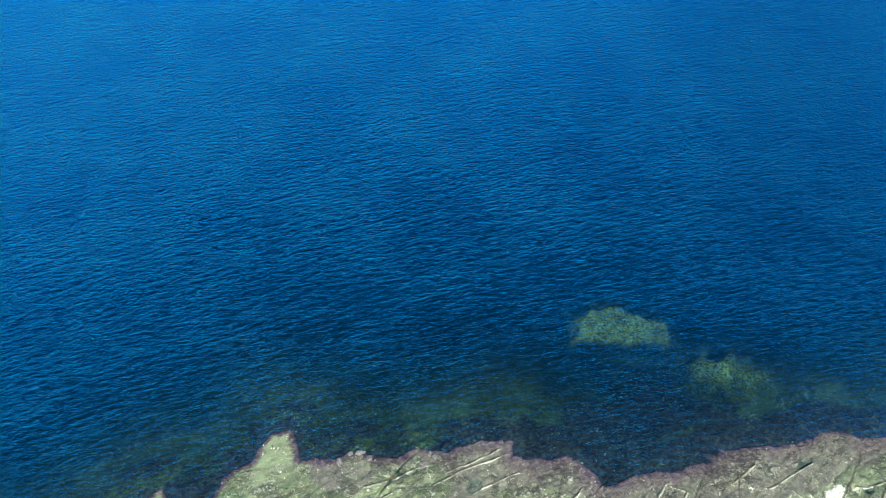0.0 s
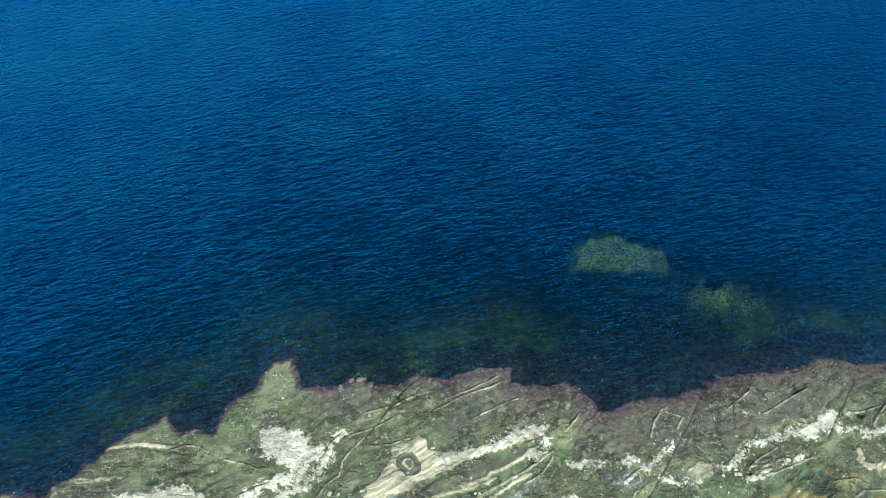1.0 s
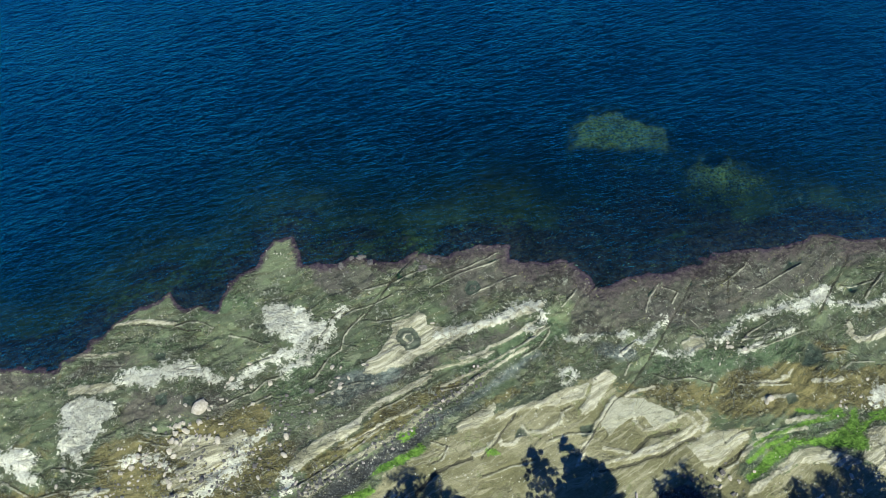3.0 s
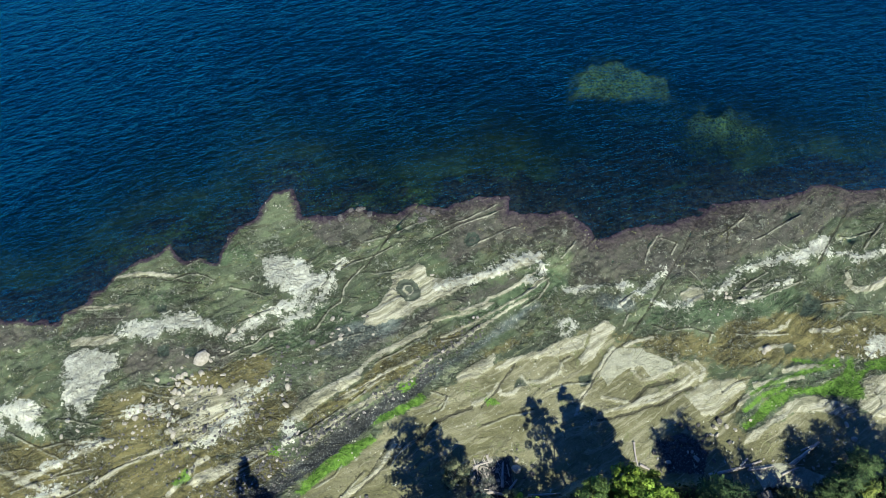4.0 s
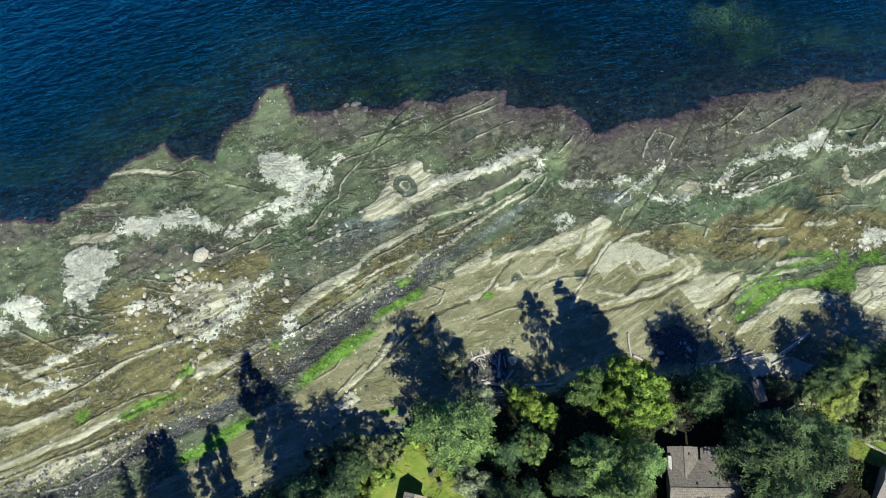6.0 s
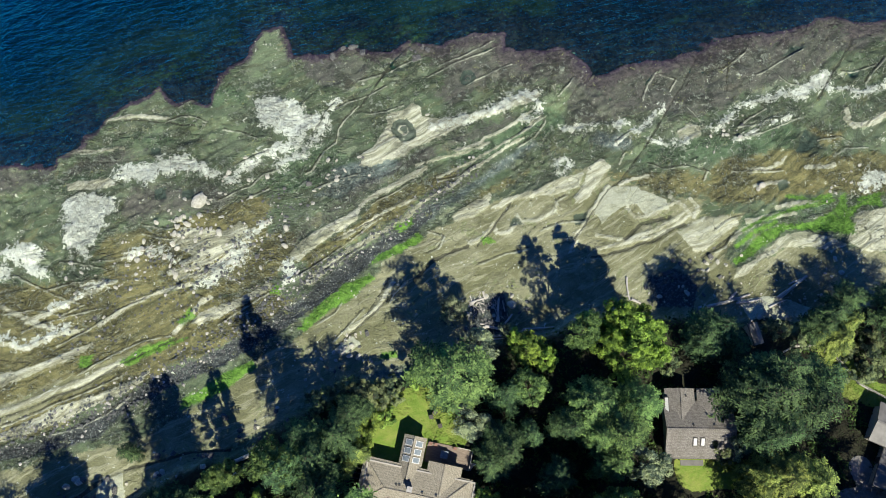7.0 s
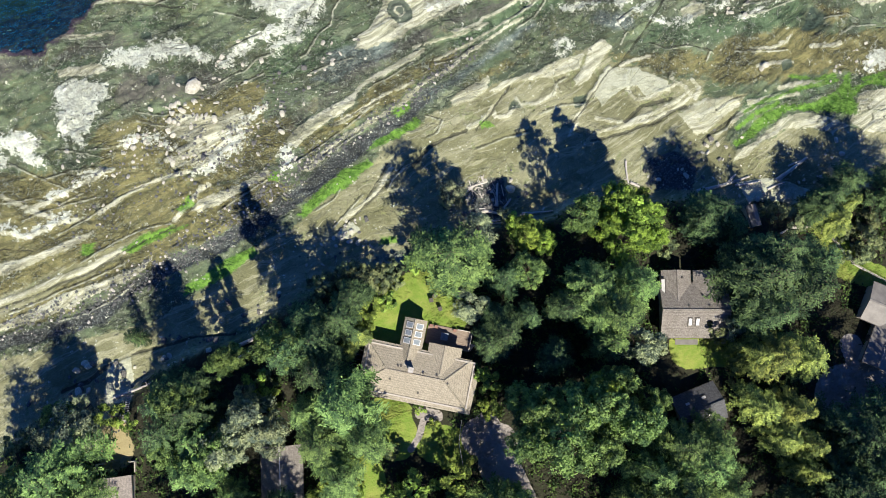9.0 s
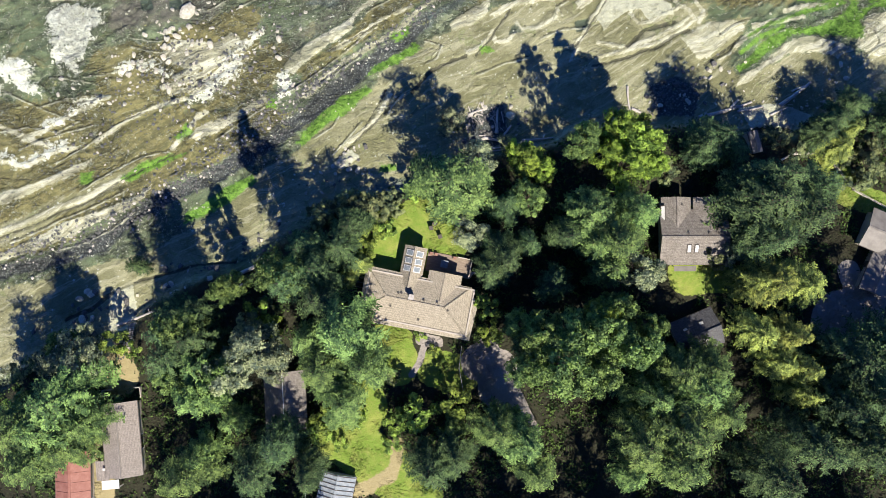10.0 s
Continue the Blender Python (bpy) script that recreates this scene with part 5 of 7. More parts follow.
def broadleaf(seed, material, name, label, category="tree", high=16.0, reach=4.5, clumps=80, per=110, leaf=0.165, low=0.3):
    """A leafy tree: forked limbs carry clumps of leaves, with gaps and an uneven outline."""
    rng = np.random.RandomState(seed)
    tree = thing(name, pose(0, 0, -300), label, category, "shore wood" if category == "tree" else "shrubs")
    bm = bmesh.new()
    fork = high * 0.35
    rod(bm, (0, 0, -0.4), (0.15, -0.1, fork), reach * 0.07, reach * 0.05, 8)
    mids, sizes = [], []
    lobes = [(rng.uniform(0, 2 * math.pi), rng.uniform(0.75, 1.15)) for _ in range(7)]
    while len(mids) < clumps:
        angle, f = rng.uniform(0, 2 * math.pi), rng.rand()
        swell = max(w * math.cos(min(1.2, abs((angle - a + math.pi) % (2 * math.pi) - math.pi))) for a, w in lobes)
        zf = low + (1 - low) * f
        bulge = math.sqrt(max(0.02, 1 - ((zf - (low + 0.32 * (1 - low))) / (1.02 - (low + 0.32 * (1 - low)))) ** 2)) if zf > low + 0.32 * (1 - low) else 0.75 + 0.25 * f / 0.32
        r = reach * bulge * swell * math.sqrt(rng.uniform(0.25, 1.0))
        mids.append((r * math.cos(angle), r * math.sin(angle), zf * high * rng.uniform(0.94, 1.04)))
        sizes.append(rng.uniform(0.12, 0.24) * reach)
    for k in range(0, clumps, 4):
        x, y, z = mids[k]
        bend = (x * 0.4, y * 0.4, fork + (z - fork) * 0.55)
        rod(bm, (0.15, -0.1, fork * 0.95), bend, reach * 0.025, reach * 0.016, 4)
        rod(bm, bend, (x, y, z), reach * 0.016, reach * 0.005, 3)
    part("trunk", bm, BARK, tree)
    where, look_out = [], []
    for (x, y, z), s in zip(mids, sizes):
        d = rng.normal(0, 1, (per, 3))
        d /= np.linalg.norm(d, axis=1, keepdims=True)
        d[:, 2] = np.abs(d[:, 2]) * rng.choice([1, 1, 1, -0.6], per)
        where.append(np.array([x, y, z]) + d * s * np.array([1.15, 1.15, 0.62]) * np.cbrt(rng.uniform(0.25, 1, (per, 1))))
        look_out.append(d)
    where, look_out = np.concatenate(where), np.concatenate(look_out)
    face = look_out * 1.3 + np.array([0, 0, 0.35]) + rng.normal(0, 0.28, where.shape)
    way = rng.normal(0, 1, where.shape)
    count = len(where)
    leaves("crown", where, way, face, rng.uniform(0.8, 1.6, count) * leaf, rng.uniform(0.5, 0.95, count) * leaf, material, tree)
    return tree


FIR_AT = [(1.4, 10.1, 20, 4.6), (3.5, 8.5, 15, 3), (18.4, 5.9, 17, 3.2), (22.0, 2.4, 20, 3.6), (25.2, 6.0, 17, 2.6), (19.6, 1.6, 15, 2.6), (21.5, -0.9, 14, 2.4), (29.0, -21.0, 22, 4.6), (24.2, -22.7, 19, 3.6), (26.0, -16.9, 18, 3), (31.4, -16.0, 19, 3.4), (23.3, -27.6, 13, 2.2), (28.9, -25.3, 20, 3.4), (-12.9, -7.9, 25, 4.1), (-9.9, -12.8, 18, 2.8), (-17.2, -9.0, 17, 2.6), (-15.2, -12.6, 18, 3), (-12.7, -17.6, 14, 3.2), (6.2, -21.1, 17, 2.6), (9.6, -22.6, 18, 3.2), (10.9, -26.4, 16, 2.6), (34.9, -19.6, 17, 3), (28.7, -13.8, 19, 3), (33.0, -13.6, 18, 2.6)]
FIR_WEST_AT = [(-47.3, -15.8, 20, 4), (-49.2, -19.4, 18, 3.6), (-51.8, -24.2, 17, 3.2), (-48.0, -22.5, 14, 2.6), (-31.0, -12.2, 16, 2.8), (-31.2, -17.0, 17, 3.4), (-32.7, -26.3, 17, 3.4), (-30.6, -24.2, 14, 2.4), (-52.9, -19.6, 18, 3.4), (-11.7, -6.6, 13, 1.8), (-46.0, -19.9, 14, 2.6), (-26.9, -19.2, 13, 1.8)]
FIR2_AT = [(40.2, 8.6, 20, 3.1), (40.7, 6.6, 22, 4.2), (44.4, 4.9, 21, 3.8), (41.1, 9.7, 22, 3.4), (36.5, 15.7, 12, 3.2), (34.1, 14.6, 12, 2.4), (46.9, 8.7, 17, 3), (38.1, 13.6, 11, 2), (-33.1, -7.8, 20, 2.8), (-32.8, -5.9, 18, 2.8), (-31.3, -8.7, 18, 3), (-33.6, -10.8, 19, 2.8), (-18.1, -2.3, 25, 3), (-15.8, -0.7, 19, 2.8), (-14.6, -3.7, 22, 3), (-13.3, 2.4, 15, 2.8), (-11.6, 4.7, 12, 2.4), (-17.5, 1.3, 17, 2.4), (41.2, 2.1, 19, 3), (44.0, 6.4, 12, 2)]
FIR3_AT = [(52.6, 17.6, 10, 2.6), (55.3, 19.6, 9, 2.4), (51.2, 15.9, 8, 2), (60.5, 17.9, 14, 3), (63.6, 14.1, 16, 3.4), (9.1, 7.3, 9, 2.2), (8.2, -0.6, 14, 2.6), (7.1, 2.3, 10, 2), (5.5, -1.3, 12, 2.2), (11.5, 2.1, 13, 1.6), (14.2, -2.9, 13, 2.4), (49.9, -12.9, 19, 3.4), (51.8, -16.3, 19, 3.4), (48.8, -18.4, 18, 3)]
FIR3_AT += [(51.0, -23.1, 18, 3.4), (45.9, -23.3, 20, 3.6), (40.5, -27.2, 20, 3.4), (-2.1, -25.8, 16, 3), (16.0, 2.7, 14, 2.2), (0.7, -24.2, 14, 2.4), (-41.1, 0.4, 8, 1.2), (52.2, -17.6, 24, 4), (55.9, -12.7, 22, 4), (51.4, -22.7, 24, 4), (-21.2, -22.5, 17, 2.6), (-23.8, -25.6, 18, 3), (-18.5, -26.1, 17, 2.4)]
CEDAR_AT = [(41.7, -3.8, 15, 3.6), (45.9, -3.9, 14, 3.2), (39.9, -3.4, 13, 2.4), (39.3, -9.7, 15, 2.6), (44.1, -9.8, 15, 2.6), (45.6, -14.0, 14, 2.6), (43.0, -13.3, 13, 2.2), (-11.1, 0.1, 7, 1.7), (-12.2, -1.7, 6, 1.5), (53.0, 14.6, 8, 2.2), (54.8, 16.4, 8, 1.8), (45.9, -17.6, 13, 2.2)]
MAPLE_AT = [(15.7, -9.8, 19, 3.4), (14.2, -13.4, 20, 4), (19.9, -9.1, 18, 3), (23.4, -11.2, 18, 3.2), (11.9, -9.6, 18, 2.8), (18.6, -13.8, 18, 2.8), (10.5, -13.3, 17, 2.6), (9.8, -8.4, 14, 2), (25.3, -8.6, 15, 2), (22.6, -6.1, 15, 2.2), (11.6, 8.4, 9, 2.2), (18.1, 15.0, 16, 2.2), (0.9, -22.2, 5, 1.8), (-30.2, -15.2, 15, 2.8), (-34.2, -14.3, 13, 2.2), (-26.8, -2.0, 14, 2), (-28.5, -3.5, 11, 1.6), (-50.4, -9.7, 10, 1.8), (-28.3, -13.1, 14, 2), (-18.7, -0.7, 25, 2.4), (-32.7, -7.5, 19, 2.2)]
ALDER_AT = [(-24.1, -10.6, 14, 3.2), (-27.0, -13.3, 14, 3), (-22.4, -12.4, 12, 2.4), (-25.4, -8.5, 11, 2), (3.5, 3.7, 9, 2.2), (1.8, 18.8, 9, 1.8), (5.2, 13.9, 10, 2), (9.1, 16.1, 6, 1.2), (25.3, -1.7, 14, 2.4), (-47.9, -11.0, 12, 3), (-51.9, -12.1, 9, 1.8), (-46.1, -12.6, 9, 1.6), (38.5, 0.2, 6, 1.4)]
GOLD_AT = [(11.9, 13.1, 7, 2.4), (10.2, 14.4, 5.5, 1.6), (22.1, 16.6, 15, 2.2), (26.0, 14.3, 15, 3), (23.9, 12.0, 14, 2.6), (27.7, 11.8, 11, 1.8), (21.5, 13.7, 12, 2), (25.1, 17.2, 12, 1.8), (19.8, -7.1, 16, 1.8), (19.8, 15.8, 9, 1.4), (13.7, 11.8, 7, 1.6)]
BRIGHT_SHRUB_AT = [(-3.0, 10.2, 5, 1.7), (-9.6, 4.1, 3, 1.8), (-10.7, 2.0, 3.5, 1.8), (-7.7, 4.6, 2.5, 1.4), (5.8, -9.6, 5, 1.7), (6.6, -6.8, 4, 1.6), (4.8, -5.5, 4, 1.3), (-15.4, -21.2, 5, 2.4), (-17.2, -22.7, 4, 1.8), (-24.7, -6.7, 6, 2), (-23.5, -8.2, 5, 1.6), (-44.0, -10.3, 6, 1.9), (-42.2, -11.3, 4, 1.2)]
BRIGHT_SHRUB_AT += [(-56.4, -17.4, 7, 1.6), (-3.1, -9.7, 1.5, 0.9), (-1.2, -12.0, 1.6, 1), (-0.1, -14.3, 2, 1), (-12.3, -20.6, 4, 1.6), (-7.5, -24.7, 2.5, 1.4), (-14.4, -24.5, 2.5, 1.2), (24.0, 9.5, 5, 1.5), (-11.0, -11.7, 3, 1), (-3.9, -19.4, 7, 2.6), (1.3, -19.2, 6, 2.5), (-6.4, -20.8, 5.5, 1.9)]
DULL_SHRUB_AT = [(-9.1, 7.1, 4, 2.2), (-11.0, 7.9, 4, 1.8), (-6.9, 7.6, 3, 1.6), (-6.8, 8.7, 3, 1.4), (30.2, 11.5, 5, 1.6), (57.4, 11.1, 5, 2.2), (56.7, 9.3, 4, 1.8), (58.3, 13.8, 4, 1.8), (47.0, 15.6, 3, 1.4), (45.6, 16.5, 2.5, 1.2), (48.6, 14.1, 2.5, 1.3), (36.3, 12.7, 4, 1.6), (54.9, 12.8, 3, 1.4), (-13.5, 8.8, 5, 1.8), (-15.7, 6.5, 6, 2), (36.5, -0.5, 5, 1.6), (-18.9, -25.9, 2.5, 1.2), (-23.6, -5.3, 4, 1.4), (-7.3, -15.1, 3, 1.2), (-56.5, -13.5, 5, 1.6)]


def plant(models, places, native_high, native_reach, seed):
    rng = np.random.RandomState(seed)
    for k, (x, y, high, reach) in enumerate(places):
        source = models[k % len(models)]
        wide = 1.12 * reach / native_reach
        m = Matrix.LocRotScale((x, y, height(x, y) - 0.1), Euler((rng.normal(0, 0.02), rng.normal(0, 0.02), rng.uniform(0, 6.28))),
                               (wide, wide * rng.uniform(0.9, 1.1), high / native_high))
        copy_thing(source, m)
    for source in models:
        for ob in (*source.children_recursive, source):
            bpy.data.objects.remove(ob)


# the wood goes on behind the houses
BACK_ROW = [(x, -39.5 - 3 * (k % 2), 22, 4.2) for k, x in enumerate((-32, -26, -19, 6, 11, 17, 23, 29, 36, 43, 50, 57))] + [(58, -21, 24, 5), (63, -19, 24, 5), (67, -14, 24, 5), (70, -21, 24, 5), (-24, -43, 25, 4.4), (-20.5, -45, 26, 4.4)]
plant([fir(11, NEEDLES, "fir_tree", "tall grey-green fir with drooping feathered boughs"), fir(12, NEEDLES, "fir_tree", "tall grey-green fir with drooping feathered boughs", 0.32)], FIR_AT + FIR_WEST_AT, 20, 4.5, 1)
plant([fir(13, NEEDLES_BLUE, "fir_tree", "dark green fir in the dense shore wood"), fir(14, NEEDLES_BLUE, "fir_tree", "dark green fir in the dense shore wood", 0.2)], FIR2_AT + FIR3_AT + BACK_ROW, 20, 4.5, 2)
plant([fir(15, CEDAR, "cedar_tree", "yellow-green cedar with hanging sprays", 0.38, 1.1)], CEDAR_AT, 20, 4.5, 3)
plant([broadleaf(21, MAPLE, "maple_tree", "large dark green broadleaf tree with a lumpy crown"), broadleaf(22, MAPLE, "maple_tree", "large dark green broadleaf tree with a lumpy crown"),
       broadleaf(23, MAPLE, "maple_tree", "large dark green broadleaf tree with a lumpy crown")], MAPLE_AT, 16, 4.5, 4)
plant([broadleaf(24, ALDER, "alder_tree", "thin grey-green tree at the wood's edge", clumps=64, per=110)], ALDER_AT, 16, 4.5, 5)
plant([broadleaf(25, GOLD, "maple_tree", "sunlit yellow-green maple above the beach"), broadleaf(26, GOLD, "maple_tree", "sunlit yellow-green maple above the beach")], GOLD_AT, 16, 4.5, 6)
plant([broadleaf(27, BRIGHT, "shrub", "bright green garden shrub", "shrub", 4.0, 2.0, 26, 115, 0.095, 0.1)], BRIGHT_SHRUB_AT, 4.0, 2.0, 7)
plant([broadleaf(28, DULL, "shrub", "dull green shrub on the bank", "shrub", 4.0, 2.0, 26, 115, 0.095, 0.1)], DULL_SHRUB_AT, 4.0, 2.0, 8)


# ---- houses ----
def window(parent, x0, x1, y0, y1, z0, z1, axis):
    """A window on a wall that faces along axis ('x' or 'y')."""
    frame_part = part("window", boxes((x0, x1, y0, y1, z0, z1)), WHITE, parent, "white-framed window")
    inset = 0.07
    if axis == "y":
        pane = boxes((x0 + inset, x1 - inset, y0 - 0.01, y1 + 0.01, z0 + inset, z1 - inset))
    else:
        pane = boxes((x0 - 0.01, x1 + 0.01, y0 + inset, y1 - inset, z0 + inset, z1 - inset))
    part("pane", pane, GLASS, frame_part)
    return frame_part


def skylight(parent, at, size, slope, axis, material=None):
    """A framed roof window lying in the slope. at: its middle on the roof; slope: rise over run along axis."""
    x, y, z = at
    w, h = size
    lift = lambda px, py: z + 0.10 + slope * ((px - x) if axis == "x" else (py - y))
    pts = lambda a, b, up: [(px, py, lift(px, py) + up) for px, py in ((x - a, y - b), (x + a, y - b), (x + a, y + b), (x - a, y + b))]
    edge = part("skylight", slab(pts(w / 2, h / 2, 0), 0.14), WHITE if material is SKYPANE else TRIM, parent, "framed skylight")
    part("pane", slab(pts(w / 2 - 0.1, h / 2 - 0.1, 0.02), 0.03), material or GLASS, edge)


def gable(house, x0, x1, y0, y1, base, eave, ridge, along, roofing, over=0.5, walls=True, wall=None, gutters=True):
    """Walls under a saddle roof; its ridge runs along 'x' or 'y'."""
    wall = wall or SIDING
    if walls:
        t = 0.2
        if along == "x":
            mid = (y0 + y1) / 2
            ends = [[(x, y0, base), (x, y1, base), (x, y1, eave), (x, mid, ridge - 0.15), (x, y0, eave)] for x in (x0, x1 - t)]
            part("wall", boxes((x0, x1, y0, y0 + t, base, eave)), wall, house)
            part("wall", boxes((x0, x1, y1 - t, y1, base, eave)), wall, house)
            shift = (t, 0, 0)
        else:
            mid = (x0 + x1) / 2
            ends = [[(x0, y, base), (x1, y, base), (x1, y, eave), (mid, y, ridge - 0.15), (x0, y, eave)] for y in (y0, y1 - t)]
            part("wall", boxes((x0, x0 + t, y0, y1, base, eave)), wall, house)
            part("wall", boxes((x1 - t, x1, y0, y1, base, eave)), wall, house)
            shift = (0, t, 0)
        for outline in ends:
            bm = bmesh.new()
            near = [bm.verts.new(p) for p in outline]
            away = [bm.verts.new(Vector(p) + Vector(shift)) for p in outline]
            bm.faces.new(near), bm.faces.new(away[::-1])
            for k in range(5):
                bm.faces.new((near[(k + 1) % 5], near[k], away[k], away[(k + 1) % 5]))
            bmesh.ops.recalc_face_normals(bm, faces=bm.faces)
            part("wall", bm, wall, house)
    if along == "x":
        mid = (y0 + y1) / 2
        fall = (ridge - eave) / (y1 - mid) * over
        a, b = x0 - over, x1 + over
        part("roof", slab([(a, y0 - over, eave - fall), (b, y0 - over, eave - fall), (b, mid, ridge), (a, mid, ridge)], 0.16), roofing, house)
        part("roof", slab([(a, mid, ridge), (b, mid, ridge), (b, y1 + over, eave - fall), (a, y1 + over, eave - fall)], 0.16), roofing, house)
        part("ridge_cap", boxes((a, b, mid - 0.12, mid + 0.12, ridge - 0.06, ridge + 0.05)), roofing, house)
        for y in (y0 - over, y1 + over) if gutters else ():
            part("gutter", boxes((a, b, y - 0.07, y + 0.07, eave - fall - 0.2, eave - fall - 0.06)), TRIM, house)
    else:
        mid = (x0 + x1) / 2
        fall = (ridge - eave) / (x1 - mid) * over
        a, b = y0 - over, y1 + over
        part("roof", slab([(x0 - over, a, eave - fall), (mid, a, ridge), (mid, b, ridge), (x0 - over, b, eave - fall)], 0.16), roofing, house)
        part("roof", slab([(mid, a, ridge), (x1 + over, a, eave - fall), (x1 + over, b, eave - fall), (mid, b, ridge)], 0.16), roofing, house)
        part("ridge_cap", boxes((mid - 0.12, mid + 0.12, a, b, ridge - 0.06, ridge + 0.05)), roofing, house)
        for x in (x0 - over, x1 + over) if gutters else ():
            part("gutter", boxes((x - 0.07, x + 0.07, a, b, eave - fall - 0.2, eave - fall - 0.06)), TRIM, house)


def chimney(house, x, y, z0, z1, half=0.3):
    stack = part("chimney", boxes((x - half, x + half, y - half, y + half, z0, z1)), BRICKS, house, "brick chimney")
    part("cap", boxes((x - half - 0.08, x + half + 0.08, y - half - 0.08, y + half + 0.08, z1, z1 + 0.12)), CONCRETE, stack)


def vents(house, *places):
    for x, y, z in places:
        part("vent", boxes((x - 0.11, x + 0.11, y - 0.11, y + 0.11, z - 0.2, z + 0.14)), TRIM, house)


def main_house():
    """Hipped shake roof with a skylit wing and a cross gable, in the clearing."""
    house = thing("house", pose(-3.8, -5.25, 4.6, 0, 0, -12.5), "low house with hipped cedar shake roof and skylit wing", "house")
    eave, ridge = 2.7, 3.65
    part("wall", boxes((-6.7, 7.7, -3.3, -3.1, -0.3, eave + 0.2)), SIDING, house)
    part("wall", boxes((-6.7, 7.7, 2.9, 3.1, -0.3, eave + 0.2)), SIDING, house)
    part("wall", boxes((-6.7, -6.5, -3.1, 2.9, -0.3, eave + 0.2)), SIDING, house)
    part("wall", boxes((7.5, 7.7, -3.1, 2.9, -0.3, eave + 0.2)), SIDING, house)
    left, right = (-3.8, 0, ridge), (4.0, -0.1, ridge)
    part("roof", slab([(-7.2, 3.5, eave), (-7.2, -2.4, eave), left], 0.18), SHAKES, house, "hip of weathered shakes")
    part("roof", slab([(-7.2, -2.4, eave), (-5.4, -3.9, eave - 0.1), (8.2, -3.8, eave - 0.1), right, left], 0.18), SHAKES, house, "broad slope of weathered shakes")
    part("roof", slab([(8.2, -3.8, eave - 0.1), (8.4, 0.6, eave), (7.2, 3.3, eave), right], 0.18), SHAKES, house, "hip of weathered shakes")
    part("roof", slab([(7.2, 3.3, eave), (-7.2, 3.5, eave), left, right], 0.18), SHAKES, house, "broad slope of weathered shakes")
    part("ridge_cap", boxes((-3.8, 4.0, -0.17, 0.07, ridge - 0.05, ridge + 0.06)), SHAKES, house)
    for a, b in (((-7.2, 3.5, eave), left), ((-7.0, -2.5, eave), left), ((8.2, -3.7, eave), right), ((7.2, 3.3, eave), right)):
        part("hip_cap", rod(bmesh.new(), (a[0], a[1], a[2] + 0.02), (b[0], b[1], b[2] + 0.02), 0.11, 0.11, 5), SHAKES, house)
    # skylit wing
    gable(house, -2.35, 0.0, 2.0, 6.9, -0.3, 2.75, 3.65, "y", SHAKES, 0.35, gutters=False)
    for sx, slope in ((-1.85, 0.75), (-0.5, -0.75)):
        for sy in (4.2, 5.25, 6.3):
            skylight(house, (sx, sy, 3.65 - 0.75 * abs(sx + 1.175)), (0.95, 0.8), slope, "x", SKYPANE)
    # cross gable
    gable(house, 1.5, 5.3, 0.8, 4.2, -0.3, 2.75, 3.5, "y", SHAKES, 0.35, gutters=False)
    chimney(house, -0.5, 0.55, 3.2, 4.6, 0.28)
    vents(house, (-4.2, 0.4, 3.5), (-2.3, 0.7, 3.48), (-1.9, 0.75, 3.47), (1.2, 0.4, 3.58), (3.0, 0.45, 3.57), (4.6, -0.3, 3.52), (-3.0, -1.2, 3.38), (1.0, -2.3, 3.1))
    for x in (-5.0, -2.4, 1.4, 5.2):
        window(house, x, x + 1.5, -3.36, -3.28, 0.8, 2.1, "y")
    part("door", boxes((0.0, 1.0, -3.38, -3.28, -0.1, 2.0)), TRIM, house, "dark front door")
    window(house, -2.0, -0.4, 6.86, 6.95, 0.5, 2.2, "y"), window(house, 2.4, 4.4, 4.16, 4.25, 0.6, 2.0, "y")
    # west terrace under slats
    deck = part("deck", boxes((-9.3, -7.3, -2.6, 3.2, -0.4, 0.0)), DECKING, house, "narrow side deck")
    for k in range(9):
        part("slat", boxes((-9.2, -7.35, -2.3 + 0.66 * k, -2.2 + 0.66 * k, 2.15, 2.25)), TRIM, deck)
    for y in (-2.5, 0.3, 3.1):
        part("post", boxes((-9.25, -9.13, y - 0.06, y + 0.06, 0.0, 2.2)), TRIM, deck)
    part("rail", boxes((-9.3, -9.2, -2.6, 3.2, 0.95, 1.05)), SIDING, deck)
    # north terrace
    part("terrace", boxes((0.5, 6.6, 4.3, 7.0, -0.5, 0.32)), DECKING, house, "low reddish terrace")
    part("terrace", boxes((6.7, 8.5, 3.6, 5.4, -0.5, 0.30)), CONCRETE, house, "pale concrete landing")
    for x0, x1, y0, y1 in ((6.5, 6.62, 4.3, 7.0), (4.6, 6.5, 6.9, 7.02)):
        part("parapet", boxes((x0, x1, y0, y1, 0.32, 0.85)), SIDING, house)
    for x in (0.9, 1.6, 4.2):
        part("planter", boxes((x - 0.22, x + 0.22, 6.55, 6.95, 0.32, 0.72)), BRICKS, house)
    return house


def block_at(name, m, label):
    return thing(name, m, label, "house")


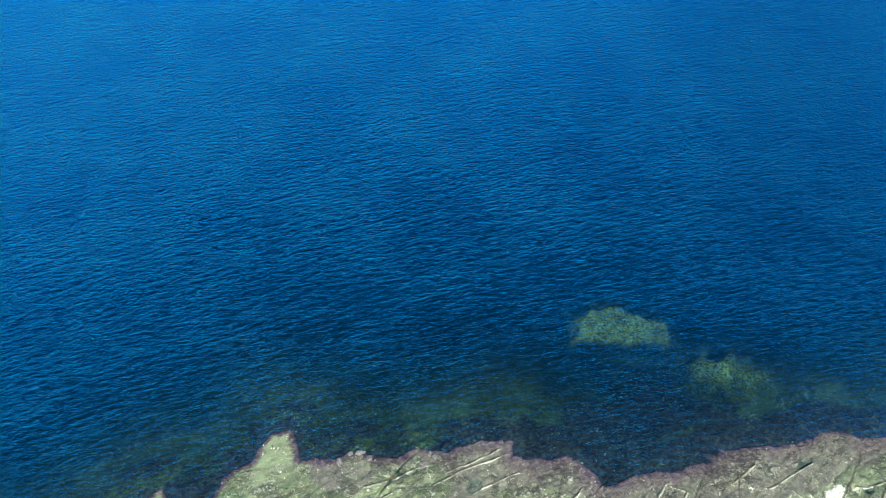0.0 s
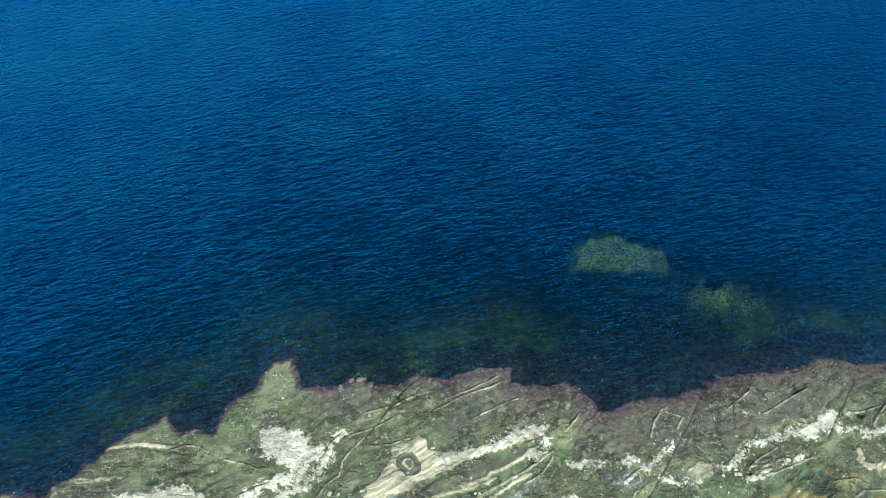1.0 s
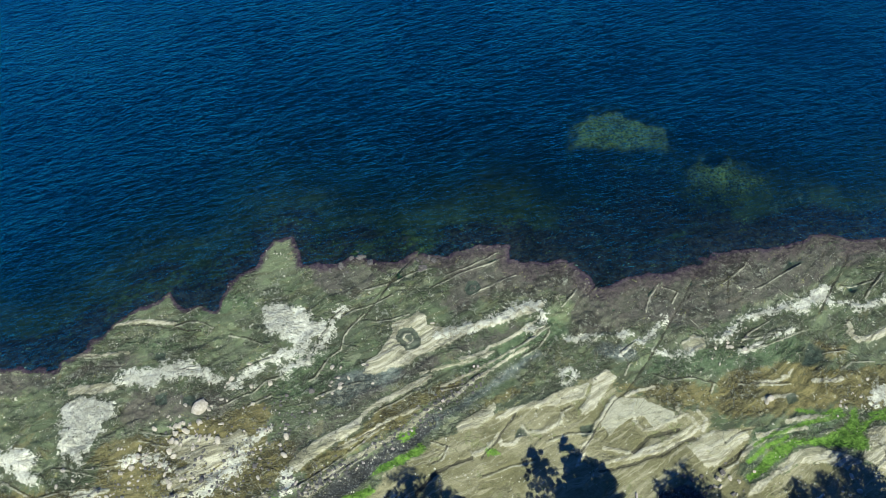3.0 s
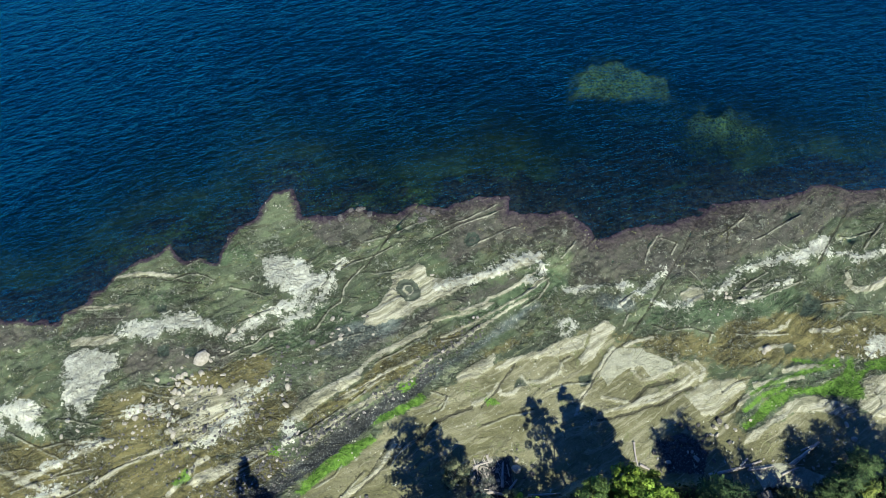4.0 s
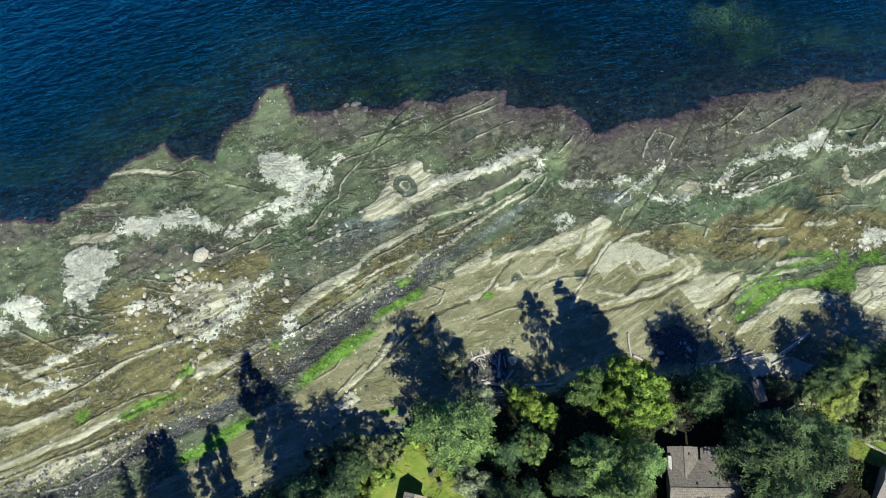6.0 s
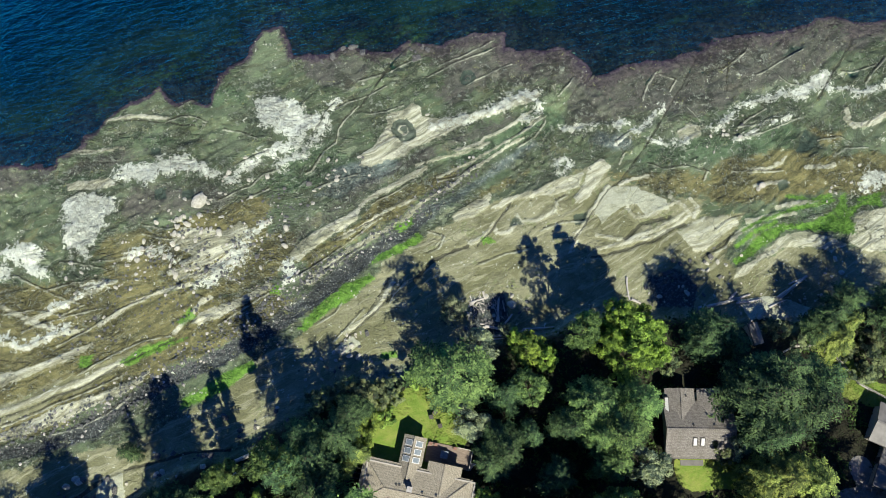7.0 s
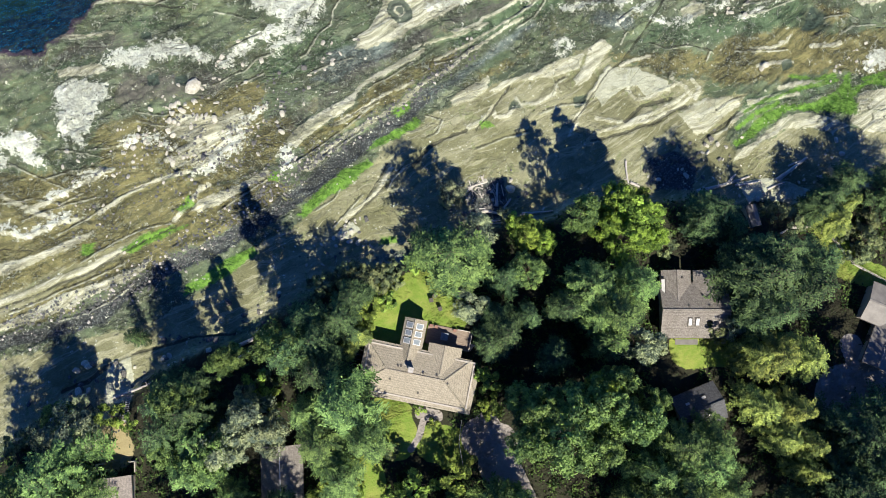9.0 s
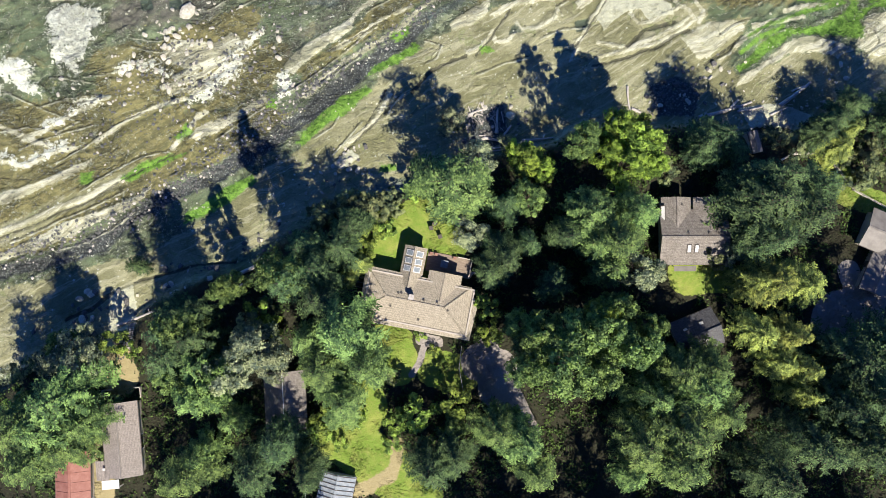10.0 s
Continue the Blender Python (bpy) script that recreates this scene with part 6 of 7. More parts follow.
def east_house():
    house = block_at("house", pose(33.7, 2.6, 4.6, 0, 0, -1), "grey-brown shingled house with two gabled wings in the trees")
    gable(house, -4.0, 4.1, -3.2, 3.2, -0.3, 3.0, 4.4, "x", GREY_SHINGLE)
    gable(house, -3.9, -0.6, 1.0, 5.0, -0.3, 3.0, 3.85, "y", GREY_SHINGLE, 0.35, gutters=False)
    gable(house, 0.4, 3.9, 1.0, 5.0, -0.3, 3.0, 3.95, "y", GREY_SHINGLE, 0.35, gutters=False)
    for x in (-0.75, 0.25):
        skylight(house, (x, -1.6, 3.72), (0.62, 1.1), 0.4375, "y", WHITE)
    skylight(house, (-4.1, 3.1, 3.2), (0.6, 2.2), 0.5, "x", WHITE)
    vents(house, (-0.9, 0.5, 4.2), (1.8, 0.5, 4.2), (2.7, 2.2, 3.78), (-1.6, 4.3, 3.65))
    part("porch_roof", boxes((-2.4, 0.6, -4.6, -3.9, 2.1, 2.25)), LIGHT_METAL, house, "light metal porch roof")
    for x in (-2.2, 1.8):
        window(house, x, x + 1.3, -3.26, -3.18, 0.9, 2.1, "y")
    window(house, -3.0, -1.6, 4.96, 5.05, 0.8, 2.1, "y"), window(house, 1.4, 2.9, 4.96, 5.05, 0.8, 2.1, "y")
    part("door", boxes((-0.5, 0.5, -3.28, -3.18, -0.1, 1.95)), TRIM, house, "dark porch door")
    part("terrace", boxes((-2.8, -0.4, -5.4, -4.2, -0.5, 0.3)), DECKING, house, "small brown landing")


def west_house():
    house = block_at("house", pose(-43.4, -22.6, 4.6, 0, 0, 4), "narrow brown-roofed house with a deck to the sea")
    gable(house, -2.2, 2.2, -5.0, 4.4, -0.3, 2.8, 3.9, "y", BROWN_SHINGLE, 0.3)
    part("ridge_flashing", boxes((-0.06, 0.06, -5.3, 4.7, 3.94, 4.0)), LIGHT_METAL, house, "pale ridge flashing")
    deck = part("deck", boxes((-2.8, 2.4, 4.8, 6.2, -0.6, 0.0)), DECKING, house, "timber deck facing the sea")
    part("step", boxes((-1.6, 1.6, 6.2, 7.4, -0.6, -0.2)), DECKING, deck)
    for x0, x1, y0, y1 in ((-2.85, -2.75, 4.8, 6.2), (2.35, 2.45, 4.8, 6.2), (-2.8, -1.6, 6.15, 6.25), (1.6, 2.4, 6.15, 6.25)):
        part("rail", boxes((x0, x1, y0, y1, 0.0, 0.95)), SIDING, deck)
    part("annex_roof", slab([(-3.9, -5.6, 2.3), (-2.1, -5.6, 2.6), (-2.1, -3.0, 2.6), (-3.9, -3.0, 2.3)], 0.14), BROWN_SHINGLE, house, "low annex roof")
    part("annex_wall", boxes((-3.7, -2.2, -5.4, -3.2, -0.3, 2.2)), SIDING, house)
    part("porch_roof", boxes((-3.3, -1.0, -6.9, -5.7, 2.1, 2.25)), WHITE, house, "white flat porch roof")
    for x in (-3.2, -1.1):
        part("post", boxes((x - 0.06, x + 0.06, -6.8, -6.68, -0.3, 2.1)), WHITE, house)
    part("vent", boxes((-2.75, -2.45, -4.2, -3.9, 2.5, 2.95)), WHITE, house)
    window(house, -1.5, 1.5, 4.36, 4.46, 0.4, 2.1, "y"), window(house, 2.16, 2.25, -2.0, 0.0, 0.8, 2.0, "x")
    red = block_at("house", pose(-50.0, -29.0, 4.6, 0, 0, 0), "small house with a faded red metal roof")
    gable(red, -2.0, 2.0, -4.6, 4.3, -0.3, 2.7, 3.7, "y", RED_METAL, 0.35)
    for k in range(8):
        for s in (-1, 1):
            y = -4.6 + 1.3 * k
            part("seam", slab([(0, y, 3.74), (s * 2.35, y, 2.58), (s * 2.35, y + 0.05, 2.58), (0, y + 0.05, 3.74)], 0.05), RED_METAL, red)
    window(red, -1.0, 1.0, 4.26, 4.36, 0.8, 2.0, "y")


def small_buildings():
    barn = block_at("garage", pose(33.9, -10.4, 4.6, 0, 0, 21), "dark slate-roofed outbuilding with four small skylights")
    gable(barn, -2.7, 2.9, -2.2, 2.2, -0.3, 2.5, 3.9, "x", SLATE, 0.35)
    for x in (-1.3, 1.0):
        for y in (-1.2, 1.2):
            skylight(barn, (x, y, 3.9 - 0.64 * 1.2), (0.75, 0.5), -0.64 if y > 0 else 0.64, "y", WHITE)
    part("door", boxes((-1.2, 1.2, -2.28, -2.18, -0.2, 2.1)), TRIM, barn)
    side = block_at("house", pose(59.4, -0.6, 4.6, 0, 0, -24), "light grey flat-pitched house beside a paved yard")
    gable(side, -3.4, 6.0, 0.6, 5.2, -0.3, 2.8, 3.5, "x", LIGHT_METAL, 0.4)
    gable(side, -1.2, 2.0, -4.8, 0.6, -0.3, 2.6, 3.2, "y", LIGHT_METAL, 0.3)
    vents(side, (0.3, -2.0, 3.1), (1.2, 2.2, 3.4), (0.2, 0.9, 3.1))
    window(side, -3.0, -1.6, 0.52, 0.62, 0.8, 2.0, "y")
    part("door", boxes((-1.28, -1.18, -2.0, -1.1, -0.2, 2.0)), TRIM, side)
    part("terrace", boxes((-4.6, -1.4, -4.4, 0.2, -0.4, 0.3)), DECKING, side, "reddish paved patio")
    wood = block_at("house", pose(-21.2, -18.0, 4.6, 0, 0, 2), "dark-roofed house half hidden under the trees")
    gable(wood, -2.6, 2.2, -3.8, 3.4, -0.3, 2.7, 4.0, "y", GREY_SHINGLE, 0.35)
    part("ridge_flashing", boxes((-0.26, -0.14, -4.1, 3.7, 4.02, 4.1)), WHITE, wood, "pale ridge flashing")
    window(wood, -1.5, 1.0, 3.36, 3.46, 0.8, 2.0, "y")
    glass = thing("greenhouse", pose(-15.0, -30.8, 4.6, 0, 0, -13), "small greenhouse with a clear ribbed roof", "greenhouse")
    gable(glass, -2.2, 2.2, -2.6, 2.4, -0.3, 1.9, 2.7, "y", SKYPANE, 0.15, wall=WHITE)
    for k in range(9):
        for s in (-1, 1):
            y = -2.6 + 0.62 * k
            part("rib", slab([(0, y, 2.78), (s * 2.3, y, 1.94), (s * 2.3, y + 0.09, 1.94), (0, y + 0.09, 2.78)], 0.06), TRIM, glass)
    hut = thing("hut", pose(42.9, 15.4, height(42.9, 15.4), 0, 0, 14), "small white-roofed hut at the bank", "hut")
    gable(hut, -0.55, 0.55, -1.4, 1.4, -0.8, 1.9, 2.2, "y", LIGHT_METAL, 0.12)


main_house(), east_house(), west_house(), small_buildings()


# ---- driftwood, boulders and pebbles ----
def tube(bm, path, sides=8):
    """One bent bar through (place, radius) pairs."""
    rings = []
    for k, (c, r) in enumerate(path):
        c = Vector(c)
        ahead = Vector(path[min(k + 1, len(path) - 1)][0]) - Vector(path[max(k - 1, 0)][0])
        turn = ahead.to_track_quat("Z", "Y").to_matrix()
        rings.append([bm.verts.new(c + turn @ Vector((r * math.cos(2 * math.pi * j / sides), r * math.sin(2 * math.pi * j / sides), 0))) for j in range(sides)])
    for low, high in zip(rings, rings[1:]):
        for j in range(sides):
            i = (j + 1) % sides
            bm.faces.new((low[j], low[i], high[i], high[j]))
    bm.faces.new(rings[0][::-1]), bm.faces.new(rings[-1])
    return bm


def log(x0, y0, x1, y1, thick):
    za, zb = height(x0, y0) + thick * 0.8, height(x1, y1) + thick * 0.7
    long = math.hypot(math.hypot(x1 - x0, y1 - y0), zb - za)
    rng = random.Random(int(100 * abs(x0 + y1)))
    turn = Vector((x1 - x0, y1 - y0, zb - za)).to_track_quat("X", "Z").to_matrix().to_4x4()
    ob = thing("driftwood_log", Matrix.Translation((x0, y0, za)) @ turn, "bleached driftwood log lying on the upper beach", "driftwood", "driftwood logs")
    bow = rng.uniform(-0.05, 0.05)
    spine = [((f * long, bow * long * math.sin(3 * f), 0.0), thick * (1.15 - 0.5 * f) * rng.uniform(0.92, 1.08)) for f in (k / 9 for k in range(10))]
    part("stem", tube(bmesh.new(), spine), DRIFT, ob)
    for k in range(2):
        f = rng.uniform(0.3, 0.9)
        root = (f * long, bow * long * math.sin(3 * f), 0.0)
        tip = (root[0] + rng.uniform(0, 0.4), root[1] + rng.choice((-1, 1)) * rng.uniform(0.3, 0.7), rng.uniform(0.1, 0.4))
        part("branch_stub", tube(bmesh.new(), [(root, thick * 0.32), (tip, thick * 0.12)], 5), DRIFT, ob)
    return ob


for x0, y0, x1, y1, thick in ((36.6, 19.6, 44.1, 21.6, 0.24), (47.9, 20.9, 52.5, 24.2, 0.28), (8.1, 17.9, 8.3, 21.3, 0.2), (8.5, 17.1, 10.1, 19.0, 0.18),
                              (11.6, 16.8, 16.0, 17.1, 0.16), (26.7, 24.2, 27.0, 20.7, 0.15), (-29.0, -1.5, -22.9, 1.5, 0.28), (-28.0, -3.0, -26.3, -1.8, 0.18),
                              (4.2, 20.6, 6.8, 21.4, 0.15), (3.5, 19.4, 4.3, 20.8, 0.14), (42.0, 20.3, 45.6, 20.9, 0.16), (27.2, 21.0, 28.5, 20.4, 0.2),
                              (6.2, 17.3, 9.0, 16.6, 0.2), (-45.5, -8.0, -39.8, -6.0, 0.2), (46.5, 19.6, 49.0, 20.6, 0.15),
                              (4.2, 20.3, 5.1, 21.0, .13), (4.3, 20.7, 4.0, 20.1, .12), (6.0, 22.3, 6.4, 21.3, .14), (8.8, 21.0, 9.1, 19.4, .09), (8.1, 19.2, 9.0, 18.3, .07), (6.7, 17.8, 7.8, 18.1, .1), (7.1, 15.8, 9.3, 16.0, .12), (7.1, 15.4, 9.1, 15.6, .1), (12.0, 16.6, 16.0, 17.0, .11), (41.1, 20.8, 42.2, 21.9, .2), (49.8, 23.0, 52.2, 23.9, .12),
                              (46.9, 13.0, 48.3, 13.8, .12), (48.1, 13.8, 52.0, 13.8, .17), (52.5, 12.9, 52.9, 13.9, .1), (54.0, 12.9, 54.6, 10.9, .1), (56.5, 8.8, 58.4, 7.6, .12), (19.5, 13.9, 21.5, 14.4, .1)):
    log(x0, y0, x1, y1, thick)


def wrack():
    """Broken sticks heaped where the bank meets the beach."""
    rng = random.Random(14)
    for _ in range(26):
        x, y, way = 6.2 + rng.gauss(0, 1.7), 19.0 + rng.gauss(0, 1.1), rng.uniform(0, 3.14)
        long = rng.uniform(0.7, 1.9)
        log(x, y, x + long * math.cos(way), y + long * math.sin(way), rng.uniform(0.04, 0.085))


wrack()


def stone_mesh(seed):
    """An angular block: the hull of a few scattered points, its edges slightly worn."""
    rng, bm = random.Random(seed), bmesh.new()
    for _ in range(22):
        d = Vector((rng.gauss(0, 1), rng.gauss(0, 1), rng.gauss(0, 1))).normalized() * rng.uniform(0.8, 1.05)
        bm.verts.new((d.x * rng.uniform(0.9, 1.3), d.y, max(-0.4, min(0.42, d.z * 0.6))))
    made = bmesh.ops.convex_hull(bm, input=bm.verts)
    bmesh.ops.delete(bm, geom=[g for g in made["geom_interior"] if isinstance(g, bmesh.types.BMVert)], context="VERTS")
    mesh = bpy.data.meshes.new("boulder")
    bm.to_mesh(mesh)
    bm.free()
    return mesh


def worn_mesh(seed):
    """A rounded, sea-worn block with a few flats and hollows."""
    rng, bm = random.Random(seed), bmesh.new()
    bmesh.ops.create_icosphere(bm, subdivisions=2, radius=1.0)
    ways = [Vector((rng.gauss(0, 1), rng.gauss(0, 1), rng.gauss(0, 0.7))).normalized() for _ in range(7)]
    for v in bm.verts:
        swell = 1.0
        for k, way in enumerate(ways):
            reach = v.co.dot(way)
            swell -= 1.1 * max(0, reach - 0.62 - 0.04 * k) if k < 5 else -0.16 * max(0, reach)
        swell += rng.uniform(-0.045, 0.045)
        v.co = Vector((v.co.x * swell * 1.2, v.co.y * swell * 0.88, v.co.z * swell * 0.5))
    mesh = bpy.data.meshes.new("boulder")
    bm.to_mesh(mesh)
    bm.free()
    return mesh


def boulders():
    rng = np.random.RandomState(5)
    pale = [worn_mesh(k) for k in range(4)] + [stone_mesh(3), stone_mesh(4)]
    grey = [stone_mesh(k + 20) for k in range(3)]
    for mesh in pale:
        mesh.materials.append(STONE)
    for mesh in grey:
        mesh.materials.append(DARK_STONE)
    # (middle, spread, count, smallest, largest, pale share)
    fields = [((-37, 33), (6, 2.6), 16, 0.15, 0.45, 1), ((-42, 29.5), (6, 2.2), 34, 0.12, 0.42, 1), ((-33, 36), (4, 2), 20, 0.2, 0.5, 1), ((-26, 30.5), (5, 2.4), 22, 0.15, 0.5, 0.9),
              ((-38, 22), (9, 3.5), 26, 0.15, 0.4, 0.8), ((7, 19), (3, 1.6), 18, 0.25, 0.7, 0.3), ((33, 23.5), (4, 1.6), 22, 0.2, 0.5, 0.2), ((41, 25), (2.5, 1.4), 16, 0.15, 0.4, 0.9),
              ((-14, 12.5), (3, 1.2), 20, 0.2, 0.6, 0.7), ((-43, -5.5), (5, 1.6), 20, 0.2, 0.7, 0.4), ((-30, 1.5), (6, 1.6), 24, 0.2, 0.7, 0.3), ((60, 38), (2.5, 1.5), 14, 0.15, 0.4, 1),
              ((52, 21), (5, 1.2), 14, 0.15, 0.45, 0.7),
              ((45.5, 19.0), (2.6, 1.0), 34, 0.12, 0.38, 0.9), ((7.0, 19.0), (2.2, 1.6), 26, 0.2, 0.55, 0.35), ((33.3, 22.5), (2.4, 1.4), 30, 0.2, 0.5, 0.15), ((-13.4, 14.8), (1.6, 0.9), 20, 0.15, 0.4, 0.9), ((-49.4, -5.5), (3.0, 0.9), 16, 0.25, 0.7, 0.2), ((-13.4, 60.9), (2.2, 0.7), 14, 0.25, 0.7, 0.1), ((-3.3, 60.5), (1.4, 0.7), 8, 0.3, 0.7, 0.1), ((42.5, 45.4), (2.5, 1.0), 16, 0.15, 0.4, 0.9), ((-16.2, 39.2), (2.5, 1.5), 18, 0.2, 0.5, 0.8)]
    places = [(-35.3, 36.6, 1.12, 1), (-36.1, 35.6, 0.50, 1), (-35.3, 34.2, 0.47, 1), (-37.9, 33.6, 0.47, 1), (-36.9, 32.7, 0.58, 1), (-38.3, 32.2, 0.40, 1), (-38.6, 31.1, 0.43, 1), (-38.9, 29.8, 0.58, 1), (-38.2, 29.0, 0.43, 1), (-37.4, 30.8, 0.54, 1), (-34.8, 31.5, 0.50, 1), (-33.4, 32.0, 0.36, 1), (-32.1, 31.3, 0.54, 1), (-34.0, 31.9, 0.32, 1), (-35.5, 30.2, 0.43, 1), (-43.9, 27.5, 0.58, 1), (-43.2, 29.0, 0.40, 1)]
    places += [(-42.2, 28.2, 0.36, 1), (-45.3, 26.6, 0.43, 1), (-42.0, 29.2, 0.36, 1), (-39.9, 27.8, 0.43, 1), (-40.8, 29.9, 0.32, 1), (-36.5, 25.8, 0.43, 1), (-34.9, 26.1, 0.36, 1), (-38.1, 25.0, 0.50, 1), (-43.7, 24.5, 0.36, 1), (-44.4, 23.2, 0.36, 1), (-39.0, 26.5, 0.32, 1), (47.6, 38.0, 0.50, 1), (46.9, 37.4, 0.40, 1), (-1.9, 49.6, 0.32, 1)]
    for (mx, my), (sx, sy), count, low, high, share in fields:
        for _ in range(count):
            a, b = rng.normal(0, 1, 2)
            x, y = mx + math.cos(0.5) * a * sx - math.sin(0.5) * b * sy, my + math.sin(0.5) * a * sx + math.cos(0.5) * b * sy
            places.append((x, y, low + (high - low) * rng.rand() ** 2.2, share))
    places.sort(key=lambda p: -p[2])
    rest = bmesh.new()
    for k, ((x, y, size, share), z) in enumerate(zip(places, heights([p[:2] for p in places]))):
        light = rng.rand() < share
        mesh = pale[rng.randint(6)] if light else grey[rng.randint(3)]
        m = Matrix.LocRotScale((x, y, z + size * 0.18), Euler((rng.normal(0, 0.3), rng.normal(0, 0.3), rng.uniform(0, 6.28))), (size, size * rng.uniform(0.7, 1.15), size * rng.uniform(0.8, 1.3)))
        if k < 280:
            ob = new("boulder", mesh)
            ob.matrix_world = m
            tagged(ob, "pale sandstone boulder on the tidal rock" if light else "dark grey boulder at the foot of the bank", "boulder", "beach boulders")
        else:
            verts, faces = len(rest.verts), len(rest.faces)
            rest.from_mesh(mesh)
            rest.verts.ensure_lookup_table(), rest.faces.ensure_lookup_table()
            bmesh.ops.transform(rest, matrix=m, verts=rest.verts[verts:])
            for face in rest.faces[faces:]:
                face.material_index = 0 if light else 1
    mesh = bpy.data.meshes.new("small_boulders")
    rest.to_mesh(mesh)
    rest.free()
    mesh.materials.append(STONE), mesh.materials.append(DARK_STONE)
    tagged(new("small_boulders", mesh), "small pale and grey boulders strewn over the beach", "boulders", kind="stuff")


boulders()


def pebbles():
    """Loose stones along the channel and over the lower beds, joined."""
    rng = np.random.RandomState(9)
    runs = [[(5, 41.5), (-4, 34), (-12, 28.5), (-20, 24.5)], [(-18, 26), (-25, 20), (-33, 14.5), (-41, 9), (-50, 5), (-62, 1)], [(-30, 32), (-42, 24), (-55, 16)], [(-22, 36), (-30, 27), (-40, 20)]]
    pts = []
    for run, count, wide in zip(runs, (500, 1700, 420, 420), (0.8, 1.5, 3.0, 2.5)):
        run = np.array(run, dtype=float)
        f = rng.uniform(0, len(run) - 1.001, count)
        k = f.astype(int)
        pts.append(run[k] + (run[k + 1] - run[k]) * (f - k)[:, None] + rng.normal(0, wide, (count, 2)))
    pts = np.concatenate(pts)
    z = heights(pts)
    base = np.array([(1, 0, 0), (-1, 0, 0), (0, 1, 0), (0, -1, 0), (0, 0, 0.7), (0, 0, -0.5), (0.7, 0.7, 0.4), (-0.7, 0.7, 0.4), (-0.7, -0.7, 0.4), (0.7, -0.7, 0.4)], dtype=float)
    tris = [(4, 6, 7), (4, 7, 8), (4, 8, 9), (4, 9, 6), (6, 2, 7), (7, 1, 8), (8, 3, 9), (9, 0, 6), (6, 0, 5), (6, 5, 2), (7, 2, 5), (7, 5, 1), (8, 1, 5), (8, 5, 3), (9, 3, 5), (9, 5, 0)]
    verts, faces = [], []
    for k, (x, y) in enumerate(pts):
        s = 0.05 + 0.22 * rng.rand() ** 3
        turn, shape = rng.uniform(0, 6.28), base * rng.uniform(0.7, 1.25, (10, 1)) * s
        c, d = math.cos(turn), math.sin(turn)
        verts.append(np.stack([shape[:, 0] * c - shape[:, 1] * d + x, shape[:, 0] * d + shape[:, 1] * c + y, shape[:, 2] + z[k] + 0.1 * s], 1))
        faces.extend((a + 10 * k, b + 10 * k, e + 10 * k) for a, b, e in tris)
    mesh = bpy.data.meshes.new("beach_stones")
    mesh.from_pydata(np.concatenate(verts).tolist(), [], faces)
    n = Nodes("mixed_beach_stones")
    pick = n.add("ShaderNodeNewGeometry").outputs["Random Per Island"]
    color = n.mix(n.step(pick, 0.74, 0.98), (0.10, 0.105, 0.10), (0.50, 0.48, 0.42))
    mesh.materials.append(n.set(color, 0.9, n.bump(n.noise(n.where(), 8), 0.02)))
    tagged(new("beach_stones", mesh), "loose grey and pale stones in the tidal channel", "stones", kind="stuff")


pebbles()


# ---- stairs, garden and undergrowth ----
def beach_stairs(x, y, rise, run, turn):
    stairs = thing("beach_stairs", pose(x, y, height(x, y), 0, 0, turn), "steep pale wooden stairs down the bank", "stairs")
    count = 12
    for s in (-0.42, 0.42):
        part("stringer", tube(bmesh.new(), [((s, 0, 0.1), 0.06), ((s, -run, rise), 0.06)], 6), DRIFT, stairs)
        part("handrail", tube(bmesh.new(), [((s, 0, 1.0), 0.035), ((s, -run, rise + 0.9), 0.035)], 6), DRIFT, stairs)
        for f in (0.0, 0.5, 1.0):
            part("post", boxes((s - 0.04, s + 0.04, -run * f - 0.04, -run * f + 0.04, rise * f, rise * f + 0.95)), DRIFT, stairs)
    for k in range(count):
        f = (k + 0.5) / count
        part("step", boxes((-0.4, 0.4, -run * f - 0.13, -run * f + 0.13, rise * f + 0.05, rise * f + 0.09)), DRIFT, stairs)


beach_stairs(-43.0, -7.6, 2.6, 3.4, 2)


def fire_pit(x, y):
    pit = thing("fire_pit", pose(x, y, height(x, y)), "small stone fire ring on the dry lawn", "fire pit")
    mesh = stone_mesh(77)
    mesh.materials.append(DARK_STONE)
    for k in range(9):
        ob = new("stone", mesh)
        ob.parent = pit
        a = k * 0.698
        ob.matrix_local = Matrix.LocRotScale((0.55 * math.cos(a), 0.55 * math.sin(a), 0.08), Euler((0, 0, a * 3)), (0.17, 0.15, 0.2))


fire_pit(-44.3, -11.9)


def fence(points, label):
    """Low posts and two rails along a line."""
    row = thing("fence", pose(0, 0, 0), label, "fence")
    for (ax, ay), (bx, by) in zip(points, points[1:]):
        count = max(1, round(math.hypot(bx - ax, by - ay) / 1.8))
        for k in range(count):
            f, g = k / count, (k + 1) / count
            a = (ax + (bx - ax) * f, ay + (by - ay) * f)
            b = (ax + (bx - ax) * g, ay + (by - ay) * g)
            za, zb = height(*a), height(*b)
            part("post", boxes((a[0] - 0.05, a[0] + 0.05, a[1] - 0.05, a[1] + 0.05, za - 0.2, za + 1.05)), DRIFT, row)
            for up in (0.45, 0.95):
                part("rail", tube(bmesh.new(), [((*a, za + up), 0.04), ((*b, zb + up), 0.04)], 5), DRIFT, row)


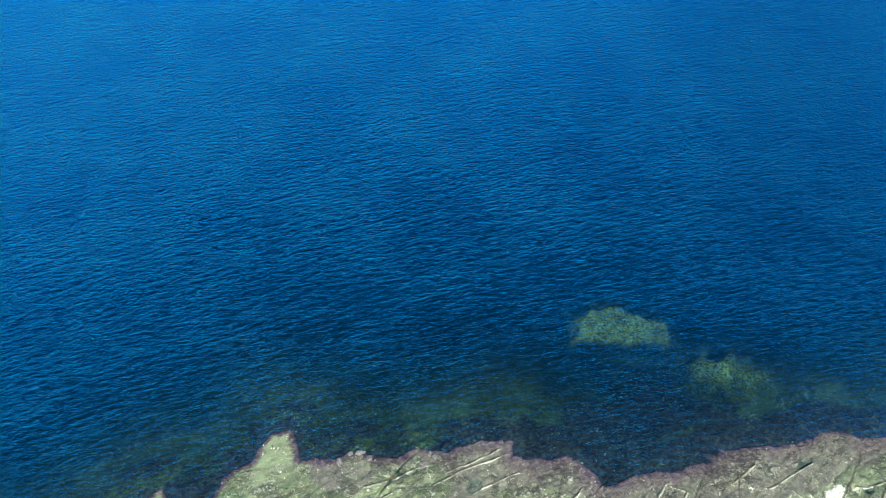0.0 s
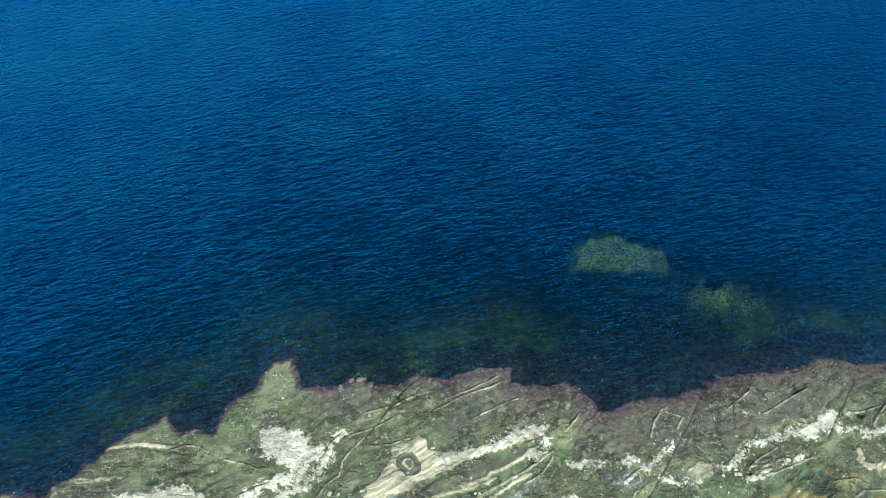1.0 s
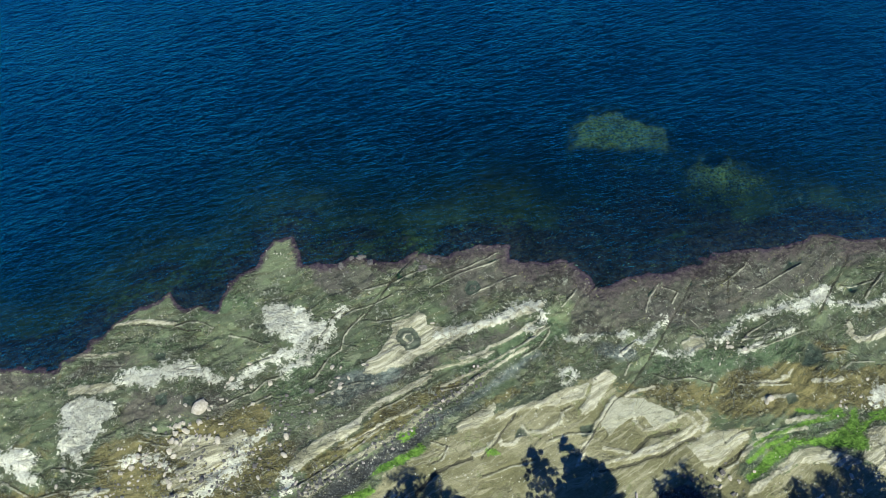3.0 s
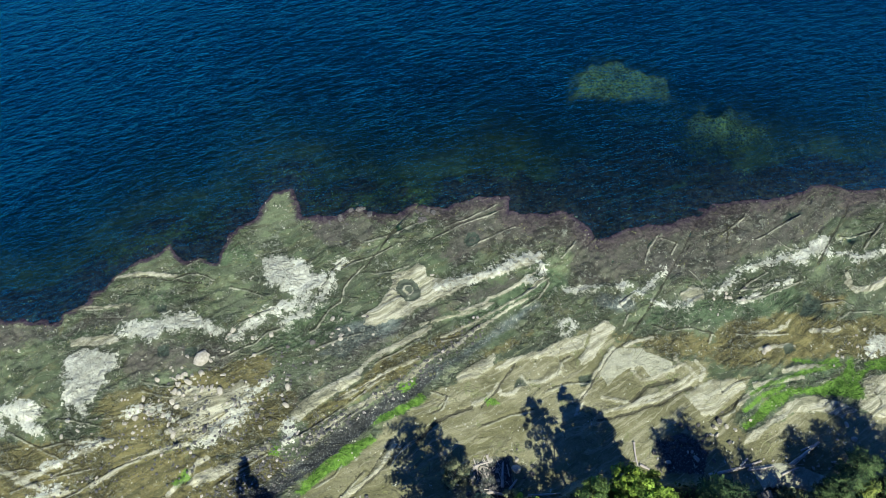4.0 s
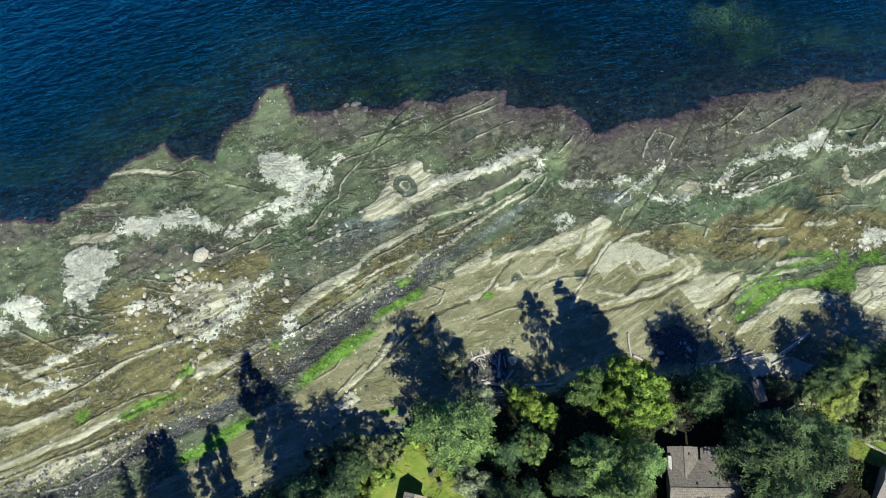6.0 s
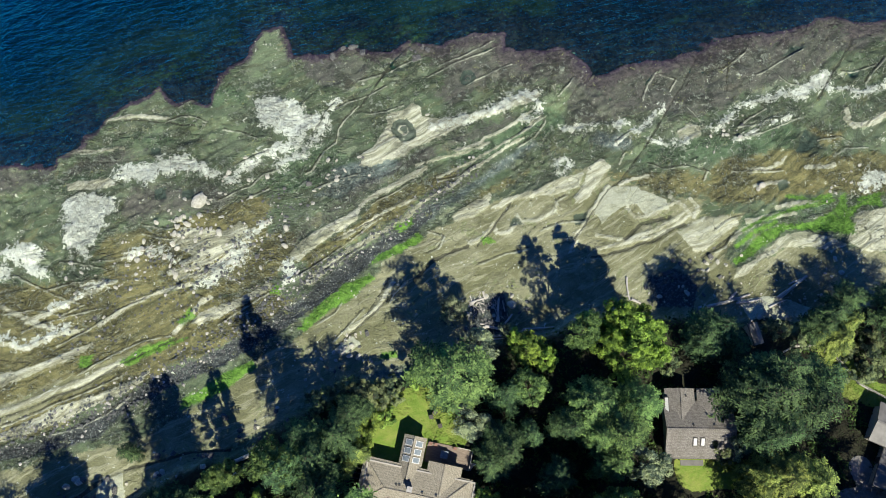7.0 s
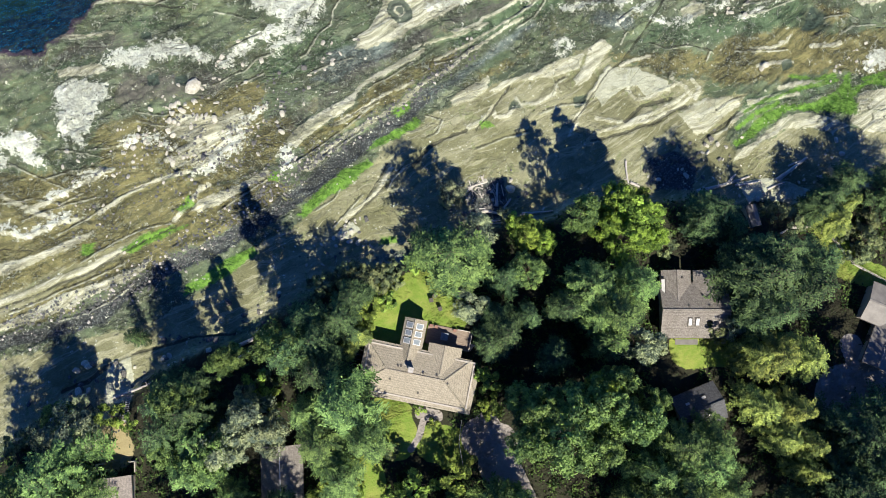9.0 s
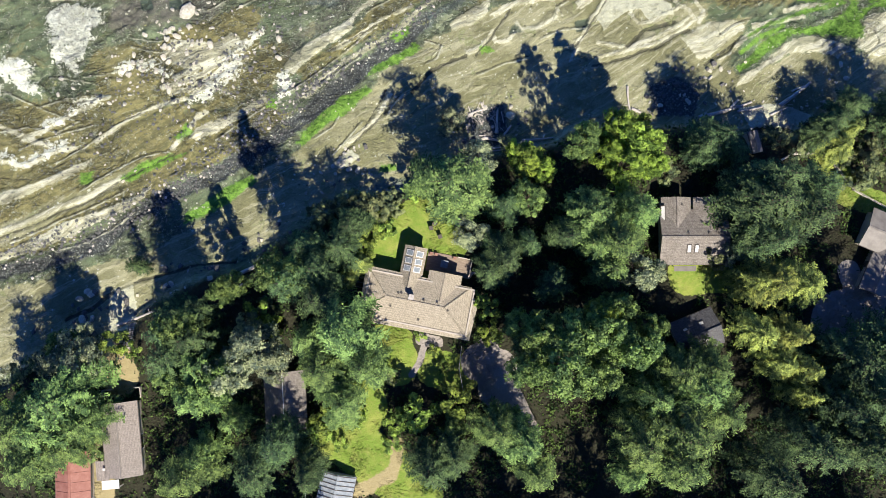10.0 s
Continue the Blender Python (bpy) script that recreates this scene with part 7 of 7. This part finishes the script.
fence([(2.4, -11.6), (2.0, -14.5), (2.6, -18.2)], "weathered rail fence beside the drive")
fence([(-18.3, -24.5), (-19.0, -29.0), (-19.2, -32.5)], "weathered rail fence by the greenhouse")
fence([(53.2, 13.0), (56.5, 8.6), (62.0, 5.4)], "pale rail fence along the grass strip")


def garden_seats():
    for x, y, turn in ((-0.2, 3.4, 20), (-0.9, 5.2, -40), (-1.4, 4.6, 10)):
        chair = thing("garden_chair", pose(x, y, height(x, y), 0, 0, turn), "dark garden chair on the grass", "chair", "garden chairs")
        part("seat", boxes((-0.28, 0.28, -0.26, 0.26, 0.38, 0.44)), TRIM, chair)
        part("backrest", boxes((-0.28, 0.28, 0.22, 0.28, 0.44, 0.95)), TRIM, chair)
        for sx in (-0.24, 0.24):
            for sy in (-0.22, 0.22):
                part("leg", boxes((sx - 0.03, sx + 0.03, sy - 0.03, sy + 0.03, 0, 0.38)), TRIM, chair)
    table = thing("patio_table", pose(0.3, -0.35, 4.92, 0, 0, -12), "low square table on the terrace", "table")
    part("top", boxes((-0.5, 0.5, -0.5, 0.5, 0.66, 0.72)), SKYPANE, table)
    for sx in (-0.44, 0.44):
        for sy in (-0.44, 0.44):
            part("leg", boxes((sx - 0.03, sx + 0.03, sy - 0.03, sy + 0.03, 0.0, 0.66)), TRIM, table)


garden_seats()


def undergrowth():
    rng = np.random.RandomState(33)
    x, y = rng.uniform(-66, 66, 15000), rng.uniform(-38, 21, 15000)
    z, u, v, f = layout(x, y)
    keep = (f["land"] > 0.5) & (f["lawn"] < 0.35) & (f["paved"] < 0.45) & (f["straw"] < 0.4) & (grain(x / 3, y / 3, 7) > 0.35)
    x, y, z = x[keep], y[keep], z[keep]
    count, per = len(x), 7
    mid = np.repeat(np.stack([x, y, z], 1), per, 0) + rng.normal(0, 1, (count * per, 3)) * np.array([0.35, 0.35, 0.12]) + np.array([0, 0, 0.3])
    way, face = rng.normal(0, 1, mid.shape), np.array([0, 0, 1]) + rng.normal(0, 0.5, mid.shape)
    ob = leaves("undergrowth", mid, way, face, rng.uniform(0.12, 0.28, len(mid)), rng.uniform(0.07, 0.15, len(mid)), FERN, None)
    tagged(ob, "low ferns and salal on the wood floor", "undergrowth", kind="stuff")


undergrowth()
